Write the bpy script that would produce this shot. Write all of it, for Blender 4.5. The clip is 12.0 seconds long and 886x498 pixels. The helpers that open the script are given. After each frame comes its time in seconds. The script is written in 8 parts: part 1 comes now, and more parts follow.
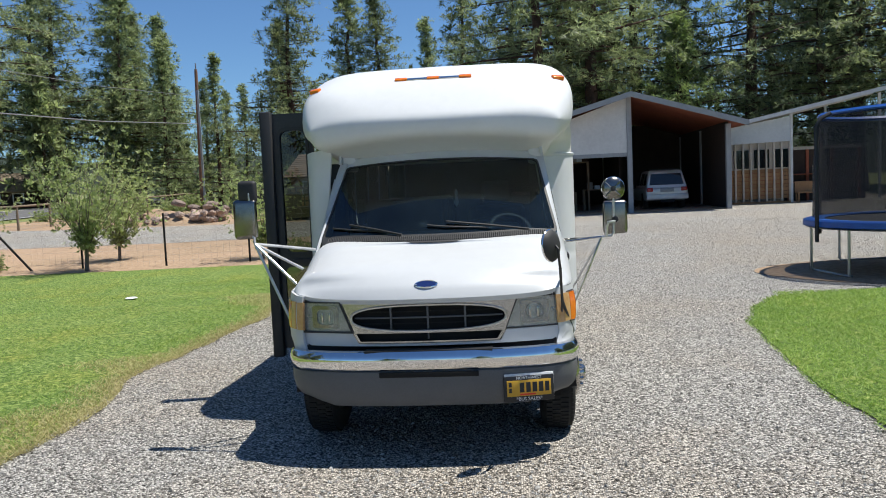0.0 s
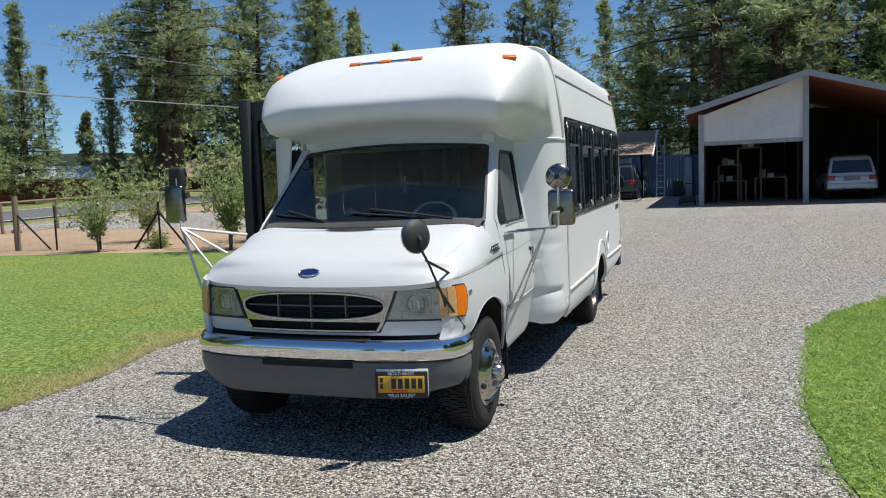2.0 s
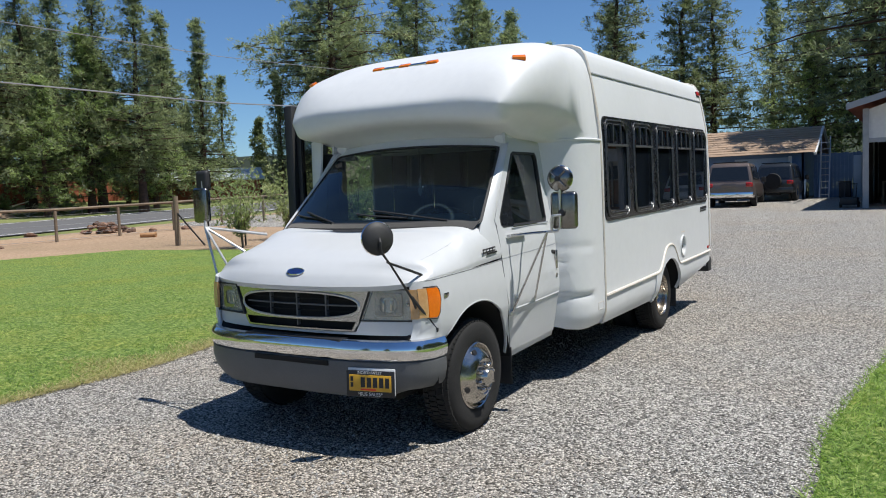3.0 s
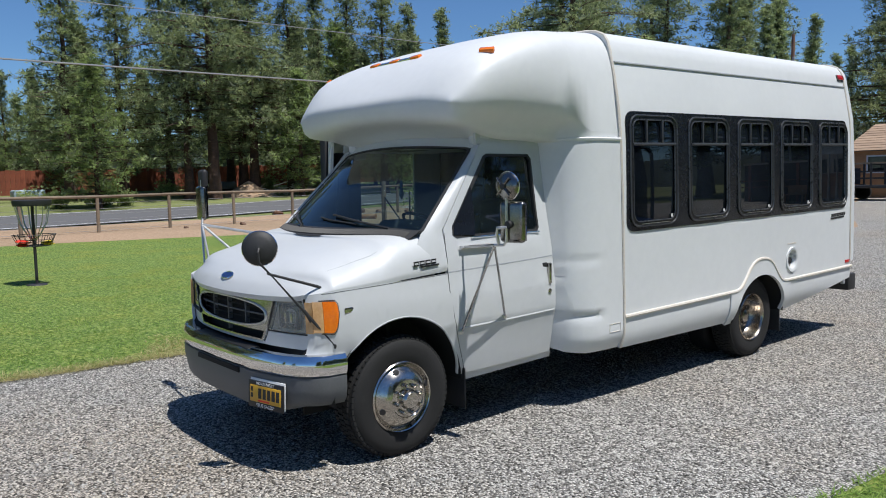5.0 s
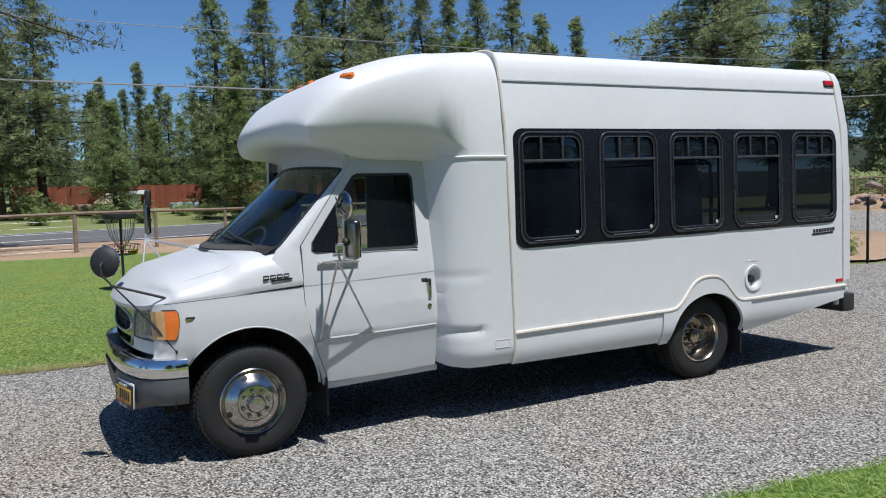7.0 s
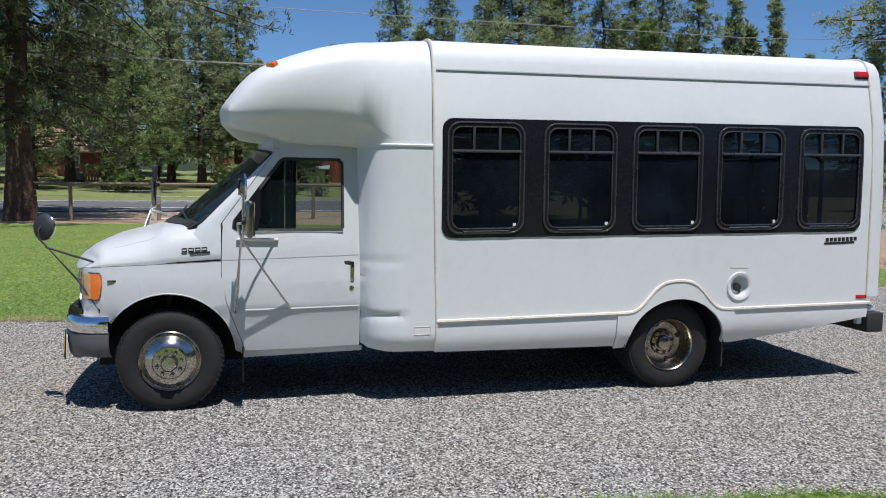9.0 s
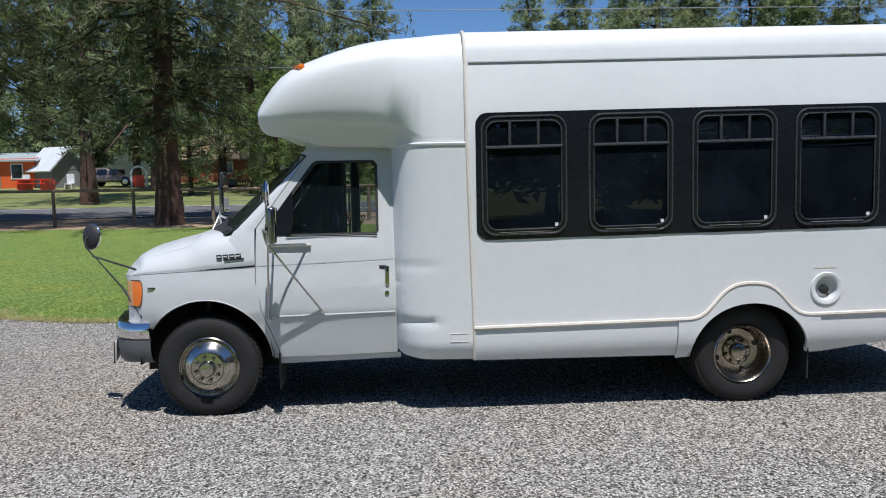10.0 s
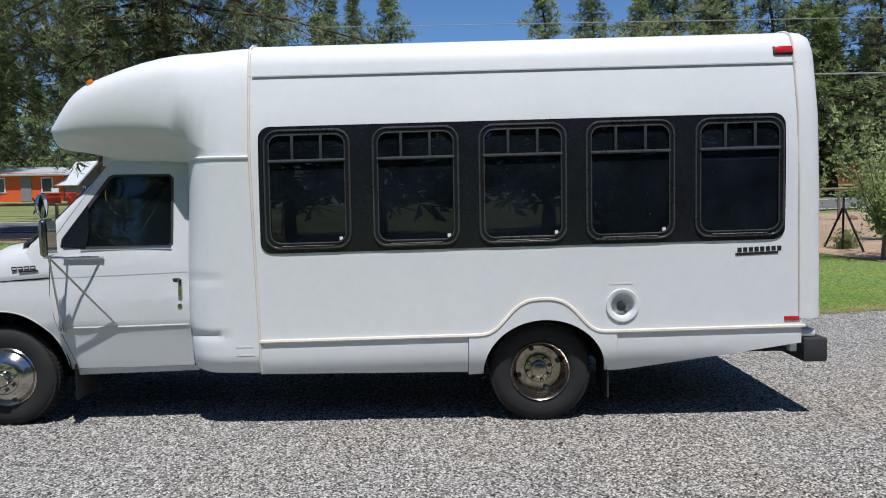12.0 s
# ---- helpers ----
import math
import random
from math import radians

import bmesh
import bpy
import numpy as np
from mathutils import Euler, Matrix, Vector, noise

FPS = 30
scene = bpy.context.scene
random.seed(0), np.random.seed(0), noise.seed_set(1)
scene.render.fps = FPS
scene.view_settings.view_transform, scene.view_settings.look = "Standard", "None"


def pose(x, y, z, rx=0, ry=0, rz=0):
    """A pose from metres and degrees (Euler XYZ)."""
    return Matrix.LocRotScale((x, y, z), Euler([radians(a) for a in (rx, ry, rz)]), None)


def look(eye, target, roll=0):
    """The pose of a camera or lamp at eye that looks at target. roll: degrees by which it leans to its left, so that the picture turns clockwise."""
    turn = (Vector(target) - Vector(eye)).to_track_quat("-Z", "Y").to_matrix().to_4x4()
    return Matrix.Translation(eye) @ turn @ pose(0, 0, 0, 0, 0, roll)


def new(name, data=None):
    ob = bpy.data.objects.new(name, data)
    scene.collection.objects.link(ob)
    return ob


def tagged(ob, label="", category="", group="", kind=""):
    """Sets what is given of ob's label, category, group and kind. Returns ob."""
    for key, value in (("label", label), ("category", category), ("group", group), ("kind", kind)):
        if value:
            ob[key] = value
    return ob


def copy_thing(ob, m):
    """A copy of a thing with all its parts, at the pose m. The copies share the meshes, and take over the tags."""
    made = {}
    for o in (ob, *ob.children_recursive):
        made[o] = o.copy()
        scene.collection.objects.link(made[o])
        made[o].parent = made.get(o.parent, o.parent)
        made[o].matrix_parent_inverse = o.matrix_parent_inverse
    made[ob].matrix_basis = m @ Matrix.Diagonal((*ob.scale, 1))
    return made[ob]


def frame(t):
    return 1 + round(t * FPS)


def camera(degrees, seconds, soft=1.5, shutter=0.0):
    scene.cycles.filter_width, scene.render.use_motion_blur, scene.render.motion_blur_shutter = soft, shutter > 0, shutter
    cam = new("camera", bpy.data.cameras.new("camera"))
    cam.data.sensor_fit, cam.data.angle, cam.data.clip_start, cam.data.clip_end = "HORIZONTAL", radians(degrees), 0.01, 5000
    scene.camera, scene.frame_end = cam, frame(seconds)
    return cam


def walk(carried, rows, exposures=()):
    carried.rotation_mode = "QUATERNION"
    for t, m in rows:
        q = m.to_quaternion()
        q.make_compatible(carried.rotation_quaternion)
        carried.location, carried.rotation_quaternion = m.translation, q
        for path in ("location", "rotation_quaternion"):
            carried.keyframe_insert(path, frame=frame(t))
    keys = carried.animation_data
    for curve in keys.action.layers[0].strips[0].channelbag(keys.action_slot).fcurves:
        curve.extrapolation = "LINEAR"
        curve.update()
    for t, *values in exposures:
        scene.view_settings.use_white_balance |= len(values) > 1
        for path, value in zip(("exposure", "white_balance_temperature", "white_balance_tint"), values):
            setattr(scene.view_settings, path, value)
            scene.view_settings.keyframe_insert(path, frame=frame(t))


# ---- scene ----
cam = camera(59.5, 12.0, 1.0)
PATH = [
    (0, (0.552, -5.448, 1.707), (0.371, -3.462, 1.553), -2.6),
    (0.5, (0.926, -5.258, 1.677), (0.648, -3.285, 1.499), -2.3),
    (1, (1.338, -5.147, 1.677), (0.939, -3.196, 1.496), -2.2),
    (1.5, (1.856, -5.072, 1.673), (1.262, -3.17, 1.503), -2.5),
    (2, (2.373, -4.863, 1.633), (1.705, -2.985, 1.465), -2.2),
    (2.5, (2.922, -4.699, 1.607), (2.086, -2.889, 1.456), -1.9),
    (3, (3.403, -4.392, 1.606), (2.36, -2.692, 1.454), -2.2),
    (3.2, (3.562, -4.225, 1.599), (2.471, -2.557, 1.438), -2.5),
    (4.8, (4.604, -2.938, 1.682), (3.106, -1.625, 1.502), -1.6),
    (5, (4.696, -2.765, 1.691), (3.164, -1.491, 1.517), -1.2),
    (5.5, (4.975, -2.29, 1.676), (3.34, -1.146, 1.549), -1.3),
    (6, (5.269, -1.869, 1.692), (3.578, -0.809, 1.549), -1.5),
    (6.5, (5.606, -1.53, 1.709), (3.888, -0.518, 1.552), -1.7),
    (7, (5.982, -1.247, 1.702), (4.226, -0.3, 1.563), -1.6),
    (7.2, (6.078, -1.063, 1.709), (4.306, -0.149, 1.555), -1.3),
    (8.8, (6.737, 0.382, 1.726), (4.837, 0.98, 1.546), 0.8),
    (9, (6.787, 0.576, 1.725), (4.856, 1.066, 1.546), 0.9),
    (9.5, (6.729, 1.007, 1.738), (4.748, 1.188, 1.532), -0.1),
    (10, (6.626, 1.423, 1.749), (4.639, 1.543, 1.56), -1.0),
    (10.5, (6.564, 1.827, 1.722), (4.574, 1.951, 1.566), -0.4),
    (11, (6.599, 2.301, 1.715), (4.61, 2.391, 1.528), 0.9),
    (11.5, (6.632, 2.773, 1.691), (4.641, 2.86, 1.533), -0.2),
    (12, (6.668, 3.253, 1.717), (4.674, 3.271, 1.566), -0.9),
]
walk(cam, [(t, look(eye, target, roll)) for t, eye, target, roll in PATH], [(0.0, 0.30, 6700, 6.5), (2.0, 0.20, 6690, 7), (3.2, 0.13, 6600, 8), (4.8, 0.04, 6430, 8.5), (7.0, 0.01, 6340, 9.5), (9.0, 0.02, 6310, 10.5), (12.0, 0.02, 6310, 10.5)])

# ---- world and sun ----
SUN_DIR = Vector((0.40, 0.07, 1.0)).normalized()
world = bpy.data.worlds.new("sky")
scene.world = world
world.use_nodes = True
wn = world.node_tree.nodes
sky = wn.new("ShaderNodeTexSky")
sky.sky_type, sky.sun_disc = "NISHITA", False
sky.sun_elevation = math.asin(SUN_DIR.z)
sky.sun_rotation = math.atan2(SUN_DIR.x, SUN_DIR.y)
sky.altitude, sky.air_density, sky.dust_density, sky.ozone_density = 600, 1.0, 0.05, 2.6
wn["Background"].inputs["Strength"].default_value = 0.069
deep = wn.new("ShaderNodeMix")
deep.data_type, deep.blend_type = "RGBA", "MULTIPLY"
deep.inputs[0].default_value = 1.0
deep.inputs[7].default_value = (0.82, 1.10, 1.42, 1)
world.node_tree.links.new(sky.outputs[0], deep.inputs[6])
world.node_tree.links.new(deep.outputs[2], wn["Background"].inputs["Color"])
sun = new("sun", bpy.data.lights.new("sun", "SUN"))
sun.data.energy, sun.data.angle, sun.data.color = 5.0, radians(0.53), (1.0, 0.97, 0.93)
sun.matrix_world = look(SUN_DIR * 40, (0, 0, 0))


# ---- materials ----
def nodes_of(name):
    m = bpy.data.materials.new(name)
    m.use_nodes = True
    t = m.node_tree
    return m, t, t.nodes, t.links, t.nodes["Principled BSDF"]


def noise_of(n, l, scale, detail=4.0, coord=None, rough=0.6):
    x = n.new("ShaderNodeTexNoise")
    x.inputs["Scale"].default_value, x.inputs["Detail"].default_value = scale, detail
    x.inputs["Roughness"].default_value = rough
    if coord:
        l.new(coord, x.inputs["Vector"])
    return x


def ramp_of(n, l, src, stops):
    r = n.new("ShaderNodeValToRGB")
    e = r.color_ramp.elements
    while len(e) < len(stops):
        e.new(0.5)
    for k, (p, c) in enumerate(stops):
        e[k].position = p
        e[k].color = (*c, 1) if len(c) == 3 else c
    l.new(src, r.inputs[0])
    return r


def surface(name, c1, c2=None, rough=0.5, metal=0.0, scale=4.0, fine=60.0, bump=0.0, coat=0.0, dirt=None, rand=0.0, rvar=0.1, spec=0.5):
    """A surface with colour varied at two scales, fine relief, and some dirt if given."""
    m, t, n, l, b = nodes_of(name)
    c2 = c2 or tuple(v * 0.86 for v in c1)
    co = n.new("ShaderNodeTexCoord").outputs["Object"]
    big, small = noise_of(n, l, scale, 5, co), noise_of(n, l, fine, 3, co)
    mixv = n.new("ShaderNodeMath")
    mixv.operation = "MULTIPLY_ADD"
    l.new(small.outputs[0], mixv.inputs[0])
    mixv.inputs[1].default_value = 0.45
    add = n.new("ShaderNodeMath")
    add.operation = "MULTIPLY"
    l.new(big.outputs[0], add.inputs[0])
    add.inputs[1].default_value = 0.6
    l.new(add.outputs[0], mixv.inputs[2])
    col = ramp_of(n, l, mixv.outputs[0], [(0.36, c2), (0.68, c1)]).outputs[0]
    if dirt:
        d = noise_of(n, l, scale * 2.3, 8, co, 0.7)
        f = ramp_of(n, l, d.outputs[0], [(0.58, (0, 0, 0)), (0.75, (1, 1, 1))])
        mx = n.new("ShaderNodeMix")
        mx.data_type = "RGBA"
        k = n.new("ShaderNodeMath")
        k.operation = "MULTIPLY"
        l.new(f.outputs[0], k.inputs[0])
        k.inputs[1].default_value = 0.45
        l.new(k.outputs[0], mx.inputs[0])
        l.new(col, mx.inputs[6])
        mx.inputs[7].default_value = (*dirt, 1)
        col = mx.outputs[2]
    if rand:
        info = n.new("ShaderNodeObjectInfo")
        hs = n.new("ShaderNodeHueSaturation")
        mr = n.new("ShaderNodeMapRange")
        l.new(info.outputs["Random"], mr.inputs[0])
        mr.inputs[3].default_value, mr.inputs[4].default_value = 1 - rand, 1 + rand
        l.new(mr.outputs[0], hs.inputs["Value"])
        l.new(col, hs.inputs["Color"])
        col = hs.outputs[0]
    l.new(col, b.inputs["Base Color"])
    rr = n.new("ShaderNodeMapRange")
    l.new(mixv.outputs[0], rr.inputs[0])
    rr.inputs[3].default_value, rr.inputs[4].default_value = max(0.02, rough - rvar), min(1, rough + rvar)
    l.new(rr.outputs[0], b.inputs["Roughness"])
    b.inputs["Metallic"].default_value, b.inputs["Coat Weight"].default_value = metal, coat
    b.inputs["Specular IOR Level"].default_value = spec
    if bump:
        bp = n.new("ShaderNodeBump")
        bp.inputs["Strength"].default_value, bp.inputs["Distance"].default_value = 1.0, bump
        l.new(small.outputs[0], bp.inputs["Height"])
        l.new(bp.outputs[0], b.inputs["Normal"])
    return m


def glass_of(name, tint, gloss=1.0, rough=0.01):
    """Thin glass: light goes straight through, tinted, and it mirrors by Fresnel."""
    m, t, n, l, b = nodes_of(name)
    n.remove(b)
    tr, gl = n.new("ShaderNodeBsdfTransparent"), n.new("ShaderNodeBsdfGlossy")
    tr.inputs[0].default_value = (*tint, 1)
    gl.inputs["Roughness"].default_value = rough
    gl.inputs["Color"].default_value = (gloss, gloss, gloss, 1)
    fr, mx = n.new("ShaderNodeFresnel"), n.new("ShaderNodeMixShader")
    fr.inputs[0].default_value = 1.5
    l.new(fr.outputs[0], mx.inputs[0]), l.new(tr.outputs[0], mx.inputs[1]), l.new(gl.outputs[0], mx.inputs[2])
    l.new(mx.outputs[0], n["Material Output"].inputs[0])
    return m


def leafy(name, c1, c2, c3, trans=0.35):
    """Needles or leaves: colour by clump, some light through them."""
    m, t, n, l, b = nodes_of(name)
    geo, info = n.new("ShaderNodeNewGeometry"), n.new("ShaderNodeObjectInfo")
    co = n.new("ShaderNodeTexCoord").outputs["Object"]
    nz = noise_of(n, l, 0.35, 3, co)
    mx = n.new("ShaderNodeMath")
    mx.operation = "MULTIPLY_ADD"
    l.new(geo.outputs["Random Per Island"], mx.inputs[0])
    mx.inputs[1].default_value = 0.55
    k = n.new("ShaderNodeMath")
    k.operation = "MULTIPLY"
    l.new(nz.outputs[0], k.inputs[0])
    k.inputs[1].default_value = 0.5
    l.new(k.outputs[0], mx.inputs[2])
    rp = ramp_of(n, l, mx.outputs[0], [(0.1, c1), (0.5, c2), (0.95, c3)])
    hs, mr = n.new("ShaderNodeHueSaturation"), n.new("ShaderNodeMapRange")
    l.new(info.outputs["Random"], mr.inputs[0])
    mr.inputs[3].default_value, mr.inputs[4].default_value = 0.8, 1.2
    l.new(mr.outputs[0], hs.inputs["Value"]), l.new(rp.outputs[0], hs.inputs["Color"])
    l.new(hs.outputs[0], b.inputs["Base Color"])
    b.inputs["Roughness"].default_value, b.inputs["Specular IOR Level"].default_value = 0.55, 0.3
    tl, ms = n.new("ShaderNodeBsdfTranslucent"), n.new("ShaderNodeMixShader")
    gain = n.new("ShaderNodeMix")
    gain.data_type, gain.blend_type = "RGBA", "MULTIPLY"
    gain.inputs[0].default_value = 1.0
    gain.inputs[7].default_value = (1.75, 1.8, 1.4, 1)
    l.new(hs.outputs[0], gain.inputs[6])
    l.new(gain.outputs[2], tl.inputs[0])
    ms.inputs[0].default_value = trans
    l.new(b.outputs[0], ms.inputs[1]), l.new(tl.outputs[0], ms.inputs[2])
    l.new(ms.outputs[0], n["Material Output"].inputs[0])
    return m


def ground_mat(name, stops, vor=0.0, bump=0.01, patch=None, patch_scale=0.35, fine=70.0):
    """Loose ground: grains by Voronoi cells and noise, with wide patches."""
    m, t, n, l, b = nodes_of(name)
    co = n.new("ShaderNodeTexCoord").outputs["Object"]
    nz = noise_of(n, l, fine, 9, co, 0.78)
    src, hgt = nz.outputs[0], nz.outputs[0]
    if vor:
        v = n.new("ShaderNodeTexVoronoi")
        v.inputs["Scale"].default_value = vor
        v.inputs["Randomness"].default_value = 1.0
        l.new(co, v.inputs["Vector"])
        sep = n.new("ShaderNodeSeparateColor")
        l.new(v.outputs["Color"], sep.inputs[0])
        a = n.new("ShaderNodeMath")
        a.operation = "MULTIPLY_ADD"
        l.new(nz.outputs[0], a.inputs[0])
        a.inputs[1].default_value = 0.5
        h2 = n.new("ShaderNodeMath")
        h2.operation = "MULTIPLY"
        l.new(sep.outputs[0], h2.inputs[0])
        h2.inputs[1].default_value = 0.6
        l.new(h2.outputs[0], a.inputs[2])
        src = a.outputs[0]
        inv = n.new("ShaderNodeMath")
        inv.operation = "SUBTRACT"
        inv.inputs[0].default_value = 1.0
        l.new(v.outputs["Distance"], inv.inputs[1])
        hgt = inv.outputs[0]
    col = ramp_of(n, l, src, stops).outputs[0]
    if vor:
        # darkens cell edges, putting the shade between stones into the colour
        joint = ramp_of(n, l, v.outputs["Distance"], [(0.45, (1, 1, 1)), (0.78, (0.45, 0.44, 0.42))])
        mx = n.new("ShaderNodeMix")
        mx.data_type, mx.blend_type = "RGBA", "MULTIPLY"
        mx.inputs[0].default_value = 1.0
        l.new(col, mx.inputs[6]), l.new(joint.outputs[0], mx.inputs[7])
        col = mx.outputs[2]
    if patch:
        pz = noise_of(n, l, patch_scale, 6, co, 0.65)
        f = ramp_of(n, l, pz.outputs[0], [(0.45, (0, 0, 0)), (0.66, (1, 1, 1))])
        mx = n.new("ShaderNodeMix")
        mx.data_type = "RGBA"
        mx.blend_type = "MULTIPLY"
        l.new(f.outputs[0], mx.inputs[0]), l.new(col, mx.inputs[6])
        mx.inputs[7].default_value = (*patch, 1)
        col = mx.outputs[2]
    l.new(col, b.inputs["Base Color"])
    b.inputs["Roughness"].default_value, b.inputs["Specular IOR Level"].default_value = 0.9, 0.25
    bp = n.new("ShaderNodeBump")
    bp.inputs["Strength"].default_value, bp.inputs["Distance"].default_value = 1.0, bump
    l.new(hgt, bp.inputs["Height"]), l.new(bp.outputs[0], b.inputs["Normal"])
    return m


M = {}
M["white"] = surface("white_paint", (0.69, 0.705, 0.718), (0.645, 0.66, 0.675), 0.46, scale=1.2, fine=14, coat=0.05, rvar=0.06)
M["cabwhite"] = surface("cab_paint", (0.57, 0.586, 0.602), (0.54, 0.555, 0.57), 0.40, scale=1.2, fine=14, coat=0.12, rvar=0.05)
M["cream"] = surface("cream_trim", (0.74, 0.70, 0.64), (0.62, 0.55, 0.48), 0.5, scale=6, fine=40)
M["black"] = surface("black_panel", (0.010, 0.0115, 0.0155), (0.007, 0.008, 0.011), 0.26, scale=2, fine=30, spec=0.42)
M["frame"] = surface("window_frame", (0.012, 0.012, 0.013), (0.007, 0.007, 0.008), 0.28, 0.0, scale=4, fine=40, spec=0.45)
# black rubber greyed, so its highlights are part of the colour
M["rim"] = surface("highlight_grey_rubber", (0.055, 0.059, 0.066), (0.034, 0.037, 0.042), 0.28, scale=4, fine=40, spec=0.6)
M["rubber"] = surface("tyre_rubber", (0.016, 0.016, 0.017), (0.009, 0.009, 0.009), 0.82, scale=5, fine=120, bump=0.002, dirt=(0.03, 0.029, 0.028))
M["dark"] = surface("dark_plastic", (0.03, 0.03, 0.032), (0.02, 0.02, 0.021), 0.6, fine=90, bump=0.0006)
M["under"] = surface("underbody_steel", (0.014, 0.013, 0.012), (0.008, 0.008, 0.008), 0.9, scale=3)
M["chrome"] = surface("chrome", (0.82, 0.82, 0.83), (0.74, 0.74, 0.75), 0.08, 1.0, scale=3, fine=25, rvar=0.05)
M["dull"] = surface("worn_chrome", (0.30, 0.29, 0.27), (0.17, 0.16, 0.15), 0.22, 1.0, scale=9, fine=60)
M["steel"] = surface("polished_steel", (0.60, 0.57, 0.53), (0.36, 0.33, 0.29), 0.17, 1.0, scale=9, fine=60, rvar=0.1)
M["tarnished"] = surface("tarnished_steel", (0.52, 0.47, 0.41), (0.21, 0.175, 0.14), 0.24, 1.0, scale=7, fine=40, rvar=0.12)
M["bumpgrey"] = surface("grey_bumper_plastic", (0.115, 0.12, 0.13), (0.09, 0.095, 0.10), 0.5, fine=90, bump=0.0004)
M["orange"] = surface("orange_lens", (0.85, 0.20, 0.012), (0.7, 0.14, 0.01), 0.15, scale=8, fine=90, coat=0.5)
M["red"] = surface("red_lens", (0.55, 0.012, 0.012), (0.4, 0.01, 0.01), 0.2, scale=8, fine=90, coat=0.5)
M["lampbowl"] = surface("headlight_bowl", (0.55, 0.55, 0.52), (0.36, 0.36, 0.34), 0.30, 0.6, scale=16, fine=60)
M["palelens"] = surface("pale_signal_lens", (0.66, 0.40, 0.19), (0.52, 0.28, 0.11), 0.15, scale=18, fine=70, coat=0.6)
M["oval"] = surface("blue_badge", (0.01, 0.025, 0.12), (0.008, 0.02, 0.09), 0.2, coat=0.6)
M["plate"] = surface("yellow_plate", (0.62, 0.36, 0.03), (0.55, 0.30, 0.025), 0.4, scale=12)
M["ink"] = surface("black_ink", (0.015, 0.015, 0.018), None, 0.5)
M["whiteink"] = surface("white_ink", (0.8, 0.8, 0.8), None, 0.5)
M["glass"] = glass_of("cab_glass", (0.36, 0.41, 0.41))
M["clear"] = glass_of("clear_lens", (0.96, 0.97, 0.95), 1.0, 0.05)
M["tint"] = glass_of("tinted_glass", (0.018, 0.022, 0.023), 0.95)
M["doorpane"] = glass_of("dark_door_glass", (0.16, 0.17, 0.17))
M["wind"] = glass_of("windshield_glass", (0.29, 0.385, 0.375))


def veiled(m, swept, lo=0.006, hi=0.032, col=(0.46, 0.62, 0.66)):
    """Film of dirt and painted sky sheen on glass, with wiper arcs and small specks."""
    t = m.node_tree
    n, l = t.nodes, t.links
    out = n["Material Output"].inputs[0]
    clean = out.links[0].from_socket
    co = n.new("ShaderNodeTexCoord").outputs["Object"]
    film = ramp_of(n, l, noise_of(n, l, 2.5, 6, co).outputs[0], [(0.35, (lo, lo, lo)), (0.7, (hi, hi, hi))]).outputs[0]
    speck = ramp_of(n, l, noise_of(n, l, 55, 2, co).outputs[0], [(0.74, (0, 0, 0)), (0.78, (0.5, 0.5, 0.5))]).outputs[0]
    total = film
    for x, z, r in swept:
        d = n.new("ShaderNodeVectorMath")
        d.operation = "DISTANCE"
        l.new(co, d.inputs[0])
        d.inputs[1].default_value = (x, 0.2, z)
        ring = ramp_of(n, l, d.outputs["Value"], [(r - 0.012, (0, 0, 0)), (r, (0.045, 0.045, 0.045)), (r + 0.014, (0, 0, 0))]).outputs[0]
        a = n.new("ShaderNodeMix")
        a.data_type, a.blend_type = "RGBA", "ADD"
        a.inputs[0].default_value = 1.0
        l.new(total, a.inputs[6]), l.new(ring, a.inputs[7])
        total = a.outputs[2]
    a = n.new("ShaderNodeMix")
    a.data_type, a.blend_type = "RGBA", "ADD"
    a.inputs[0].default_value = 1.0
    l.new(total, a.inputs[6]), l.new(speck, a.inputs[7])
    veil, mx = n.new("ShaderNodeBsdfDiffuse"), n.new("ShaderNodeMixShader")
    veil.inputs[0].default_value = (*col, 1)
    l.new(a.outputs[2], mx.inputs[0]), l.new(clean, mx.inputs[1]), l.new(veil.outputs[0], mx.inputs[2])
    l.new(mx.outputs[0], out)


# bluish veil paints the sky's reflection into door and side window glass
veiled(M["glass"], (), 0.007, 0.020, (0.34, 0.52, 0.62))
veiled(M["tint"], (), 0.010, 0.030, (0.30, 0.43, 0.62))
veiled(M["clear"], (), 0.18, 0.34, (0.72, 0.73, 0.67))
# teal veil: real dirt and wiper marks, with the sky's sheen in its colour
veiled(M["wind"], lo=0.004, hi=0.018, col=(0.42, 0.64, 0.70), swept=((-0.08, 1.36, 0.13), (0.52, 1.34, 0.17)))
M["mirror"] = surface("mirror_glass", (0.86, 0.87, 0.88), None, 0.02, 1.0, rvar=0.01)
M["interior"] = surface("grey_interior", (0.055, 0.055, 0.056), (0.032, 0.032, 0.033), 0.8, bump=0.001)
M["seatcloth"] = surface("seat_cloth", (0.05, 0.055, 0.065), (0.03, 0.03, 0.04), 0.9, fine=120, bump=0.001)
M["alu"] = surface("door_frame", (0.035, 0.036, 0.038), (0.02, 0.02, 0.022), 0.45)
M["dash"] = surface("grey_dashboard", (0.27, 0.31, 0.32), (0.18, 0.205, 0.215), 0.7, fine=90, bump=0.001)
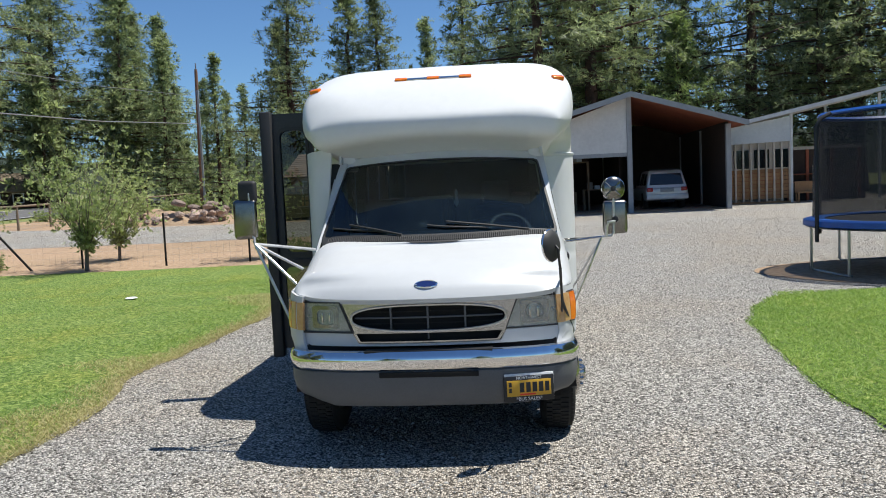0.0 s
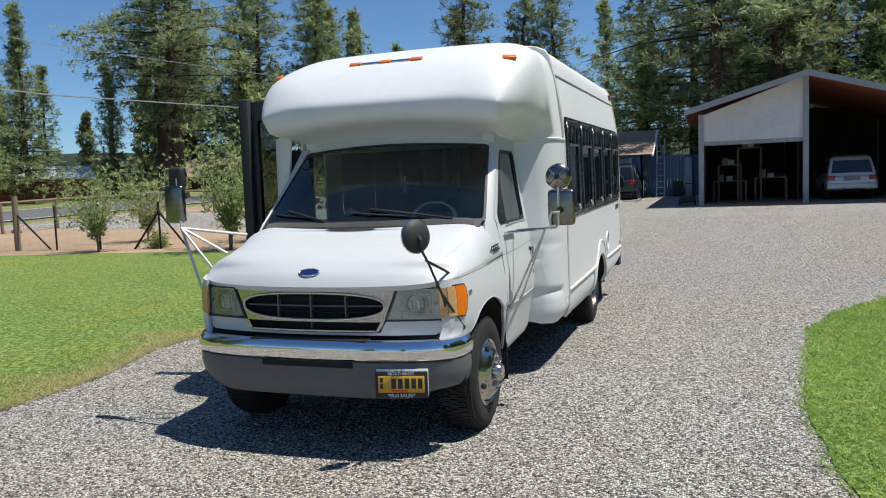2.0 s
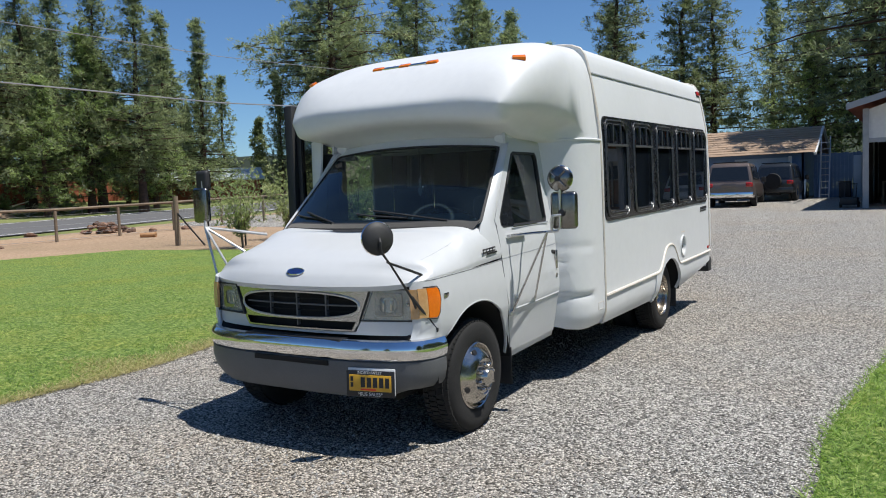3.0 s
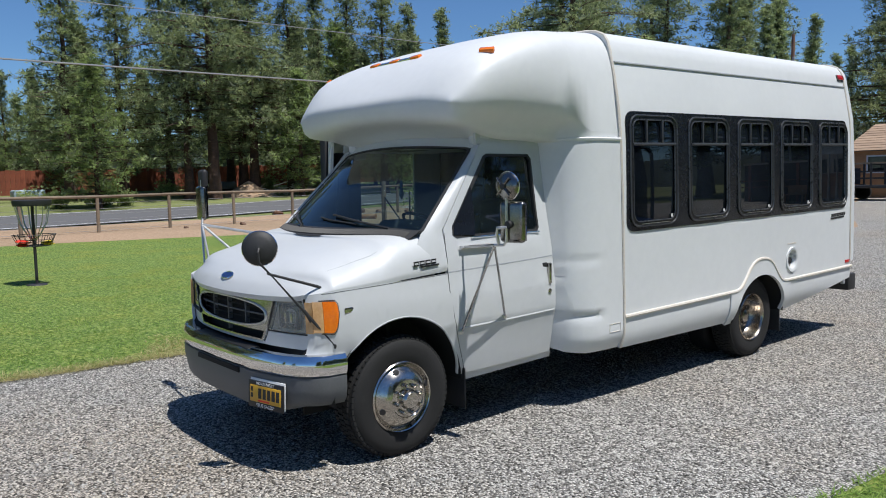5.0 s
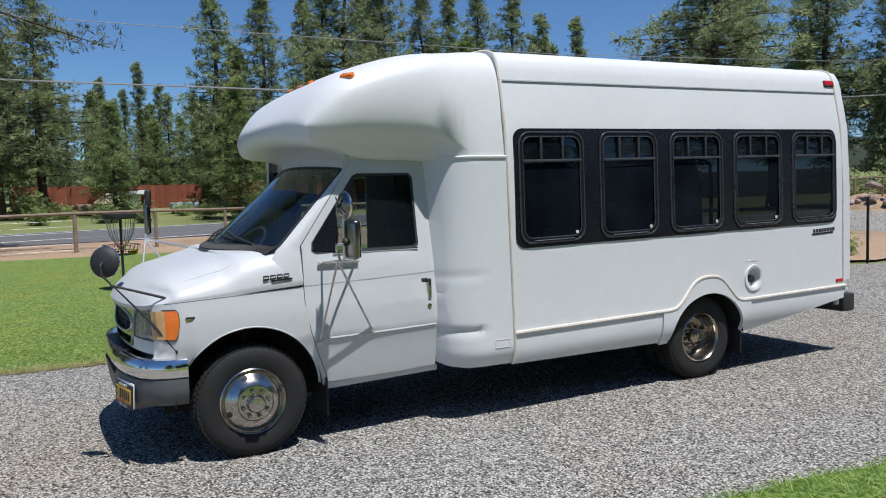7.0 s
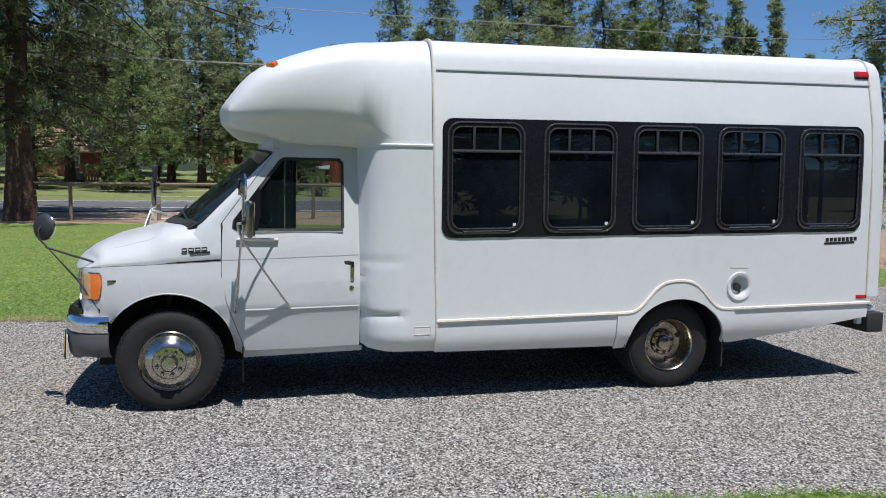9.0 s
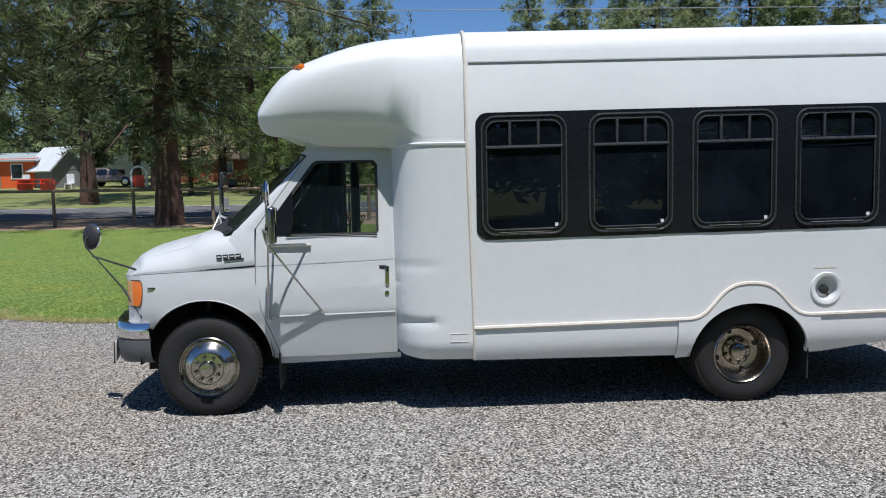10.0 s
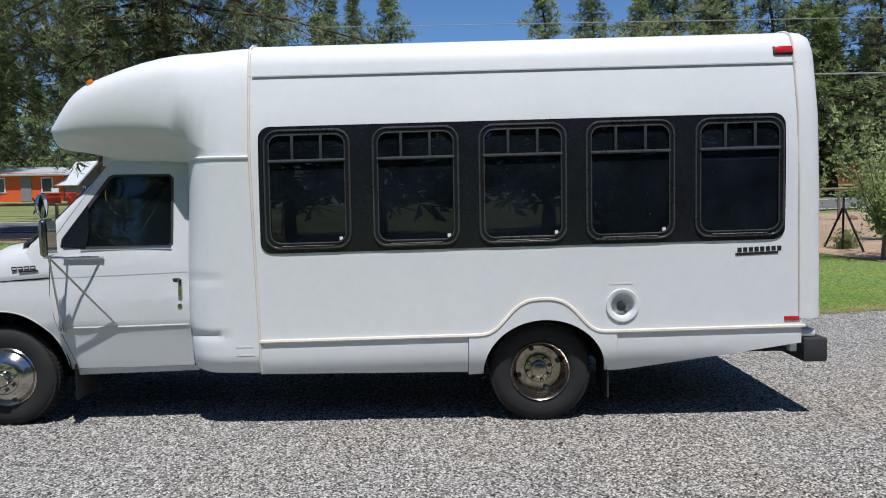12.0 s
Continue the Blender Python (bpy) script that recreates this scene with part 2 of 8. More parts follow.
M["gravel"] = ground_mat("grey_gravel", [(0.24, (0.028, 0.027, 0.025)), (0.41, (0.20, 0.192, 0.179)), (0.61, (0.50, 0.478, 0.446)), (0.82, (0.84, 0.815, 0.765))], vor=76, bump=0.02, patch=(1.02, 0.94, 0.85), patch_scale=0.22)
M["stones"] = leafy("gravel_stones", (0.11, 0.105, 0.098), (0.34, 0.324, 0.30), (0.72, 0.695, 0.65), 0.0)
M["dirt"] = ground_mat("brown_dirt", [(0.36, (0.23, 0.148, 0.095)), (0.5, (0.39, 0.27, 0.18)), (0.66, (0.50, 0.375, 0.265))], bump=0.02, patch=(0.75, 0.78, 0.75), patch_scale=0.12, fine=9)
M["lawn"] = ground_mat("mown_lawn", [(0.40, (0.038, 0.078, 0.017)), (0.5, (0.116, 0.186, 0.038)), (0.61, (0.31, 0.375, 0.12))], bump=0.014, patch=(1.28, 1.06, 0.88), patch_scale=0.8, fine=20)
M["field"] = ground_mat("dry_grass_field", [(0.25, (0.12, 0.155, 0.05)), (0.5, (0.20, 0.225, 0.085)), (0.8, (0.33, 0.29, 0.165))], bump=0.05, patch=(0.7, 0.75, 0.6), patch_scale=0.08, fine=6)
M["asphalt"] = ground_mat("asphalt", [(0.3, (0.10, 0.10, 0.105)), (0.7, (0.15, 0.15, 0.155))], bump=0.004, fine=30)
M["blade"] = leafy("grass_blades", (0.066, 0.136, 0.027), (0.155, 0.248, 0.052), (0.36, 0.44, 0.145), 0.4)
M["straw"] = leafy("dry_grass", (0.26, 0.24, 0.10), (0.42, 0.37, 0.18), (0.58, 0.52, 0.30), 0.3)
M["forest"] = surface("far_forest", (0.028, 0.042, 0.02), (0.010, 0.016, 0.008), 1.0, scale=0.06, fine=0.6)
M["needles"] = leafy("pine_needles", (0.098, 0.128, 0.068), (0.232, 0.277, 0.146), (0.44, 0.475, 0.262), 0.34)
# the old pine's deep shade is partly put into this darker colour
M["oldneedles"] = leafy("shaded_old_pine_needles", (0.028, 0.037, 0.021), (0.072, 0.090, 0.048), (0.28, 0.30, 0.16), 0.30)
# needle colour darkened for the shade inside the crowns
M["shadeneedles"] = leafy("shade_toned_pine_needles", (0.064, 0.083, 0.046), (0.115, 0.14, 0.078), (0.185, 0.212, 0.115), 0.28)
M["needles2"] = leafy("young_pine_needles", (0.11, 0.16, 0.06), (0.22, 0.29, 0.11), (0.36, 0.43, 0.18), 0.34)
M["leaves"] = leafy("apple_leaves", (0.13, 0.17, 0.07), (0.24, 0.29, 0.13), (0.42, 0.46, 0.25), 0.4)
M["bark"] = surface("pine_bark", (0.12, 0.065, 0.045), (0.035, 0.022, 0.018), 0.9, scale=2.5, fine=14, bump=0.03)
M["greybark"] = surface("grey_bark", (0.20, 0.17, 0.14), (0.10, 0.085, 0.07), 0.9, scale=4, fine=30, bump=0.01)
M["wood"] = surface("weathered_wood", (0.26, 0.20, 0.14), (0.15, 0.115, 0.085), 0.85, scale=3, fine=25, bump=0.006, rand=0.15)
M["redwood"] = surface("red_stained_wood", (0.30, 0.085, 0.04), (0.18, 0.05, 0.03), 0.8, scale=2, fine=20, bump=0.006, rand=0.2)
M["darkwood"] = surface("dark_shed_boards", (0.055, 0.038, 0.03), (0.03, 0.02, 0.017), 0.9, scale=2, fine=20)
M["lumber"] = surface("new_lumber", (0.42, 0.235, 0.11), (0.29, 0.15, 0.07), 0.75, scale=2, fine=20, bump=0.004, rand=0.15)
M["palewood"] = surface("pale_stud_wood", (0.62, 0.56, 0.48), (0.48, 0.42, 0.35), 0.8, scale=2, fine=20, rand=0.12)
M["polewood"] = surface("creosoted_pole", (0.26, 0.14, 0.09), (0.17, 0.09, 0.06), 0.85, scale=2, fine=20, bump=0.004)
M["barmetal"] = surface("bright_bar_metal", (0.72, 0.71, 0.69), (0.55, 0.54, 0.52), 0.34, 0.7, scale=6, fine=40)
M["greychrome"] = surface("dulled_chrome", (0.50, 0.50, 0.50), (0.40, 0.40, 0.40), 0.16, 1.0, scale=6, fine=40)
M["paintwhite"] = surface("white_siding", (0.72, 0.73, 0.74), (0.62, 0.63, 0.64), 0.6, scale=1.0, fine=8)
M["corr"] = surface("white_sheet_metal", (0.70, 0.73, 0.76), (0.6, 0.63, 0.66), 0.4, 0.1, scale=1.0, fine=8)
M["greytrim"] = surface("grey_trim", (0.36, 0.38, 0.41), (0.28, 0.3, 0.32), 0.6)
M["roofmetal"] = surface("roof_metal", (0.42, 0.43, 0.44), (0.33, 0.34, 0.35), 0.4, 0.5)
M["shingle"] = surface("brown_shingles", (0.36, 0.255, 0.18), (0.29, 0.20, 0.135), 0.9, scale=2, fine=12, bump=0.01, rand=0.15)
M["blue"] = surface("blue_siding", (0.12, 0.20, 0.34), (0.09, 0.15, 0.26), 0.7, scale=1.5, fine=10)
M["lightblue"] = surface("pale_blue_door", (0.38, 0.47, 0.56), (0.32, 0.4, 0.48), 0.5)
M["orangewall"] = surface("orange_siding", (0.74, 0.12, 0.022), (0.62, 0.10, 0.02), 0.7)
M["greywall"] = surface("grey_wall", (0.25, 0.25, 0.26), (0.18, 0.18, 0.19), 0.8)
M["tealroof"] = surface("pale_roof", (0.5, 0.56, 0.58), (0.42, 0.48, 0.5), 0.45, 0.3)
M["rock"] = surface("field_stone", (0.44, 0.34, 0.28), (0.17, 0.12, 0.10), 0.9, scale=2.2, fine=14, bump=0.04, rand=0.5)
M["brownrock"] = surface("brown_stone", (0.26, 0.155, 0.105), (0.10, 0.06, 0.045), 0.9, scale=2.2, fine=14, bump=0.04, rand=0.5)
M["silver"] = surface("silver_car_paint", (0.66, 0.67, 0.67), (0.6, 0.61, 0.61), 0.3, 0.2, coat=0.8)
M["tan"] = surface("tan_car_paint", (0.16, 0.125, 0.11), (0.12, 0.095, 0.085), 0.3, 0.3, coat=0.6)
M["darkcar"] = surface("dark_car_paint", (0.02, 0.022, 0.025), None, 0.3, coat=0.6)
M["carglass"] = surface("dark_car_glass", (0.015, 0.018, 0.02), None, 0.05, coat=0.5)
M["bluepad"] = surface("blue_vinyl_pad", (0.012, 0.10, 0.42), (0.01, 0.08, 0.33), 0.45)
M["galv"] = surface("galvanised_steel", (0.45, 0.46, 0.47), (0.33, 0.34, 0.35), 0.35, 0.9)
M["yellow"] = surface("yellow_plastic", (0.75, 0.55, 0.02), None, 0.4)
M["redplastic"] = surface("red_plastic", (0.70, 0.05, 0.02), None, 0.4)
M["cable"] = surface("grey_cable", (0.35, 0.36, 0.37), (0.28, 0.28, 0.29), 0.5, 0.3)


def net_mat(name, color, alpha):
    m, t, n, l, b = nodes_of(name)
    tr, mx = n.new("ShaderNodeBsdfTransparent"), n.new("ShaderNodeMixShader")
    b.inputs["Base Color"].default_value, b.inputs["Roughness"].default_value = (*color, 1), 0.8
    mx.inputs[0].default_value = alpha
    l.new(tr.outputs[0], mx.inputs[1]), l.new(b.outputs[0], mx.inputs[2])
    l.new(mx.outputs[0], n["Material Output"].inputs[0])
    return m


M["net"] = net_mat("black_netting", (0.02, 0.02, 0.022), 0.72)


# ---- building helpers ----
def part(name, bm, material, parent=None, label="", smooth=True):
    """Links a bmesh as ONE mesh object, under a thing or a part."""
    me = bpy.data.meshes.new(name)
    bm.normal_update()
    bm.to_mesh(me)
    bm.free()
    me.materials.append(M[material] if isinstance(material, str) else material)
    if smooth:
        me.polygons.foreach_set("use_smooth", [True] * len(me.polygons))
        me.set_sharp_from_angle(angle=radians(38))
    ob = new(name, me)
    if parent:
        ob.parent = parent
    if label:
        ob["label"] = label
    return ob


def thing(name, label, category, at=(0, 0, 0), turn=0, group="", kind=""):
    ob = new(name)
    ob.matrix_basis = pose(*at, 0, 0, turn)
    return tagged(ob, label, category, group, kind)


def box(bm, x0, x1, y0, y1, z0, z1, bevel=0.0, seg=2):
    r = bmesh.ops.create_cube(bm, size=1.0)
    for v in r["verts"]:
        v.co = Vector((x0 + (v.co.x + 0.5) * (x1 - x0), y0 + (v.co.y + 0.5) * (y1 - y0), z0 + (v.co.z + 0.5) * (z1 - z0)))
    if bevel:
        es = list({e for v in r["verts"] for e in v.link_edges})
        bmesh.ops.bevel(bm, geom=es, offset=bevel, segments=seg, affect="EDGES", profile=0.5)
    return bm


def boxed(*a, **k):
    return box(bmesh.new(), *a, **k)


def rod(bm, p0, p1, r0, r1=None, n=10, caps=True):
    p0, p1 = Vector(p0), Vector(p1)
    r1 = r0 if r1 is None else r1
    d = p1 - p0
    q = d.to_track_quat("Z", "Y")
    rings = []
    for p, r in ((p0, r0), (p1, r1)):
        rings.append([bm.verts.new(p + q @ Vector((r * math.cos(2 * math.pi * k / n), r * math.sin(2 * math.pi * k / n), 0))) for k in range(n)])
    for k in range(n):
        bm.faces.new((rings[0][k], rings[0][(k + 1) % n], rings[1][(k + 1) % n], rings[1][k]))
    if caps:
        bm.faces.new(rings[0][::-1]), bm.faces.new(rings[1])
    return bm


def tube(bm, pts, r, n=8):
    """A round bar through the points, with its ends closed."""
    pts = [Vector(p) for p in pts]
    rings, up = [], None
    for k, p in enumerate(pts):
        d = (pts[min(k + 1, len(pts) - 1)] - pts[max(k - 1, 0)]).normalized()
        if up is None:
            up = d.orthogonal().normalized()
        up = (up - d * up.dot(d)).normalized()
        sd = d.cross(up)
        rings.append([bm.verts.new(p + r * (up * math.cos(2 * math.pi * j / n) + sd * math.sin(2 * math.pi * j / n))) for j in range(n)])
    skin(bm, rings, True)
    bm.faces.new(rings[0][::-1]), bm.faces.new(rings[-1])
    return bm


def skin(bm, rings, closed=False):
    """Quads between rows of vertices of equal length."""
    for a, b in zip(rings, rings[1:]):
        m = len(a)
        for k in range(m if closed else m - 1):
            f = (a[k], a[(k + 1) % m], b[(k + 1) % m], b[k])
            if len(set(f)) == 4:
                bm.faces.new(f)
    return bm


def lathe(bm, profile, centre, axis, n=40):
    """Turns (radius, along) pairs round an axis through centre."""
    q = Vector(axis).to_track_quat("Z", "Y")
    c = Vector(centre)
    rings = []
    for r, h in profile:
        rings.append([bm.verts.new(c + q @ Vector((r * math.cos(2 * math.pi * k / n), r * math.sin(2 * math.pi * k / n), h))) for k in range(n)])
    skin(bm, rings, True)
    return bm


def rounded(y0, y1, z0, z1, r, n=6):
    """The outline of a rectangle with rounded corners."""
    pts = []
    for cy, cz, a in ((y1 - r, z1 - r, 0), (y0 + r, z1 - r, 90), (y0 + r, z0 + r, 180), (y1 - r, z0 + r, 270)):
        for k in range(n + 1):
            t = radians(a + 90 * k / n)
            pts.append((cy + r * math.cos(t), cz + r * math.sin(t)))
    return pts


def thicken(bm, t):
    bm.normal_update()
    bmesh.ops.solidify(bm, geom=bm.faces[:], thickness=t)


def sheet(outer, holes=(), cuts_y=(), cuts_z=(), place=None, thick=0.0, facing=None):
    """A sheet from an outline with holes, cut into rows and columns and bent by place(y, z) -> (x, y, z)."""
    bm = bmesh.new()
    es = []
    for loop in (outer, *holes):
        vs = [bm.verts.new((0, y, z)) for y, z in loop]
        es += [bm.edges.new((vs[k], vs[(k + 1) % len(vs)])) for k in range(len(vs))]
    bmesh.ops.triangle_fill(bm, use_beauty=True, use_dissolve=False, edges=es, normal=(1, 0, 0))
    for c in cuts_y:
        bmesh.ops.bisect_plane(bm, geom=bm.verts[:] + bm.edges[:] + bm.faces[:], plane_co=(0, c, 0), plane_no=(0, 1, 0))
    for c in cuts_z:
        bmesh.ops.bisect_plane(bm, geom=bm.verts[:] + bm.edges[:] + bm.faces[:], plane_co=(0, 0, c), plane_no=(0, 0, 1))
    if place:
        for v in bm.verts:
            v.co = Vector(place(v.co.y, v.co.z))
    if thick:
        thicken(bm, thick)
    bmesh.ops.recalc_face_normals(bm, faces=bm.faces[:])
    bm.normal_update()
    if facing and sum(f.normal.dot(Vector(facing)) * f.calc_area() for f in bm.faces) < 0:
        bmesh.ops.reverse_faces(bm, faces=bm.faces[:])
    return bm


def lerp(pts, x):
    """Piecewise-linear value at x of (x, value) pairs."""
    return float(np.interp(x, [p[0] for p in pts], [p[1] for p in pts]))


def smooth_step(a, b, x):
    t = min(1.0, max(0.0, (x - a) / (b - a)))
    return t * t * (3 - 2 * t)


def mesh_of(name, verts, faces, material, parent=None, label="", smooth=False):
    me = bpy.data.meshes.new(name)
    me.from_pydata(verts, [], faces)
    me.materials.append(M[material])
    if smooth:
        me.polygons.foreach_set("use_smooth", [True] * len(me.polygons))
    ob = new(name, me)
    if parent:
        ob.parent = parent
    if label:
        ob["label"] = label
    return ob


# ---- the lie of the land ----
def height(x, y):
    """Height of the ground: level yard, a rise to the sheds and a bank beyond the road."""
    left = 0.05 * max(0.0, -33 - x)
    left = min(left, 2.4)
    back = 0.0185 * max(0.0, min(y, 70) - 10) * smooth_step(-22, -10, x)
    far = 0.02 * max(0.0, min(y, 90) - 15) * (1 - smooth_step(-22, -10, x))
    return left + back + far


# ---- the shuttle bus ----
from mathutils.bvhtree import BVHTree

bus = thing("shuttle_bus", "white shuttle bus with a rounded cap over its cab, on gravel", "bus")


def lift(y):
    """The body stands nose-down by under one degree."""
    return 0.013 * max(0.0, y - 1.96)


FRONT_X = [(-0.67, 0.79), (-0.65, 0.838), (-0.61, 0.872), (-0.56, 0.890), (-0.48, 0.908), (-0.30, 0.926), (0.0, 0.94), (0.5, 0.946), (0.9, 0.944), (1.15, 0.934), (1.42, 0.915)]
TUMBLE = [(0.38, 0.935), (0.5, 0.964), (0.715, 1.0), (0.742, 1.016), (0.78, 1.022), (0.95, 1.022), (1.08, 1.0), (1.25, 0.985), (1.38, 0.948), (1.95, 0.862), (2.0, 0.852)]


def cab_x(y, z, out=0.0):
    return lerp(FRONT_X, y) * lerp(TUMBLE, z) + out


SIDE = [(0.30, 1.03), (0.36, 1.06), (0.40, 1.082), (0.46, 1.108), (0.54, 1.12), (1.60, 1.121), (1.97, 1.115), (2.20, 1.096), (2.45, 1.054), (2.545, 1.034)]
ROOF = [(1.034, 2.545), (1.022, 2.62), (1.0, 2.694), (0.962, 2.75), (0.89, 2.781), (0.8, 2.795), (0.5, 2.813), (0.25, 2.821), (0.0, 2.825)]


def side_x(z):
    return lerp(SIDE, z)


def rub(y):
    """Height of the rubbing line, which rises over the rear wheel."""
    return 0.648 + 0.25 * math.exp(-((y - 4.02) / 0.31) ** 4) * (0.5 + 0.5 * math.cos(min(1.0, abs(y - 4.02) / 0.55) * math.pi)) ** 0.35


def skirt(y):
    if y < 3.57:
        return 0.40 - 0.035 * (y - 1.95) / 1.6
    return 0.345 + 0.17 * max(0, y - 4.6) / 1.26


def seam_y(z):
    """The joint between the cab's cap and the body leans a little."""
    return 1.932 + 0.036 * min(1.0, max(0.0, (1.97 - z) / 1.3))


def steps(a, b, n):
    return [a + (b - a) * k / n for k in range(n + 1)]


WINS = [(2.039, 2.65), (2.811, 3.423), (3.568, 4.192), (4.333, 4.965), (5.114, 5.751)]
for s, side in ((1, "left"), (-1, "right")):
    def onto(y, z, out=0.0, s=s):
        return (s * (side_x(z) + out), y, z + lift(y))

    ys = steps(1.95, 5.90, 90)
    low = [(y, rub(y)) for y in ys]
    # the wall above the rubbing line, with one long opening behind the dark panel
    outer = low + [(5.90, 2.545), (seam_y(2.545), 2.545), (seam_y(1.97), 1.97)]
    holes = [rounded(2.05, 5.72, 1.33, 2.13, 0.06, 3)]
    if s > 0:
        holes.append([(4.595 + 0.088 * math.cos(t), 0.834 + 0.088 * math.sin(t)) for t in np.linspace(0, 2 * math.pi, 24, endpoint=False)])
    part("side_wall", sheet(outer, holes, steps(2.2, 5.8, 14), (0.95, 1.2, 1.6, 1.9, 2.2, 2.32, 2.45), onto, 0.03), "white", bus)
    # the skirt below it, open over the wheel
    a, b = 1.965, 3.475
    part("skirt_panel", sheet([(y, rub(y) - 0.012) for y in steps(a, b, 24)] + [(y, skirt(y)) for y in steps(b, a, 24)], (), (), (0.42, 0.47, 0.52, 0.57), onto, 0.02), "white", bus)
    arch = [(4.03 + 0.445 * math.cos(t), 0.36 + 0.385 * math.sin(t)) for t in np.linspace(math.pi + 0.02, -0.02, 26)]
    top = [(y, rub(y) - 0.012) for y in steps(4.556, 3.479, 40)]
    part("wheel_arch", sheet([(3.479, 0.345)] + arch + [(4.556, 0.345)] + top, (), (), (0.42, 0.47, 0.52, 0.57, 0.7), lambda y, z, s=s, o=onto: o(y, z, 0.012), 0.03), "white", bus)
    part("skirt_panel", sheet([(y, rub(y) - 0.012) for y in steps(4.56, 5.90, 24)] + [(y, skirt(y)) for y in steps(5.90, 4.56, 24)], (), (), (0.42, 0.47, 0.52, 0.57), onto, 0.02), "white", bus)
    part("rub_rail", tube(bmesh.new(), [onto(y, rub(y) - 0.002, 0.006) for y in steps(1.97, 5.92, 90)], 0.014, 6), "cream", bus, "cream rubbing strip with a thin brown edge")
    part("gutter", tube(bmesh.new(), [(s * 1.037, y, 2.545 + lift(y)) for y in steps(1.96, 5.86, 12)], 0.009, 6), "greytrim", bus)
    # dark window panel with its five windows
    holes = [rounded(y0 + 0.03, y1 - 0.03, 1.345, 2.125, 0.07, 5) for y0, y1 in WINS]
    part("window_panel", sheet(rounded(2.0, 5.764, 1.281, 2.184, 0.085, 6), holes, (), (1.6, 1.9, 2.05), lambda y, z, o=onto: o(y, z, 0.007), 0.02), "black", bus, "glossy black window band")
    for y0, y1 in WINS:
        fr = part("window", sheet(rounded(y0, y1, 1.312, 2.158, 0.10, 6), [rounded(y0 + 0.033, y1 - 0.033, 1.347, 2.123, 0.075, 6)], (), (1.6, 1.9, 2.05), lambda y, z, o=onto: o(y, z, 0.014), 0.010), "frame", bus)
        for e in range(1, 3):
            yy = y0 + (y1 - y0) * e / 3
            part("mullion", boxed(-0.010, 0.010, -0.010, 0.010, 0, 0.19, bevel=0.003), "rim", fr).matrix_basis = pose(s * (side_x(2.04) + 0.012), yy, 1.935 + lift(yy))
        part("sash_bar", tube(bmesh.new(), [onto(y0 + 0.03, 1.938, 0.014), onto(y1 - 0.03, 1.938, 0.014)], 0.011, 6), "rim", fr)
        for r, d, z0, z1, c, o in ((0.0075, 0.004, 1.316, 2.154, 0.098, 0.015), (0.0055, 0.036, 1.350, 2.120, 0.073, 0.0145)):
            ring = rounded(y0 + d, y1 - d, z0, z1, c, 6)
            part("window_rim", tube(bmesh.new(), [onto(y, z, o) for y, z in ring + ring[:1]], r, 6), "rim", fr, "black rubber rim, greyed for its highlights")
        part("drain_rail", tube(bmesh.new(), [onto(y0 + 0.12, 1.335, 0.024), onto(y1 - 0.12, 1.335, 0.024)], 0.004, 6), "steel", fr)
        part("pane", sheet(rounded(y0 + 0.03, y1 - 0.03, 1.345, 2.125, 0.07, 5), (), (), (1.6, 1.9, 2.05), lambda y, z, o=onto: o(y, z, -0.002), facing=(s, 0, 0)), "tint", fr, "dark tinted glass")
        if s > 0 and y1 < 5.5:
            part("sticker", boxed(0, 0.002, 0, 0.024, 0, 0.024), "whiteink", fr, "small white square sticker").matrix_basis = pose(1.126, y1 - 0.085, 1.365 + lift(y1))
    # front corner pillar of the body and the line where it meets the cap
    if s > 0:
        def pil(y, z, s=s):
            t = min(1.0, max(0.0, (y - 1.42) / 0.31))
            tuck = 0.07 * max(0.0, (0.55 - z) / 0.15) ** 2
            dent = 0.018 * (math.exp(-((z - 0.70) / 0.035) ** 2) * (z < 0.72) + 0.5 * math.exp(-((z - 1.10) / 0.02) ** 2)) * smooth_step(1.80, 1.62, y)
            root = cab_x(1.42, z) - 0.006
            return (s * (root + (1.12 - root) * math.sqrt(1 - (1 - t) ** 2) - tuck - dent), y, z)
        body_front = [(1.398, 1.985), (seam_y(1.985), 1.985), (seam_y(0.405), 0.405), (1.60, 0.41), (1.47, 0.43), (1.414, 0.46), (1.410, 1.0)]
        part("corner_pillar", sheet(body_front, (), steps(1.45, 1.9, 14), steps(0.43, 1.2, 26) + [1.4, 1.6, 1.8], pil, 0.02), "white", bus)
        part("seam_bead", tube(bmesh.new(), [(s * (side_x(z) + 0.003), seam_y(z) + 0.004, z) for z in steps(0.405, 2.545, 20)], 0.011, 6), "cream", bus)
        part("cap_ledge", tube(bmesh.new(), [pil(y, 1.972) for y in steps(1.45, 1.927, 12)], 0.012, 6), "white", bus)
    else:
        def pil2(y, z):
            t = min(1.0, max(0.0, (y - 1.42) / 0.31))
            root = cab_x(1.42, z) - 0.006
            return (-(root + (1.12 - root) * math.sqrt(1 - (1 - t) ** 2)), y, z)
        part("corner_pillar", sheet([(1.74, 1.985), (seam_y(1.985), 1.985), (seam_y(0.405), 0.405), (1.74, 0.41)], (), steps(1.78, 1.9, 4), (0.6, 1.2, 1.8), pil2, 0.02), "white", bus)

# roof
bm = bmesh.new()
prof = [(x, z) for x, z in ROOF] + [(-x, z) for x, z in ROOF[-2::-1]]
skin(bm, [[bm.verts.new((x, y, z + lift(y))) for x, z in prof] for y in steps(1.93, 5.875, 16)])
bmesh.ops.recalc_face_normals(bm, faces=bm.faces[:])
thicken(bm, 0.03)
bmesh.ops.recalc_face_normals(bm, faces=bm.faces[:])
part("roof", bm, "white", bus)
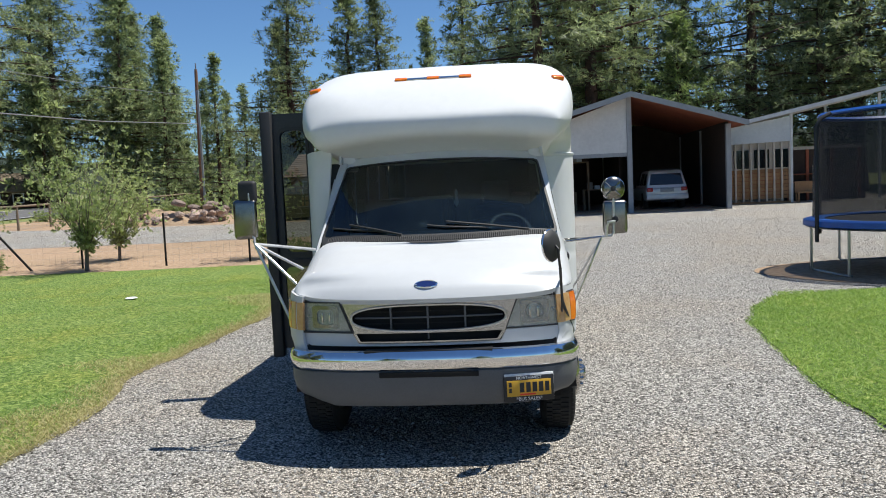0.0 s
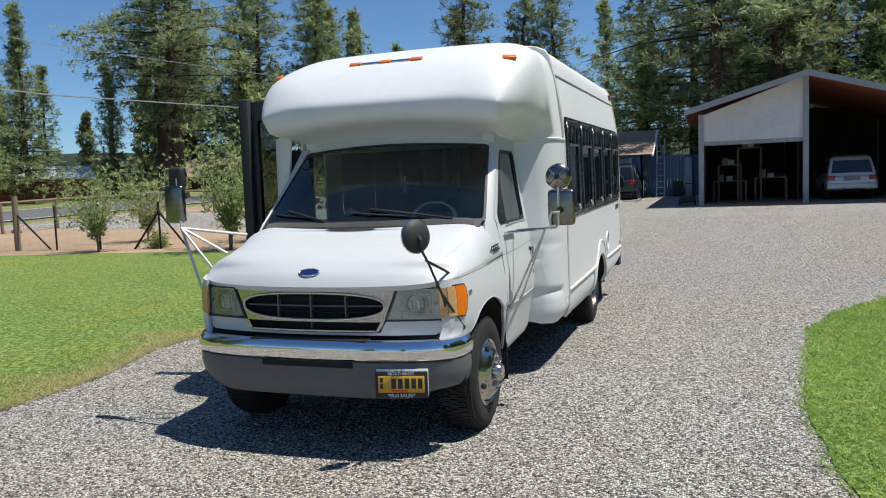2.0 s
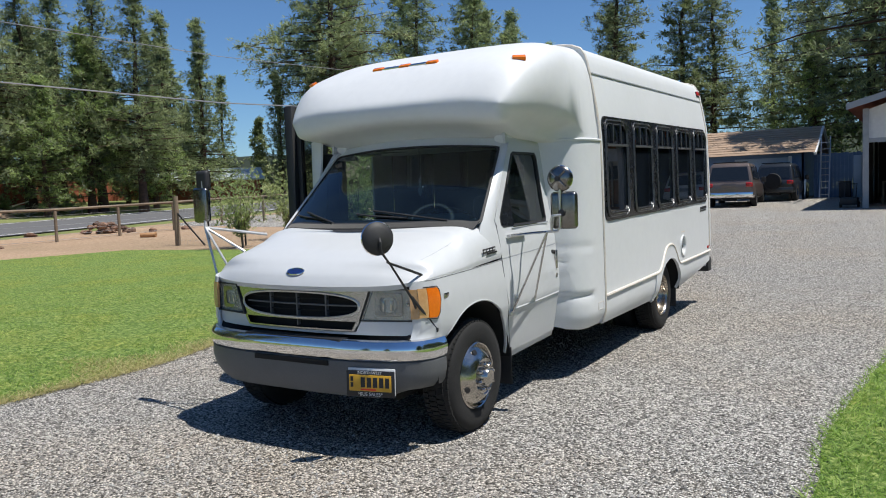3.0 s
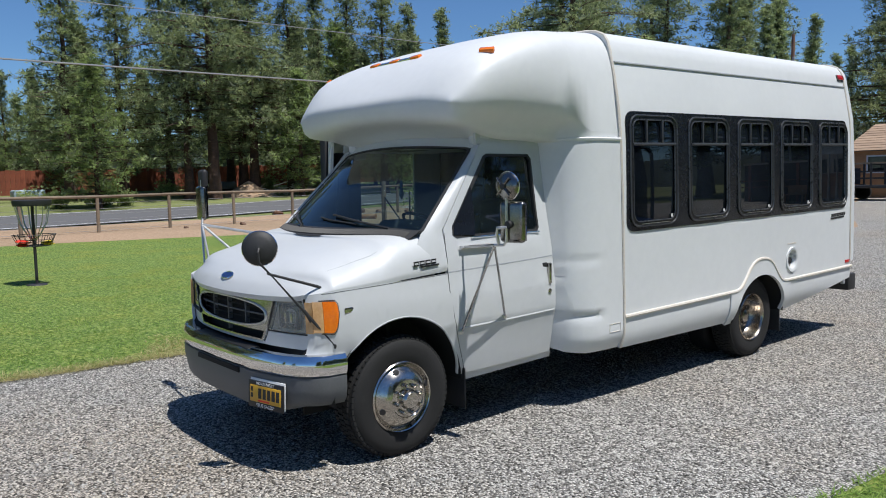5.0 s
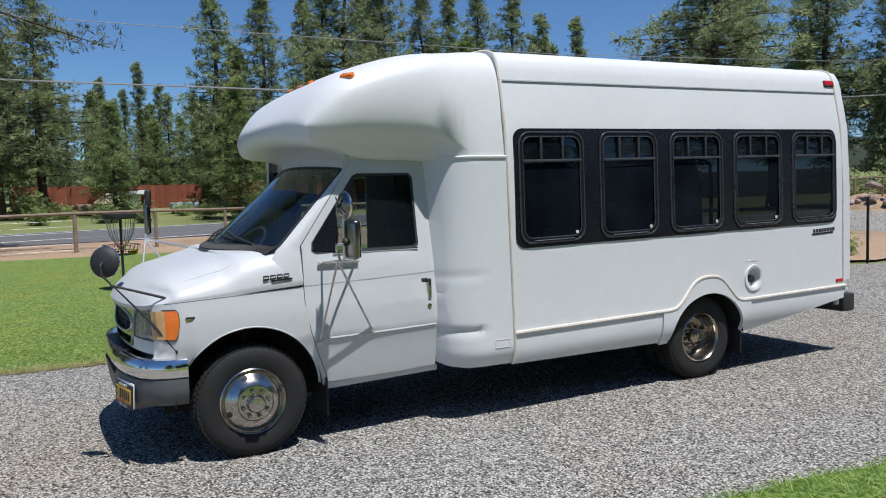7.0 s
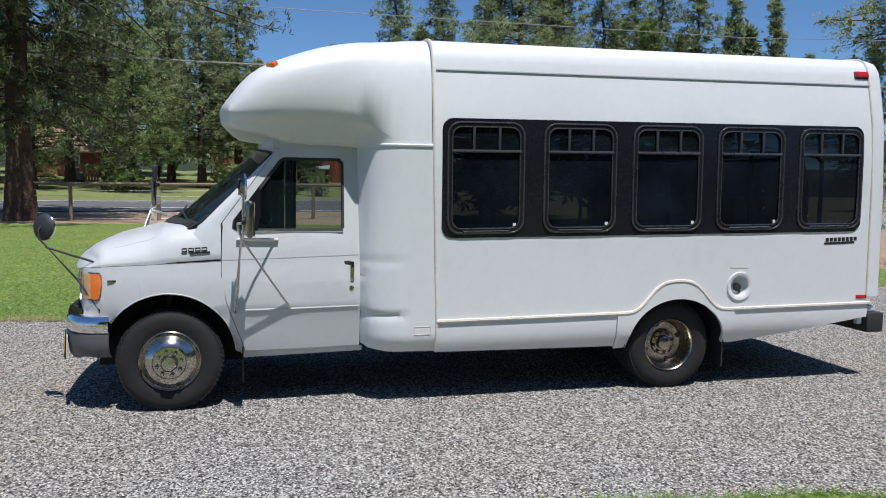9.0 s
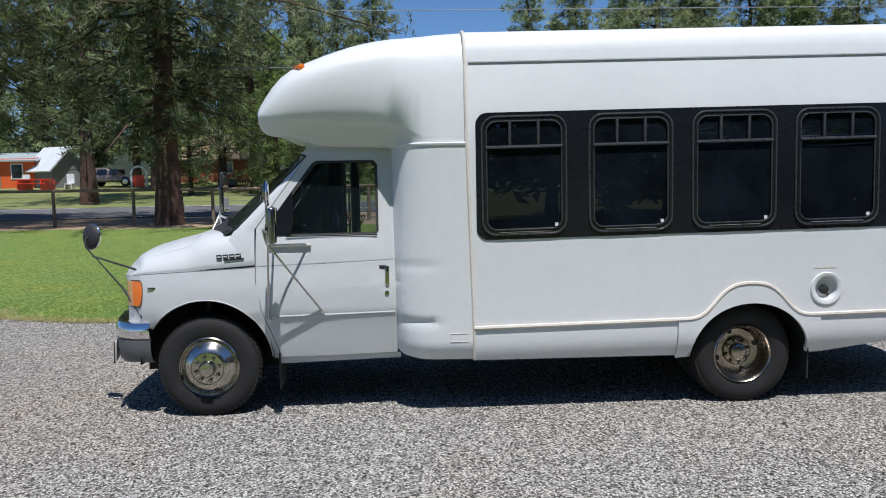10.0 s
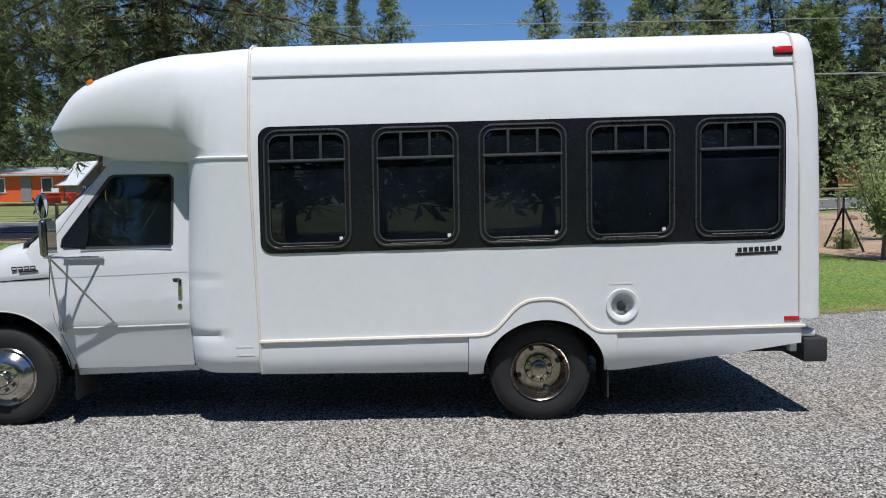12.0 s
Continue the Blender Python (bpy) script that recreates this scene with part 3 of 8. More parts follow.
bm = bmesh.new()
tube(bm, [(x, 1.936, z + 0.004) for x, z in prof], 0.011, 6)
part("seam_bead", bm, "cream", bus)

# rear cap, leaning slightly forward, with rounded corners
full = [(side_x(z), z) for z in (0.70, 0.75, 0.85, 1.0, 1.6, 2.2, 2.45)] + ROOF
full = full + [(-x, z) for x, z in full[-2::-1]]
bm = bmesh.new()
rings = []
for dy, k in ((-0.008, 1.0), (0.03, 1.0), (0.09, 0.995), (0.13, 0.98), (0.155, 0.955), (0.165, 0.92)):
    row = []
    for x, z in full:
        zz = 1.5 + (z - 1.5) * (k if z > 1.5 else 1)
        row.append(bm.verts.new((x * k * 1.004, 5.892 + dy - 0.018 * (z - 0.75), zz + lift(5.9))))
    rings.append(row)
skin(bm, rings)
bm.faces.new(rings[-1])
bmesh.ops.recalc_face_normals(bm, faces=bm.faces[:])
part("rear_cap", bm, "white", bus)
bm = bmesh.new()
tube(bm, [(x * 1.002, 5.882 - 0.018 * (z - 0.75), z + lift(5.9) + 0.003) for x, z in full], 0.010, 6)
part("rear_seam", bm, "cream", bus)
part("rear_bumper", boxed(-1.06, 1.10, 5.93, 6.11, 0.42, 0.60, bevel=0.02), "dark", bus, "black rubber rear bumper")
part("bumper_step", boxed(-1.0, 1.06, 5.86, 6.04, 0.60, 0.66, bevel=0.02), "white", bus)
part("tail_panel", boxed(-1.08, 1.08, 5.84, 5.885, 0.50, 0.76), "white", bus)

# the cap over the cab
CAP = [(0.408, 2.186, 2.204), (0.412, 2.163, 2.223), (0.423, 2.135, 2.243), (0.441, 2.11, 2.264), (0.468, 2.092, 2.292), (0.54, 2.078, 2.350), (0.611, 2.072, 2.402), (0.70, 2.05, 2.468), (0.795, 2.025, 2.530), (0.84, 1.975, 2.557),
       (0.93, 1.955, 2.594), (1.02, 1.955, 2.630), (1.14, 1.955, 2.672), (1.26, 1.955, 2.70), (1.34, 1.955, 2.717), (1.42, 1.955, 2.732), (1.46, 1.955, 2.739), (1.50, 1.955, 2.745), (1.56, 1.955, 2.757), (1.63, 1.955, 2.768), (1.75, 1.955, 2.783), (1.932, 1.955, 2.794)]
bm = bmesh.new()
rings = []
for y, zb, zt in CAP:
    zt += 0.032 * smooth_step(0.42, 0.62, y) * (1 - smooth_step(1.2, 1.7, y))
    w = lerp([(0.42, 0.96), (0.45, 1.0), (0.50, 1.035), (0.6, 1.065), (0.8, 1.09), (1.2, 1.105), (1.95, 1.12)], y)
    zm = min(lerp([(0.42, 2.195), (0.55, 2.188), (0.75, 2.175), (0.95, 2.168), (1.2, 2.155), (1.38, 2.138), (1.46, 2.12), (1.54, 2.08), (1.6, 2.03), (1.95, 2.03)], y), zt - 0.03)
    xb = lerp([(0.43, 0.93), (0.6, 0.90), (0.84, 0.88), (1.40, 0.88), (1.45, 0.955), (1.50, 1.03), (1.56, 1.085), (1.62, 1.115), (1.95, 1.12)], y) * min(1, w / 1.0)
    xb = min(xb, w)
    up = lerp([(0.43, 2.6), (0.6, 4.6), (0.8, 6.2), (1.3, 7.0), (1.95, 7.2)], y)
    half = [(0.0, zb), (0.25 * xb, zb), (0.5 * xb, zb), (0.75 * xb, zb), (xb, zb)]
    for k in range(1, 9):
        t = 1 - k / 9
        half.append((xb + (w - xb) * (1 - t) ** lerp([(0.45, 0.9), (0.7, 1.3), (0.9, 2.2), (1.42, 2.8), (1.6, 1.2), (1.9, 1.0)], y), zm - (zm - zb) * t))
    half.append((w, zm))
    for k in range(1, 17):
        a = k / 16 * math.pi / 2
        half.append((w * math.cos(a) ** (2 / up), zm + (zt + 0.01 - zm) * math.sin(a) ** (2 / up)))
    half[-1] = (0.0, zt + 0.01)
    row = []
    crown = lerp([(0.43, 0.0), (0.8, 0.006), (1.1, 0.010), (1.4, 0.015), (1.95, 0.020)], y)
    half = [(x * (1 - 0.075 * smooth_step(zm, zt, z) * smooth_step(0.8, 1.9, y)), z + crown * (1 - (x / w) ** 2) * smooth_step(zm, zt, z)) for x, z in half]
    for x, z in half + [(-x, z) for x, z in half[-2:0:-1]]:
        fwd = 0.115 * (1 - min(1.0, abs(x) / 1.0) ** 2.5) * (1 - smooth_step(0.5, 1.6, y))
        blunt = smooth_step(0.45, 0.95, abs(x)) * (1 - smooth_step(0.45, 0.85, y))
        row.append(bm.verts.new((x - 0.02, y - fwd, z + (z - 2.21) * 0.55 * blunt)))
    rings.append(row)
skin(bm, rings, True)
tip = rings[0]
for i in range(14):
    for a, b, c, d in ((i, i + 1, 28 - i, 29 - i), (-i, -i - 1, i - 28, i - 29)):
        quad = [tip[j % 58] for j in (a, b, c, d)]
        if len(set(quad)) == 4:
            bm.faces.new(quad)
soft = [v for v in bm.verts if v.co.y < 1.37]
near = {v: [e.other_vert(v) for e in v.link_edges] for v in soft}
for k in range(20):
    f = 0.5 if k < 4 or k % 2 == 0 else -0.505
    at = {v: sum((o.co for o in near[v]), Vector()) / len(near[v]) for v in soft}
    for v in soft:
        v.co += (at[v] - v.co) * f
for v in soft:
    k = 1 - smooth_step(0.30, 0.85, v.co.y)
    v.co.y += 0.065 * k
    v.co.z += 0.012 * k
bmesh.ops.recalc_face_normals(bm, faces=bm.faces[:])
cap = part("cab_cap", bm, "white", bus, "smooth white fibreglass cap over the cab")
cap.data.set_sharp_from_angle(angle=radians(80))
skin_of_cap = BVHTree.FromPolygons([v.co for v in cap.data.vertices], [p.vertices[:] for p in cap.data.polygons])


def on_cap(x, z):
    """A pose on the cap's front, its y axis into the cap."""
    hit, n, _, _ = skin_of_cap.ray_cast(Vector((x, -3, z)), Vector((0, 1, 0)))
    n.x *= 0.6
    return Matrix.Translation(hit) @ (-n).to_track_quat("Y", "Z").to_matrix().to_4x4()


for x, z in ((-0.985, 2.53), (0.945, 2.53)):
    part("marker_lamp", boxed(-0.05, 0.05, -0.022, 0.012, -0.022, 0.022, bevel=0.007), "orange", bus, "small amber marker lamp").matrix_basis = on_cap(x, z)
part("marker_strip", boxed(-0.30, 0.30, -0.008, 0.05, -0.02, 0.02, bevel=0.006), "chrome", bus).matrix_basis = on_cap(-0.03, 2.583)
for x in (-0.255, 0.0, 0.255):
    m = on_cap(-0.03, 2.583) @ pose(x, 0, 0)
    part("marker_lamp", boxed(-0.05, 0.05, -0.014, 0.05, -0.021, 0.021, bevel=0.007), "orange", bus, "small amber marker lamp").matrix_basis = m
part("marker_lamp", boxed(-0.012, 0.02, -0.066, 0.066, -0.026, 0.026, bevel=0.01), "red", bus, "red marker lamp").matrix_basis = pose(1.018, 5.775, 2.688, 0, -16)
part("lamp_base", boxed(-0.012, 0.008, -0.074, 0.074, -0.036, 0.030, bevel=0.008), "dark", bus).matrix_basis = pose(1.018, 5.775, 2.686, 0, -16)
part("reflector", boxed(-0.004, 0.008, -0.054, 0.054, -0.016, 0.016, bevel=0.004), "red", bus, "red reflector").matrix_basis = pose(1.12, 5.825, 0.752)
part("name_badge", boxed(0, 0.004, 0, 0.31, 0, 0.018), "ink", bus, "dark lettering strip").matrix_basis = pose(1.12, 5.41, 1.215, 2)
bm = bmesh.new()
for k in range(8):
    box(bm, 0, 0.004, 0.016 + k * 0.041, 0.046 + k * 0.041, 0.024, 0.056)
part("name_badge", bm, "ink", bus, smooth=False).matrix_basis = pose(1.12, 5.41, 1.215, 2)

# fuel filler
bm = bmesh.new()
lathe(bm, [(0.0, -0.05), (0.075, -0.045), (0.085, 0.006), (0.095, 0.013), (0.118, 0.014), (0.122, 0.0)], (1.118, 4.595, 0.868), (1, 0, 0), 32)
filler = part("fuel_filler", bm, "white", bus, "round recessed fuel filler")
part("filler_cap", lathe(bmesh.new(), [(0.034, -0.05), (0.033, -0.018), (0.020, -0.012), (0.0, -0.012)], (1.118, 4.588, 0.852), (1, -0.2, -0.1), 20), "dark", filler)
part("filler_bowl", lathe(bmesh.new(), [(0.0, -0.047), (0.078, -0.043), (0.082, -0.02)], (1.118, 4.595, 0.868), (1, 0, 0), 24), "white", filler)
part("filler_screw", lathe(bmesh.new(), [(0.012, -0.05), (0.012, -0.03), (0.0, -0.03)], (1.118, 4.625, 0.815), (1, 0, 0), 10), "steel", filler)
part("filler_label", boxed(0, 0.002, -0.085, 0.085, 0, 0.012), "cream", bus).matrix_basis = pose(1.121, 4.585, 1.02)
part("access_hatch", tube(bmesh.new(), [(1.1215, 1.80, 0.548), (1.1215, 1.925, 0.548), (1.1215, 1.925, 0.608), (1.1215, 1.80, 0.608), (1.1215, 1.80, 0.548)], 0.0022, 5), "cream", bus, "outline of a small flush hatch")


# ---- cab ----
def liner(x0, x1, y, z, r):
    """The dark half-drum over a wheel, closed on its inner side."""
    bm = bmesh.new()
    a, b = [], []
    for k in range(21):
        t = math.pi * k / 20
        p = (y + r * math.cos(t), z + r * math.sin(t) * 0.98)
        a.append(bm.verts.new((x0, *p)))
        b.append(bm.verts.new((x1, *p)))
    skin(bm, [a, b])
    bm.faces.new(a)
    return bm


def belt(y):
    return 1.062 + 0.042 * (y + 0.60)


HOOD = [(-0.672, 1.035), (-0.655, 1.075), (-0.61, 1.125), (-0.54, 1.18), (-0.43, 1.24), (-0.22, 1.30), (0.0, 1.345), (0.14, 1.362), (0.39, 1.378)]
for_hood = steps(-0.672, -0.06, 22) + steps(-0.045, 0.20, 22) + steps(0.22, 0.392, 6)


def hood_z(x, y):
    e = lerp(FRONT_X, y) * 1.002
    b = belt(y)
    p = lerp([(-0.3, 4.5), (-0.12, 6.0), (0.05, 12.0), (0.39, 17.0)], y)
    return b + (lerp(HOOD, y) - b) * max(0.0, 1 - (min(abs(x), e) / e) ** p) ** 0.55


def cowl_y(x):
    """The front edge of the cowl, bowed like the windscreen."""
    u = min(1.0, abs(x) / 0.895)
    return -0.085 + 0.267 * u * u


bm = bmesh.new()
rows = []
for y in for_hood:
    e = lerp(FRONT_X, y)
    row = []
    for k in range(-25, 26):
        x = math.sin(max(-1, min(1, k / 24)) * math.pi / 2) * e
        bow = -0.05 * (1 - (x / e) ** 2) * (1 - smooth_step(-0.672, -0.2, y)) - 0.10 * (1 - (x / e) ** 2) * smooth_step(-0.1, 0.05, y)
        row.append(bm.verts.new((x * (1 if abs(k) < 25 else 0.994), y + bow, hood_z(x, y) - (0 if abs(k) < 25 else 0.025))))
    rows.append(row)
skin(bm, [[bm.verts.new(v.co + Vector((0, 0.012, -0.03))) for v in rows[0]]] + rows)
bmesh.ops.recalc_face_normals(bm, faces=bm.faces[:])
bmesh.ops.delete(bm, geom=[f for f in bm.faces if abs(f.calc_center_median().x) < 0.815 and f.calc_center_median().y > cowl_y(f.calc_center_median().x) + 0.016], context="FACES")
hood = part("hood", bm, "cabwhite", bus)
skin_of_hood = BVHTree.FromPolygons([v.co for v in hood.data.vertices], [p.vertices[:] for p in hood.data.polygons])
hit, hn, _, _ = skin_of_hood.ray_cast(Vector((0, -3, 1.118)), Vector((0, 1, 0)))
hn = hn if hn.y < 0 else -hn
BADGE = Matrix.Translation(hit + hn * 0.001) @ (-hn).to_track_quat("Y", "Z").to_matrix().to_4x4()
ov = part("oval_badge", lathe(bmesh.new(), [(0.0, 0.006), (0.062, 0.005), (0.066, 0.0)], (0, 0, 0), (0, -1, 0), 32), "oval", bus, "blue oval badge")
ov.matrix_basis = BADGE @ Matrix.Diagonal((1.0, 1, 0.44, 1))
ov = part("badge_ring", lathe(bmesh.new(), [(0.060, 0.004), (0.066, 0.008), (0.073, 0.004), (0.074, 0.0)], (0, 0, 0), (0, -1, 0), 32), "chrome", bus)
ov.matrix_basis = BADGE @ Matrix.Diagonal((1.0, 1, 0.46, 1))

for s in (1, -1):
    def flank(y, z, out=0.0, s=s):
        return (s * cab_x(y, z, out), y, z)

    arch = [(0.02 + 0.475 * math.cos(t), 0.40 + 0.475 * math.sin(t)) for t in np.linspace(radians(146), radians(4), 24)]
    fen = [(-0.665, 1.055), (-0.665, 0.70), (-0.40, 0.68)] + arch + [(0.505, 0.42), (0.552, 0.42), (0.53, 0.50), (0.48, 0.64), (0.425, 0.80), (0.398, 1.0), (0.388, belt(0.39) + 0.004)]
    fen += [(y, belt(y) + 0.003) for y in steps(0.30, -0.60, 10)]
    part("fender", sheet(fen, (), steps(-0.64, 0.3, 14), (0.5, 0.6, 0.72, 0.78, 0.85, 0.95, 1.02), flank, 0.02), "cabwhite", bus)
    part("arch_lip", tube(bmesh.new(), [flank(y, z, -0.004) for y, z in arch], 0.007, 6), "cabwhite", bus)
    part("arch_liner", liner(s * 0.60, s * 0.925, 0.02, 0.40, 0.485), "under", bus)
    part("inner_wing", boxed(s * 0.62 - 0.01, s * 0.62 + 0.01, -0.50, 0.54, 0.30, 0.80), "under", bus)
    # driver's door with its window opening; on the other side a short panel before the open entry
    if s > 0:
        door = [(0.557, 0.425), (1.415, 0.432), (1.412, 1.0), (1.40, 1.93), (1.385, 1.945), (0.83, 1.945), (0.80, 1.93), (0.402, 1.385), (0.394, 1.0), (0.43, 0.80), (0.485, 0.64), (0.535, 0.50)]
        hole = [(0.50, 1.325), (1.27, 1.325), (1.295, 1.35), (1.295, 1.84), (1.265, 1.872), (0.85, 1.872), (0.815, 1.855), (0.475, 1.40), (0.468, 1.345)]
        dr = part("door", sheet(door, [hole], steps(0.5, 1.35, 8), (0.55, 0.66, 0.73, 0.765, 0.80, 0.95, 1.08, 1.13, 1.2, 1.5, 1.7), flank, 0.03), "cabwhite", bus)
        part("window_seal", sheet(hole, [[(0.535, 1.342), (1.262, 1.342), (1.278, 1.36), (1.278, 1.83), (1.255, 1.856), (0.862, 1.856), (0.835, 1.842), (0.515, 1.41), (0.512, 1.36)]], (), (1.5, 1.7), lambda y, z, f=flank: f(y, z, 0.004), 0.03), "dark", dr)
        part("quarter_panel", sheet([(0.478, 1.345), (0.655, 1.335), (0.675, 1.45), (0.668, 1.655), (0.485, 1.405)], (), (), (1.4, 1.5), lambda y, z, f=flank: f(y, z, 0.008), 0.01), "black", dr, "black mirror-base panel")
        part("door_glass", sheet([(0.50, 1.34), (1.28, 1.34), (1.28, 1.86), (0.83, 1.86), (0.49, 1.40)], (), (), (1.5, 1.7), lambda y, z, f=flank: f(y, z, -0.012), facing=(s, 0, 0)), "glass", dr)
        part("sill_trim", tube(bmesh.new(), [flank(0.62, 1.322, 0.006), flank(1.285, 1.322, 0.006)], 0.008, 6), "chrome", dr)
        part("belt_groove", tube(bmesh.new(), [flank(y, 1.112 + 0.030 * (y - 0.40), -0.004) for y in steps(0.40, 1.40, 12)], 0.006, 6), "greytrim", dr)
        part("lower_crease", tube(bmesh.new(), [flank(y, 0.742 + 0.012 * (y - 0.5), -0.006) for y in steps(0.47, 1.40, 12)], 0.009, 6), "cabwhite", dr)
        part("handle_recess", boxed(-0.004, 0.006, 1.290, 1.345, 1.062, 1.098, bevel=0.006), "dark", dr).matrix_basis = pose(s * (cab_x(1.32, 1.08) - 0.003), 0, 0)
        part("door_handle", boxed(-0.005, 0.022, 1.335, 1.366, 0.945, 1.095, bevel=0.009), "steel", dr, "worn metal door handle").matrix_basis = pose(s * (cab_x(1.35, 1.0) - 0.004), 0, 0)
        part("door_lock", lathe(bmesh.new(), [(0.017, -0.01), (0.017, 0.006), (0.0, 0.008)], (s * cab_x(1.346, 0.893), 1.346, 0.893), (s, 0, 0), 14), "steel", dr)
    else:
        part("front_panel", sheet([(0.557, 0.425), (0.72, 0.43), (0.72, 1.82), (0.402, 1.385), (0.394, 1.0), (0.43, 0.80), (0.485, 0.64), (0.535, 0.50)], (), (0.6,), (0.55, 0.66, 0.73, 0.8, 0.95, 1.13, 1.5, 1.7), flank, 0.03), "cabwhite", bus)
        def corner(y, z):
            t = min(1.0, max(0.0, (y - 0.70) / 0.22))
            root = cab_x(0.70, z) - 0.006
            return (-(root + (1.10 - root) * math.sqrt(1 - (1 - t) ** 2)), y, z)
        part("entry_corner", sheet([(0.705, 0.42), (0.94, 0.42), (0.94, 2.03), (0.705, 2.06)], (), steps(0.72, 0.92, 8), (0.6, 1.0, 1.4, 1.7), corner, 0.02), "white", bus, "white body corner before the open entry")
        part("entry_post", boxed(-1.06, -0.80, 0.80, 0.92, 0.62, 1.95, bevel=0.01), "dark", bus, "dark post beside the open entry")
    part("door_header", sheet([(0.77, 1.938), (1.42, 1.938), (1.42, 2.0), (0.84, 2.0), (0.77, 2.06)], (), steps(0.9, 1.3, 4), (), lambda y, z, f=flank: f(y, z, -0.004), 0.02), "cabwhite", bus)
    part("rocker_panel", sheet([(0.52, 0.418), (1.44, 0.425), (1.44, 0.385), (0.55, 0.37)], (), (), (), lambda y, z, f=flank: f(y, z, -0.015), 0.03), "cabwhite", bus)
    part("mud_flap", boxed(s * 0.70 - 0.12, s * 0.70 + 0.22, 0.535, 0.545, 0.19, 0.46), "dark", bus)
    # A-pillar beside the windscreen
    def pillar(u, v, s=s):
        front = Vector((0.872 - 0.108 * v, 0.235 + (0.54 if v > 0 else 0.35) * v, 1.365 + 0.545 * v))
        y, z = 0.39 + (0.385 if v > 0 else 0.0) * v, 1.378 + 0.525 * v
        p = front.lerp(Vector((cab_x(y, z) - 0.001, y, z)), u)
        return (s * (p.x + 0.012 * u * (1 - u) * 4), p.y, p.z)

    part("windscreen_pillar", sheet([(0.0, -0.32), (1.0, -0.32), (1.0, 1.045), (0.0, 1.045)], (), (0.25, 0.5, 0.75), steps(-0.2, 1.0, 12), pillar, 0.02), "cabwhite", bus)
    part("shut_line", tube(bmesh.new(), [flank(y, belt(y) + 0.001, 0.0005) for y in steps(-0.60, 0.385, 14)], 0.0016, 5), "bumpgrey", bus)
    part("shut_line", tube(bmesh.new(), [flank(y, z, 0.0005) for y, z in ((0.402, 1.36), (0.393, 1.2), (0.393, 1.0), (0.427, 0.80), (0.482, 0.64), (0.532, 0.50), (0.555, 0.43))], 0.0022, 5), "bumpgrey", bus)
    part("shut_line", tube(bmesh.new(), [(s * hood_x, y, hood_z(hood_x, y) + 0.0003) for y in steps(-0.52, -0.01, 16) for hood_x in (0.80 + 0.03 * smooth_step(-0.5, 0.0, y),)], 0.0009, 5), "greytrim", bus)
    # headlight and corner signal
    x0, x1 = 0.548, 0.805
    HL = [(0.492, 0.828), (0.812, 0.828), (0.818, 0.84), (0.818, 1.0), (0.812, 1.012), (0.566, 1.012)]
    hl = part("headlight", sheet(HL, (), steps(0.6, 0.78, 5), (), lambda y, z, s=s: (s * y, -0.652 + 0.020 * (y / 0.8) ** 4, z), 0.012), "lampbowl", bus, "square headlight behind a hazy clear lens")
    part("reflector", sheet(rounded(0.578, 0.758, 0.848, 0.994, 0.02, 4), [rounded(0.612, 0.726, 0.872, 0.970, 0.03, 4)], (), (), lambda y, z, s=s: (s * y, -0.659, z), 0.008), "dull", hl)
    part("reflector", lathe(bmesh.new(), [(0.060, 0.000), (0.050, -0.012), (0.03, -0.020), (0.0, -0.022)], (s * 0.669, -0.655, 0.921), (0, -1, 0), 24), "greychrome", hl)
    for bx in (0.640, 0.690):
        part("bulb_shield", boxed(s * bx - 0.006, s * bx + 0.006, -0.668, -0.640, 0.885, 0.950, bevel=0.004), "steel", hl)
    part("adjuster", lathe(bmesh.new(), [(0.010, 0.0), (0.010, 0.010), (0.0, 0.012)], (s * 0.785, -0.645, 0.925), (0, -1, 0), 10), "dull", hl)
    part("lens_cover", sheet(HL, (), steps(0.6, 0.78, 5), (), lambda y, z, s=s: (s * y, -0.675 + 0.020 * (y / 0.8) ** 4, z), facing=(0, -1, 0)), "clear", hl)
    part("lens_rim", sheet([(0.476, 0.820), (0.824, 0.820), (0.824, 1.020), (0.558, 1.020)], [HL], (), (), lambda y, z, s=s: (s * y, -0.677 + 0.020 * (y / 0.8) ** 4, z), 0.02), "dark", hl)
    part("corner_signal", sheet([(-0.602, 1.020), (-0.599, 0.842), (-0.52, 0.838), (-0.485, 0.85), (-0.462, 0.875), (-0.445, 0.92), (-0.441, 0.96), (-0.447, 0.995), (-0.460, 1.013), (-0.485, 1.02)], (), steps(-0.59, -0.45, 8), (0.9, 0.97), lambda y, z, f=flank: f(y, z, 0.008), 0.02), "orange", bus, "amber corner signal lens")
    part("corner_lens", sheet([(-0.650, 1.020), (-0.650, 0.842), (-0.600, 0.842), (-0.603, 1.020)], (), steps(-0.64, -0.61, 4), (0.9, 0.97), lambda y, z, f=flank: f(y, z, 0.006), 0.02), "palelens", bus, "pale ribbed corner lens")
    part("headlight_wrap", sheet([(-0.669, 1.016), (-0.669, 0.836), (-0.651, 0.838), (-0.651, 1.016)], (), steps(-0.665, -0.655, 3), (0.9, 0.97), lambda y, z, f=flank: f(y, z, 0.004), 0.02), "palelens", bus)
    part("signal_rim", tube(bmesh.new(), [flank(y, z, 0.006) for y, z in ((-0.615, 0.836), (-0.50, 0.832), (-0.455, 0.866), (-0.433, 0.95), (-0.440, 1.005), (-0.472, 1.027), (-0.62, 1.026))], 0.003, 6), "dark", bus)
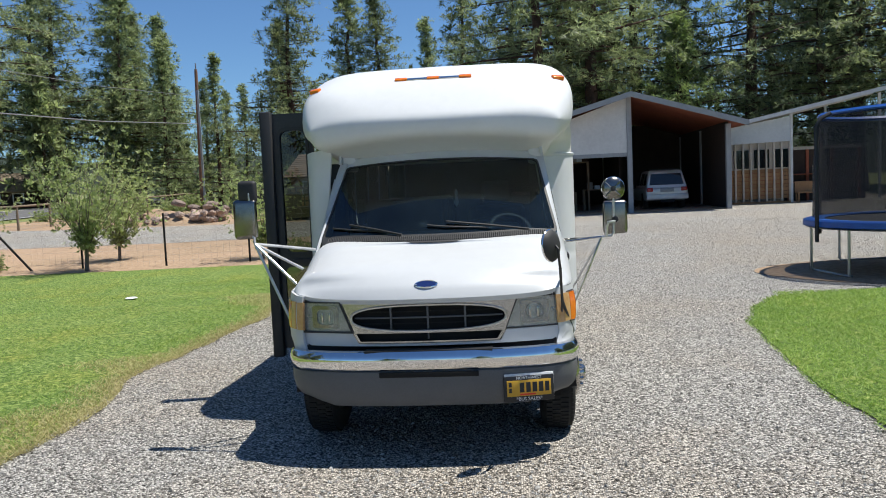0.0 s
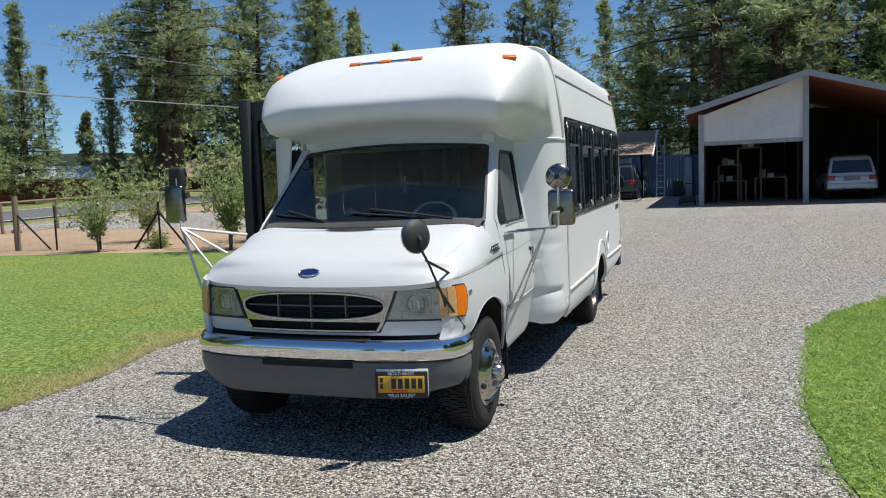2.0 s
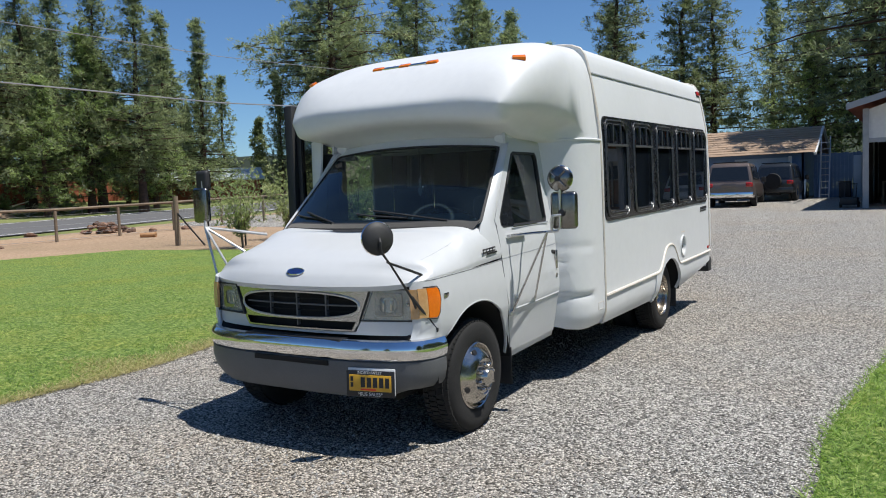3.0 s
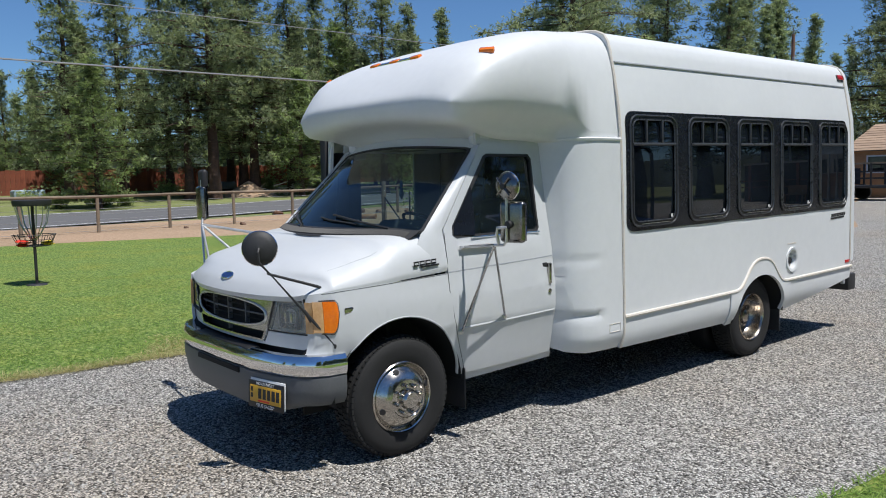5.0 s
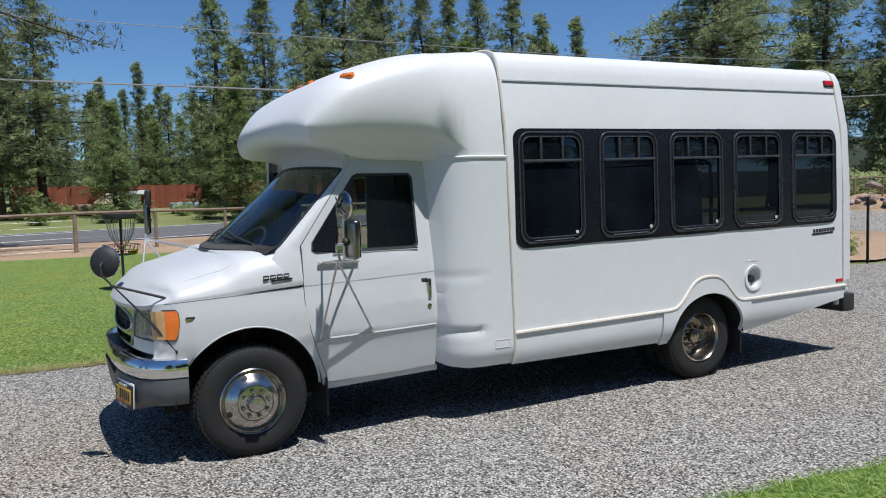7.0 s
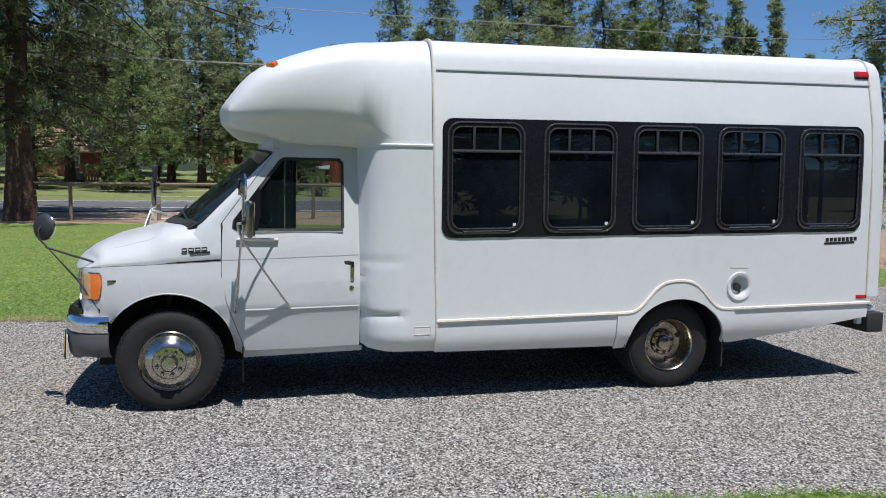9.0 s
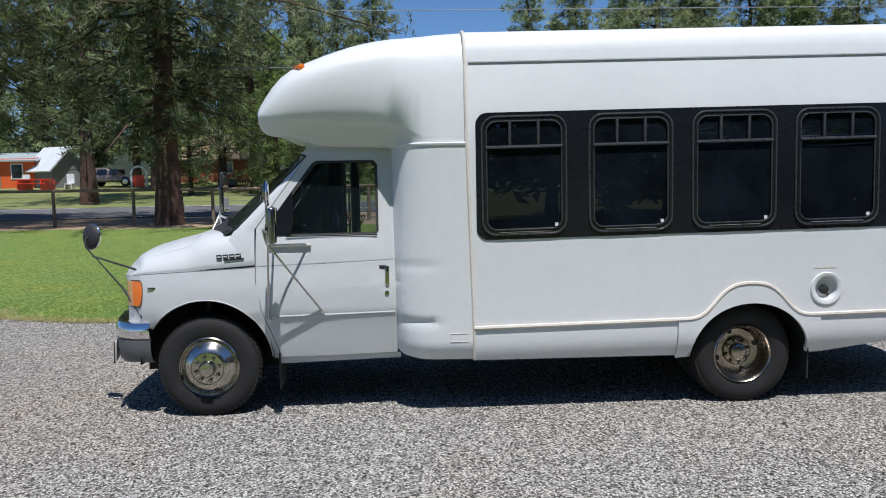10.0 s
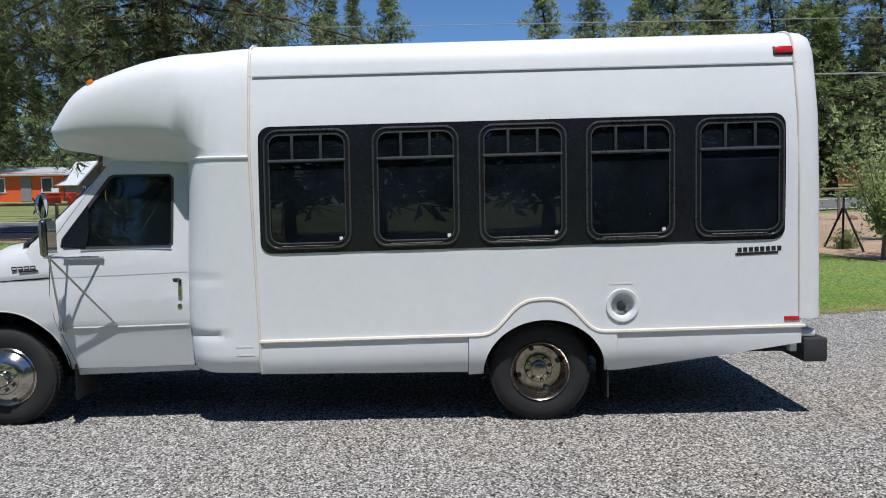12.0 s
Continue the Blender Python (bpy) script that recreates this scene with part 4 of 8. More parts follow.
    # side badges, drawn as plain shapes
    if s > 0:
        bm = bmesh.new()
        for k in range(4):
            box(bm, 0, 0.003, 0.120 + k * 0.046, 0.158 + k * 0.046, 0, 0.030)
        part("model_badge", bm, "ink", bus, "small dark model badge", smooth=False).matrix_basis = pose(0.944, 0, 1.165, 3.0)
        bm = bmesh.new()
        for k in range(4):
            box(bm, 0, 0.0045, 0.125 + k * 0.046, 0.153 + k * 0.046, 0.010, 0.020)
            box(bm, 0, 0.0045, 0.180 + k * 0.032, 0.200 + k * 0.032, -0.012, -0.008)
        part("badge_inlay", bm, "cabwhite", bus, smooth=False).matrix_basis = pose(0.944, 0, 1.165, 3.0)
        part("badge_strip", boxed(0, 0.005, 0.175, 0.315, -0.016, -0.005), "ink", bus).matrix_basis = pose(0.945, 0, 1.167, 3.0)
        part("engine_badge", boxed(0, 0.006, -0.385, -0.325, 0.942, 0.976, bevel=0.004), "steel", bus, "small metal engine badge").matrix_basis = pose(0.936, 0, 0, 0, 0, 0)

# fascia, grille and lower panel
def nose(x, z, out=0.0):
    return (x, -0.675 + 0.020 * (x / 0.8) ** 4 - out, z)


def oval(cx, cz, a, b, n=40, p=2.6):
    return [(cx + a * abs(math.cos(t)) ** (2 / p) * math.copysign(1, math.cos(t)), cz + b * abs(math.sin(t)) ** (2 / p) * math.copysign(1, math.sin(t))) for t in np.linspace(0, 2 * math.pi, n, endpoint=False)]


part("hood_gap", sheet([(-0.80, 1.018), (0.80, 1.018), (0.80, 1.034), (-0.80, 1.034)], (), steps(-0.7, 0.7, 8), (), lambda x, z: nose(x, z, -0.02), 0.01), "dark", bus)
part("radiator_backing", sheet([(-0.56, 0.72), (0.56, 0.72), (0.56, 1.02), (-0.56, 1.02)], (), steps(-0.5, 0.5, 4), (), lambda x, z: nose(x, z, -0.05), 0.01), "under", bus)
part("lower_fascia", sheet([(-0.84, 0.734), (0.84, 0.734), (0.84, 0.818), (0.489, 0.818), (0.452, 0.750), (-0.452, 0.750), (-0.489, 0.818), (-0.84, 0.818)], (), steps(-0.8, 0.8, 12), (), nose, 0.02), "cabwhite", bus)
grille = part("grille", sheet([(-0.445, 0.757), (0.445, 0.757), (0.475, 0.80), (0.555, 1.008), (-0.555, 1.008), (-0.475, 0.80)], [oval(0, 0.912, 0.495, 0.086), [(-0.432, 0.766), (0.432, 0.766), (0.462, 0.817), (-0.462, 0.817)]], steps(-0.5, 0.5, 8), (), lambda x, z: nose(x, z, 0.012), 0.03), "greychrome", bus, "chrome grille surround with a dark oval opening")
part("grille_ring", tube(bmesh.new(), [nose(x, z, 0.014) for x, z in oval(0, 0.912, 0.490, 0.083) + [oval(0, 0.912, 0.490, 0.083)[0]]], 0.008, 6), "barmetal", grille)
for z, h in ((0.912, 0.006), (0.875, 0.004), (0.95, 0.004)):
    part("grille_bar", tube(bmesh.new(), [nose(x, z, -0.012) for x in steps(-0.47, 0.47, 10)], h, 6), "bumpgrey" if h > 0.005 else "under", grille)
for x in (-0.235, 0.0, 0.235):
    part("grille_bar", boxed(x - 0.005, x + 0.005, -0.672, -0.645, 0.838, 0.99), "bumpgrey", grille)
part("grille_bar", boxed(-0.004, 0.004, -0.672, -0.645, 0.775, 0.813), "bumpgrey", grille)

# bumper
BP = [(0.0, -0.765), (0.25, -0.762), (0.45, -0.752), (0.62, -0.725), (0.74, -0.69), (0.83, -0.645), (0.895, -0.585), (0.935, -0.50), (0.945, -0.385)]
BP = [(-x, y) for x, y in BP[:0:-1]] + BP
for name, mt, pr in (("chrome_bumper", "chrome", [(-0.12, 0.70), (-0.04, 0.718), (-0.015, 0.712), (0.002, 0.69), (0.010, 0.66), (0.006, 0.625), (-0.004, 0.600), (-0.02, 0.588)]),
                     ("bumper_skirt", "bumpgrey", [(-0.03, 0.592), (-0.006, 0.585), (-0.004, 0.52), (-0.02, 0.45), (-0.045, 0.418), (-0.09, 0.405)])):
    bm = bmesh.new()
    rings = []
    for k, (x, y) in enumerate(BP):
        a, b = BP[max(0, k - 1)], BP[min(len(BP) - 1, k + 1)]
        nrm = Vector((b[1] - a[1], -(b[0] - a[0]))).normalized()
        rings.append([bm.verts.new((x + nrm.x * o, y + nrm.y * o, z - (0.055 * (1 - smooth_step(0.60, 0.86, abs(x))) * smooth_step(0.53, 0.42, z) if z < 0.53 else 0))) for o, z in pr])
    skin(bm, rings)
    bmesh.ops.recalc_face_normals(bm, faces=bm.faces[:])
    thicken(bm, 0.008)
    bmesh.ops.recalc_face_normals(bm, faces=bm.faces[:])
    part(name, bm, mt, bus, "wide chrome bumper" if mt == "chrome" else "grey plastic lower bumper")
# near-black blocks stand for the shade in the slot and behind the bumper
part("bumper_slot", boxed(-0.31, 0.31, -0.763, -0.70, 0.552, 0.586, bevel=0.004), "under", bus)
part("bumper_step_pad", boxed(-0.40, 0.40, -0.745, -0.66, 0.700, 0.7195, bevel=0.002), "ink", bus)
part("bumper_gap", boxed(-0.80, 0.80, -0.655, -0.60, 0.60, 0.745), "under", bus)

# number plate, its writing kept as bars
plate = thing("number_plate", "yellow number plate in a black dealer frame on the bumper", "number plate")
PM = pose(0.615, -0.742, 0.385, -3, 0, 12)
for nm, bm, mt, lb in (("backing", boxed(-0.150, 0.160, 0.006, 0.014, 0.01, 0.172, bevel=0.004), "whiteink", ""),
                       ("frame", boxed(-0.157, 0.157, -0.004, 0.008, 0, 0.158, bevel=0.004), "ink", "black plate frame"),
                       ("plate_sheet", boxed(-0.138, 0.138, -0.008, 0.0, 0.034, 0.132, bevel=0.003), "plate", "yellow plate")):
    part(nm, bm, mt, plate, lb).matrix_basis = PM
for x, z, w, h, mt in ((-0.118, 0.094, 0.018, 0.028, "ink"), (-0.118, 0.058, 0.018, 0.028, "ink"), (-0.045, 0.058, 0.028, 0.06, "ink"), (-0.005, 0.058, 0.028, 0.06, "ink"), (0.035, 0.058, 0.028, 0.06, "ink"),
                       (0.075, 0.058, 0.028, 0.06, "ink"), (0.113, 0.058, 0.026, 0.06, "ink"), (-0.01, 0.040, 0.10, 0.010, "redplastic")):
    part("plate_mark", boxed(x - w / 2, x + w / 2, -0.0095, -0.006, z, z + h), mt, plate, smooth=False).matrix_basis = PM


def lettering(name, text, size, m, mt, parent):
    c = bpy.data.curves.new(name, "FONT")
    c.body, c.size, c.align_x, c.extrude = text, size, "CENTER", 0.0008
    c.materials.append(M[mt])
    ob = new(name, c)
    ob.parent = parent
    ob.matrix_basis = m
    return ob


lettering("frame_writing", "NORTHWEST", 0.026, PM @ pose(0, -0.006, 0.137, 90), "whiteink", plate)
lettering("frame_writing", "*BUS SALES*", 0.030, PM @ pose(0, -0.006, 0.007, 90), "whiteink", plate)

# windscreen, its dark border, cowl and wipers
def screen(u, v, out=0.0):
    b = Vector((0.875 * u, 0.235 - 0.24 * (1 - u * u), 1.365))
    t = Vector((0.765 * u, 0.77 - 0.12 * (1 - u * u), 1.945 - 0.035 * u * u))
    return b.lerp(t, v) + Vector((0, -0.7, 0.68)) * out


part("windscreen", sheet([(-1, 0), (1, 0), (1, 1), (-1, 1)], (), steps(-0.9, 0.9, 18), (0.33, 0.66), lambda u, v: screen(u, v), facing=(0, -1, 1)), "wind", bus, "wide raked windscreen with swept wiper marks")
part("windscreen_seal", sheet(rounded(-1.005, 1.005, -0.01, 1.005, 0.05, 4), [rounded(-0.985, 0.985, 0.015, 0.985, 0.05, 4)], steps(-0.9, 0.9, 18), (0.33, 0.66), lambda u, v: screen(u, v, 0.004), 0.008), "dark", bus)
part("screen_header", sheet([(-1.0, 1.004), (1.0, 1.004), (1.0, 1.12), (-1.0, 1.12)], (), steps(-0.9, 0.9, 18), (), lambda u, v: screen(u, v, -0.004), 0.008), "white", bus)


for s in (-1, 1):
    part("cap_gusset", boxed(s * 0.75 - 0.055, s * 0.75 + 0.055, 0.80, 0.92, 1.88, 2.06, bevel=0.02), "white", bus)


def cowl(u, v, up=0.0):
    x, y1 = 0.895 * u, 0.258 - 0.24 * (1 - u * u)
    y = cowl_y(x) + (y1 - cowl_y(x)) * v
    return (x, y, hood_z(min(0.80, max(-0.80, x)), min(0.39, cowl_y(x) + 0.10 * (1 - u * u))) - 0.004 + 0.052 * v - 0.010 * u * u + up)


part("cowl_grille", sheet([(-0.955, 0.1), (-0.93, 0), (0.93, 0), (0.955, 0.1), (0.965, 1), (-0.965, 1)], (), steps(-0.95, 0.95, 38), (0.3, 0.6), cowl, 0.006), "dark", bus, "black slotted cowl under the windscreen")
bm = bmesh.new()
for k in range(-56, 57):
    u = k / 62
    a, b = cowl(u, 0.18), cowl(u, 0.72)
    rod(bm, (a[0], a[1], a[2] + 0.005), (b[0], b[1], b[2] + 0.005), 0.0042, n=4)
part("cowl_slats", bm, "dark", bus, smooth=False)
for x0, x1 in ((-0.66, -0.24), (0.08, 0.68)):
    pts = [screen(x1 / 0.87 * 0.98, 0.03, 0.022), screen((x0 + x1) / 2 / 0.87, 0.10, 0.026), screen(x0 / 0.87, 0.17, 0.018)]
    w = part("wiper", tube(bmesh.new(), [(screen(x1 / 0.88, -0.06, 0.01)), *pts], 0.008, 6), "dark", bus, "black wiper arm and blade")
    part("wiper_blade", tube(bmesh.new(), [screen((x0 - 0.14) / 0.87, 0.09 + 0.05, 0.012), screen(x0 / 0.87, 0.115, 0.012), screen((x0 + 0.30) / 0.87, 0.08, 0.012)], 0.007, 6), "dark", w)

# wheels
TYRE = [(0.212, -0.03), (0.222, -0.006), (0.250, 0.004), (0.300, 0.006), (0.335, -0.002), (0.352, -0.018), (0.364, -0.036), (0.366, -0.07), (0.366, -0.15), (0.364, -0.185), (0.345, -0.21), (0.30, -0.225), (0.22, -0.21), (0.212, -0.19)]


def wheel(x, y, s, front):
    w = part("wheel", lathe(bmesh.new(), TYRE, (0, 0, 0), (1, 0, 0), 56), "rubber", bus, "black all-terrain tyre")
    w.matrix_basis = pose(x, y, 0.372, 0, 0, 0 if s > 0 else 180)
    bm = bmesh.new()
    for k in range(62):
        for a, b, sh in ((-0.045, -0.095, 0.0), (-0.100, -0.15, 0.5), (-0.155, -0.19, 0.0), (-0.014, -0.040, 0.3)):
            t = 2 * math.pi * (k + sh) / 62
            r = 0.360 if a < -0.02 else 0.347
            vs = box(bm, a, b, -0.0135, 0.0135, r, r + 0.014).verts[-8:]
            m = Matrix.Rotation(t, 3, "X")
            for v in vs:
                v.co = m @ v.co
    part("tread", bm, "rubber", w, smooth=False)
    if front:
        prof = [(0.216, -0.03), (0.220, -0.004), (0.212, 0.004), (0.203, -0.002), (0.198, -0.016), (0.188, -0.008), (0.165, 0.022), (0.135, 0.045), (0.118, 0.052), (0.112, 0.045), (0.062, 0.047), (0.056, 0.085), (0.045, 0.098), (0.0, 0.10)]
    else:
        prof = [(0.216, -0.03), (0.220, -0.004), (0.212, 0.004), (0.203, -0.004), (0.197, -0.03), (0.190, -0.09), (0.165, -0.125), (0.125, -0.135), (0.105, -0.13), (0.098, -0.11), (0.062, -0.105), (0.058, -0.06), (0.045, -0.05), (0.0, -0.048)]
    rim = part("rim", lathe(bmesh.new(), prof, (0, 0, 0), (1, 0, 0), 48), "steel" if front else "tarnished", w, "polished steel wheel" if front else "deep dished steel rear wheel")
    for k in range(8):
        t = 2 * math.pi * (k + 0.3) / 8
        hx = 0.045 if front else -0.112
        part("lug_nut", lathe(bmesh.new(), [(0.014, 0.0), (0.014, 0.026), (0.008, 0.036), (0.0, 0.037)], (hx, 0.086 * math.cos(t), 0.086 * math.sin(t)), (1, 0, 0), 8), "steel" if front else "tarnished", w)
    for k in range(4):
        t = 2 * math.pi * (k + 0.22) / 4
        hx = (0.0165, 0.172) if front else (-0.1215, 0.155)
        part("hand_hole", lathe(bmesh.new(), [(0.019, -0.006), (0.019, 0.008), (0.0, 0.009)], (hx[0] - 0.004, hx[1] * math.cos(t), hx[1] * math.sin(t)), (1, 0.55 * math.cos(t) * (1 if front else -1), 0.55 * math.sin(t) * (1 if front else -1)), 12), "ink", w)
    return w


for s in (1, -1):
    wheel(s * 0.925, 0.025, s, True).scale = (1, 1.015, 1.015)
    wheel(s * 1.035, 4.01, s, False).scale = (1, 1.015, 1.015)
    w2 = part("inner_tyre", lathe(bmesh.new(), TYRE, (0, 0, 0), (1, 0, 0), 40), "rubber", bus)
    w2.matrix_basis = pose(s * 0.755, 4.01, 0.372, 0, 0, 0 if s > 0 else 180)
    part("arch_liner", liner(s * 0.56, s * 1.09, 4.03, 0.38, 0.46), "under", bus)
    part("mud_flap", boxed(s * 0.85 - 0.2, s * 0.85 + 0.2, 4.50, 4.512, 0.17, 0.55), "dark", bus)
for y in (0.0, 4.01):
    part("axle", rod(bmesh.new(), (-0.8, y, 0.36), (0.8, y, 0.36), 0.06), "under", bus)
for x in (-0.43, 0.43):
    part("chassis_rail", boxed(x - 0.04, x + 0.04, -0.55, 5.9, 0.42, 0.56), "under", bus)

# floors and inside
part("door_post", boxed(0.71, 0.77, 1.37, 1.47, 0.62, 1.95), "interior", bus)
for xa, ya, yb in ((1.06, 1.78, 3.50), (0.60, 3.50, 4.56), (1.06, 4.56, 5.82)):
    part("floor_pan", boxed(-xa, xa, ya, yb, 0.50, 0.56), "under", bus)
part("cab_floor", boxed(-0.88, 0.88, 0.52, 1.46, 0.62, 0.66), "interior", bus)
part("firewall", boxed(-0.80, 0.80, 0.0, 0.03, 0.5, 1.22), "under", bus)
part("engine_bay_floor", boxed(-0.55, 0.55, -0.60, 0.0, 0.46, 0.74), "under", bus)
part("dashboard", boxed(-0.80, 0.80, 0.12, 0.42, 1.06, 1.33, bevel=0.05, seg=3), "dash", bus, "grey dashboard")
part("dash_hood", boxed(-0.74, 0.74, 0.25, 0.55, 1.08, 1.392, bevel=0.06, seg=3), "dash", bus, "rounded top of the dashboard")
part("instrument_hood", boxed(0.20, 0.62, 0.36, 0.585, 1.20, 1.43, bevel=0.05, seg=3), "dash", bus)
part("cab_ceiling", boxed(-0.77, 0.77, 0.86, 1.42, 1.955, 1.965), "interior", bus)
part("steering_wheel", lathe(bmesh.new(), [(0.185, 0.0), (0.198, 0.012), (0.211, 0.0), (0.198, -0.012), (0.185, 0.0)], (0, 0, 0), (0, 0, 1), 36), "dark", bus).matrix_basis = pose(0.40, 0.68, 1.37, -32)
part("steering_spoke", boxed(-0.19, 0.19, -0.02, 0.02, -0.02, 0.0, bevel=0.006), "dark", bus).matrix_basis = pose(0.40, 0.68, 1.37, -32)
part("steering_column", rod(bmesh.new(), (0.40, 0.67, 1.36), (0.40, 0.40, 1.20), 0.04), "dark", bus)
for x in (0.42,):
    st = part("cab_seat", boxed(x - 0.25, x + 0.25, 0.88, 1.40, 0.66, 1.05, bevel=0.05, seg=3), "seatcloth", bus, "dark cloth bucket seat")
    part("backrest", boxed(x - 0.25, x + 0.25, 1.35, 1.50, 1.0, 1.55, bevel=0.06, seg=3), "seatcloth", st)
    part("headrest", boxed(x - 0.13, x + 0.13, 1.39, 1.48, 1.57, 1.76, bevel=0.04, seg=3), "seatcloth", st)
for k in range(4):
    for x in (-0.62, 0.62):
        if k == 3 and x < 0:
            continue
        y = 2.55 + k * 0.82
        st = part("passenger_seat", boxed(x - 0.42, x + 0.42, y, y + 0.45, 0.90, 1.05, bevel=0.04), "seatcloth", bus, "dark double passenger seat")
        part("backrest", boxed(x - 0.42, x + 0.42, y + 0.38, y + 0.52, 1.0, 1.62, bevel=0.05), "seatcloth", st)
        part("seat_leg", boxed(x - 0.04, x + 0.04, y + 0.1, y + 0.3, 0.56, 0.92), "under", st)
part("inner_lining", boxed(-0.98, 0.98, 1.98, 5.84, 2.50, 2.52), "interior", bus)
part("rear_wall", boxed(-0.98, 0.98, 5.82, 5.84, 0.55, 2.55), "interior", bus)
part("bulkhead", boxed(-0.92, 0.92, 1.44, 1.46, 1.96, 2.5), "interior", bus)
part("hanging_charm", tube(bmesh.new(), [(0.12, 0.66, 1.93), (0.12, 0.66, 1.62)], 0.002, 6), "interior", bus)
bm = bmesh.new()
lathe(bm, [(0.0, 0.0), (0.012, 0.02), (0.02, 0.04), (0.008, 0.09), (0.014, 0.12), (0.0, 0.15)], (0.12, 0.655, 1.56), (0, 0, 1), 8)
part("hanging_charm", bm, "whiteink", bus, "small pale charm hanging behind the windscreen")

# the folding entry door, standing open on the far side
ed = part("entry_door", sheet([(-1.44, 0.40), (-1.10, 0.40), (-1.10, 2.40), (-1.44, 2.40)], [rounded(-1.40, -1.14, 1.20, 2.28, 0.07, 4), rounded(-1.40, -1.14, 0.50, 1.10, 0.05, 4)], (), (), lambda x, z: (x, 1.02 + 0.0 * x, z), 0.03), "alu", bus, "open glazed entry door with black rubber edges")
part("door_edge", boxed(-1.535, -1.44, 0.965, 1.055, 0.33, 2.42, bevel=0.015), "dark", ed, "black rubber door edge")
part("window_rubber", sheet(rounded(-1.405, -1.135, 1.195, 2.285, 0.07, 4), [rounded(-1.38, -1.16, 1.225, 2.255, 0.06, 4)], (), (), lambda x, z: (x, 1.005, z), 0.05), "dark", ed)
part("door_pane", sheet([(-1.40, 1.2), (-1.14, 1.2), (-1.14, 2.28), (-1.40, 2.28)], (), (), (), lambda x, z: (x, 1.03, z), facing=(0, -1, 0)), "doorpane", ed)
part("door_pane", sheet([(-1.40, 0.5), (-1.14, 0.5), (-1.14, 1.1), (-1.40, 1.1)], (), (), (), lambda x, z: (x, 1.03, z), facing=(0, -1, 0)), "doorpane", ed)
part("door_bar", boxed(-1.42, -1.11, 0.99, 1.01, 1.13, 1.17), "dark", ed)


# mirrors on their arms
def disc(name, centre, normal, r, parent, mt_back="dark", lab=""):
    b = part(name, lathe(bmesh.new(), [(0.0, 0.035), (r * 0.6, 0.03), (r * 0.93, 0.012), (r, 0.0), (r * 0.98, -0.006)], centre, normal, 36), mt_back, parent, lab)
    part("mirror_rim", lathe(bmesh.new(), [(r * 0.97, 0.006), (r * 1.015, 0.0), (r * 0.97, -0.008)], centre, normal, 36), "chrome", b)
    part("mirror_glass", lathe(bmesh.new(), [(r * 0.97, -0.004), (r * 0.5, -0.010), (0.0, -0.012)], centre, normal, 36), "mirror", b)
    return b


arms = part("mirror_bracket", tube(bmesh.new(), [(0.944, 0.50, 1.262), (0.944, 0.80, 1.262)], 0.013, 8), "barmetal", bus, "chrome tripod bracket of the door mirror")
J = (1.225, 0.537, 1.290)
for a, b in (((0.944, 0.53, 1.265), J), ((0.944, 0.77, 1.265), J), (J, (0.965, 0.481, 0.718)), (J, (0.965, 0.871, 0.772))):
    part("mirror_arm", tube(bmesh.new(), [a, b], 0.008, 8), "greychrome", arms)
for p in ((0.958, 0.481, 0.718), (0.958, 0.871, 0.772)):
    part("arm_foot", lathe(bmesh.new(), [(0.020, -0.012), (0.018, 0.010), (0.0, 0.016)], p, (1, 0, 0), 14), "barmetal", arms)
part("mirror_arm", tube(bmesh.new(), [J, (1.30, 0.545, 1.295), (1.318, 0.55, 1.32), (1.322, 0.55, 1.45), (1.322, 0.552, 1.655)], 0.009, 8), "barmetal", arms)
disc("convex_mirror", (1.323, 0.561, 1.653), (0.1, -1, 0), 0.090, arms, "dull", "small round convex mirror")
mh = part("door_mirror", boxed(-0.095, 0.095, -0.035, 0.02, -0.128, 0.128, bevel=0.03, seg=4), "dull", arms, "rectangular chrome-backed door mirror")
mh.matrix_basis = pose(1.335, 0.597, 1.435, 0, 0, 6)
part("mirror_glass", boxed(-0.082, 0.082, 0.0, 0.004, -0.115, 0.115), "mirror", mh).matrix_basis = pose(0, 0.019, 0)

for a in (45, 135):
    c, sn = 0.075 * math.cos(radians(a)), 0.075 * math.sin(radians(a))
    part("mirror_clamp", rod(bmesh.new(), (1.319 - c, 0.524, 1.653 - sn), (1.319 + c, 0.524, 1.653 + sn), 0.006, None, 6), "dull", arms)
part("mirror_clamp", lathe(bmesh.new(), [(0.020, -0.01), (0.020, 0.012), (0.0, 0.016)], (1.319, 0.53, 1.653), (0, -1, 0), 12), "dark", arms)
part("mirror_arm", tube(bmesh.new(), [(1.262, 0.54, 1.293), (1.264, 0.52, 1.36), (1.275, 0.515, 1.40), (1.33, 0.545, 1.405)], 0.010, 8), "barmetal", arms)
part("mirror_clamp", lathe(bmesh.new(), [(0.026, -0.01), (0.024, 0.014), (0.0, 0.018)], (1.332, 0.556, 1.42), (0, -1, 0), 12), "dark", arms)

arms = part("mirror_bracket", tube(bmesh.new(), [(-1.195, -0.325, 1.391), (-0.86, -0.02, 1.318)], 0.011, 8), "barmetal", bus, "chrome bracket of the passenger-side mirror")
for a, b in (((-1.195, -0.325, 1.391), (-0.905, -0.40, 1.12)), ((-1.195, -0.325, 1.391), (-0.925, -0.44, 0.82)), ((-1.195, -0.325, 1.391), (-0.90, -0.22, 1.20))):
    part("mirror_arm", tube(bmesh.new(), [a, b], 0.010, 8), "barmetal", arms)
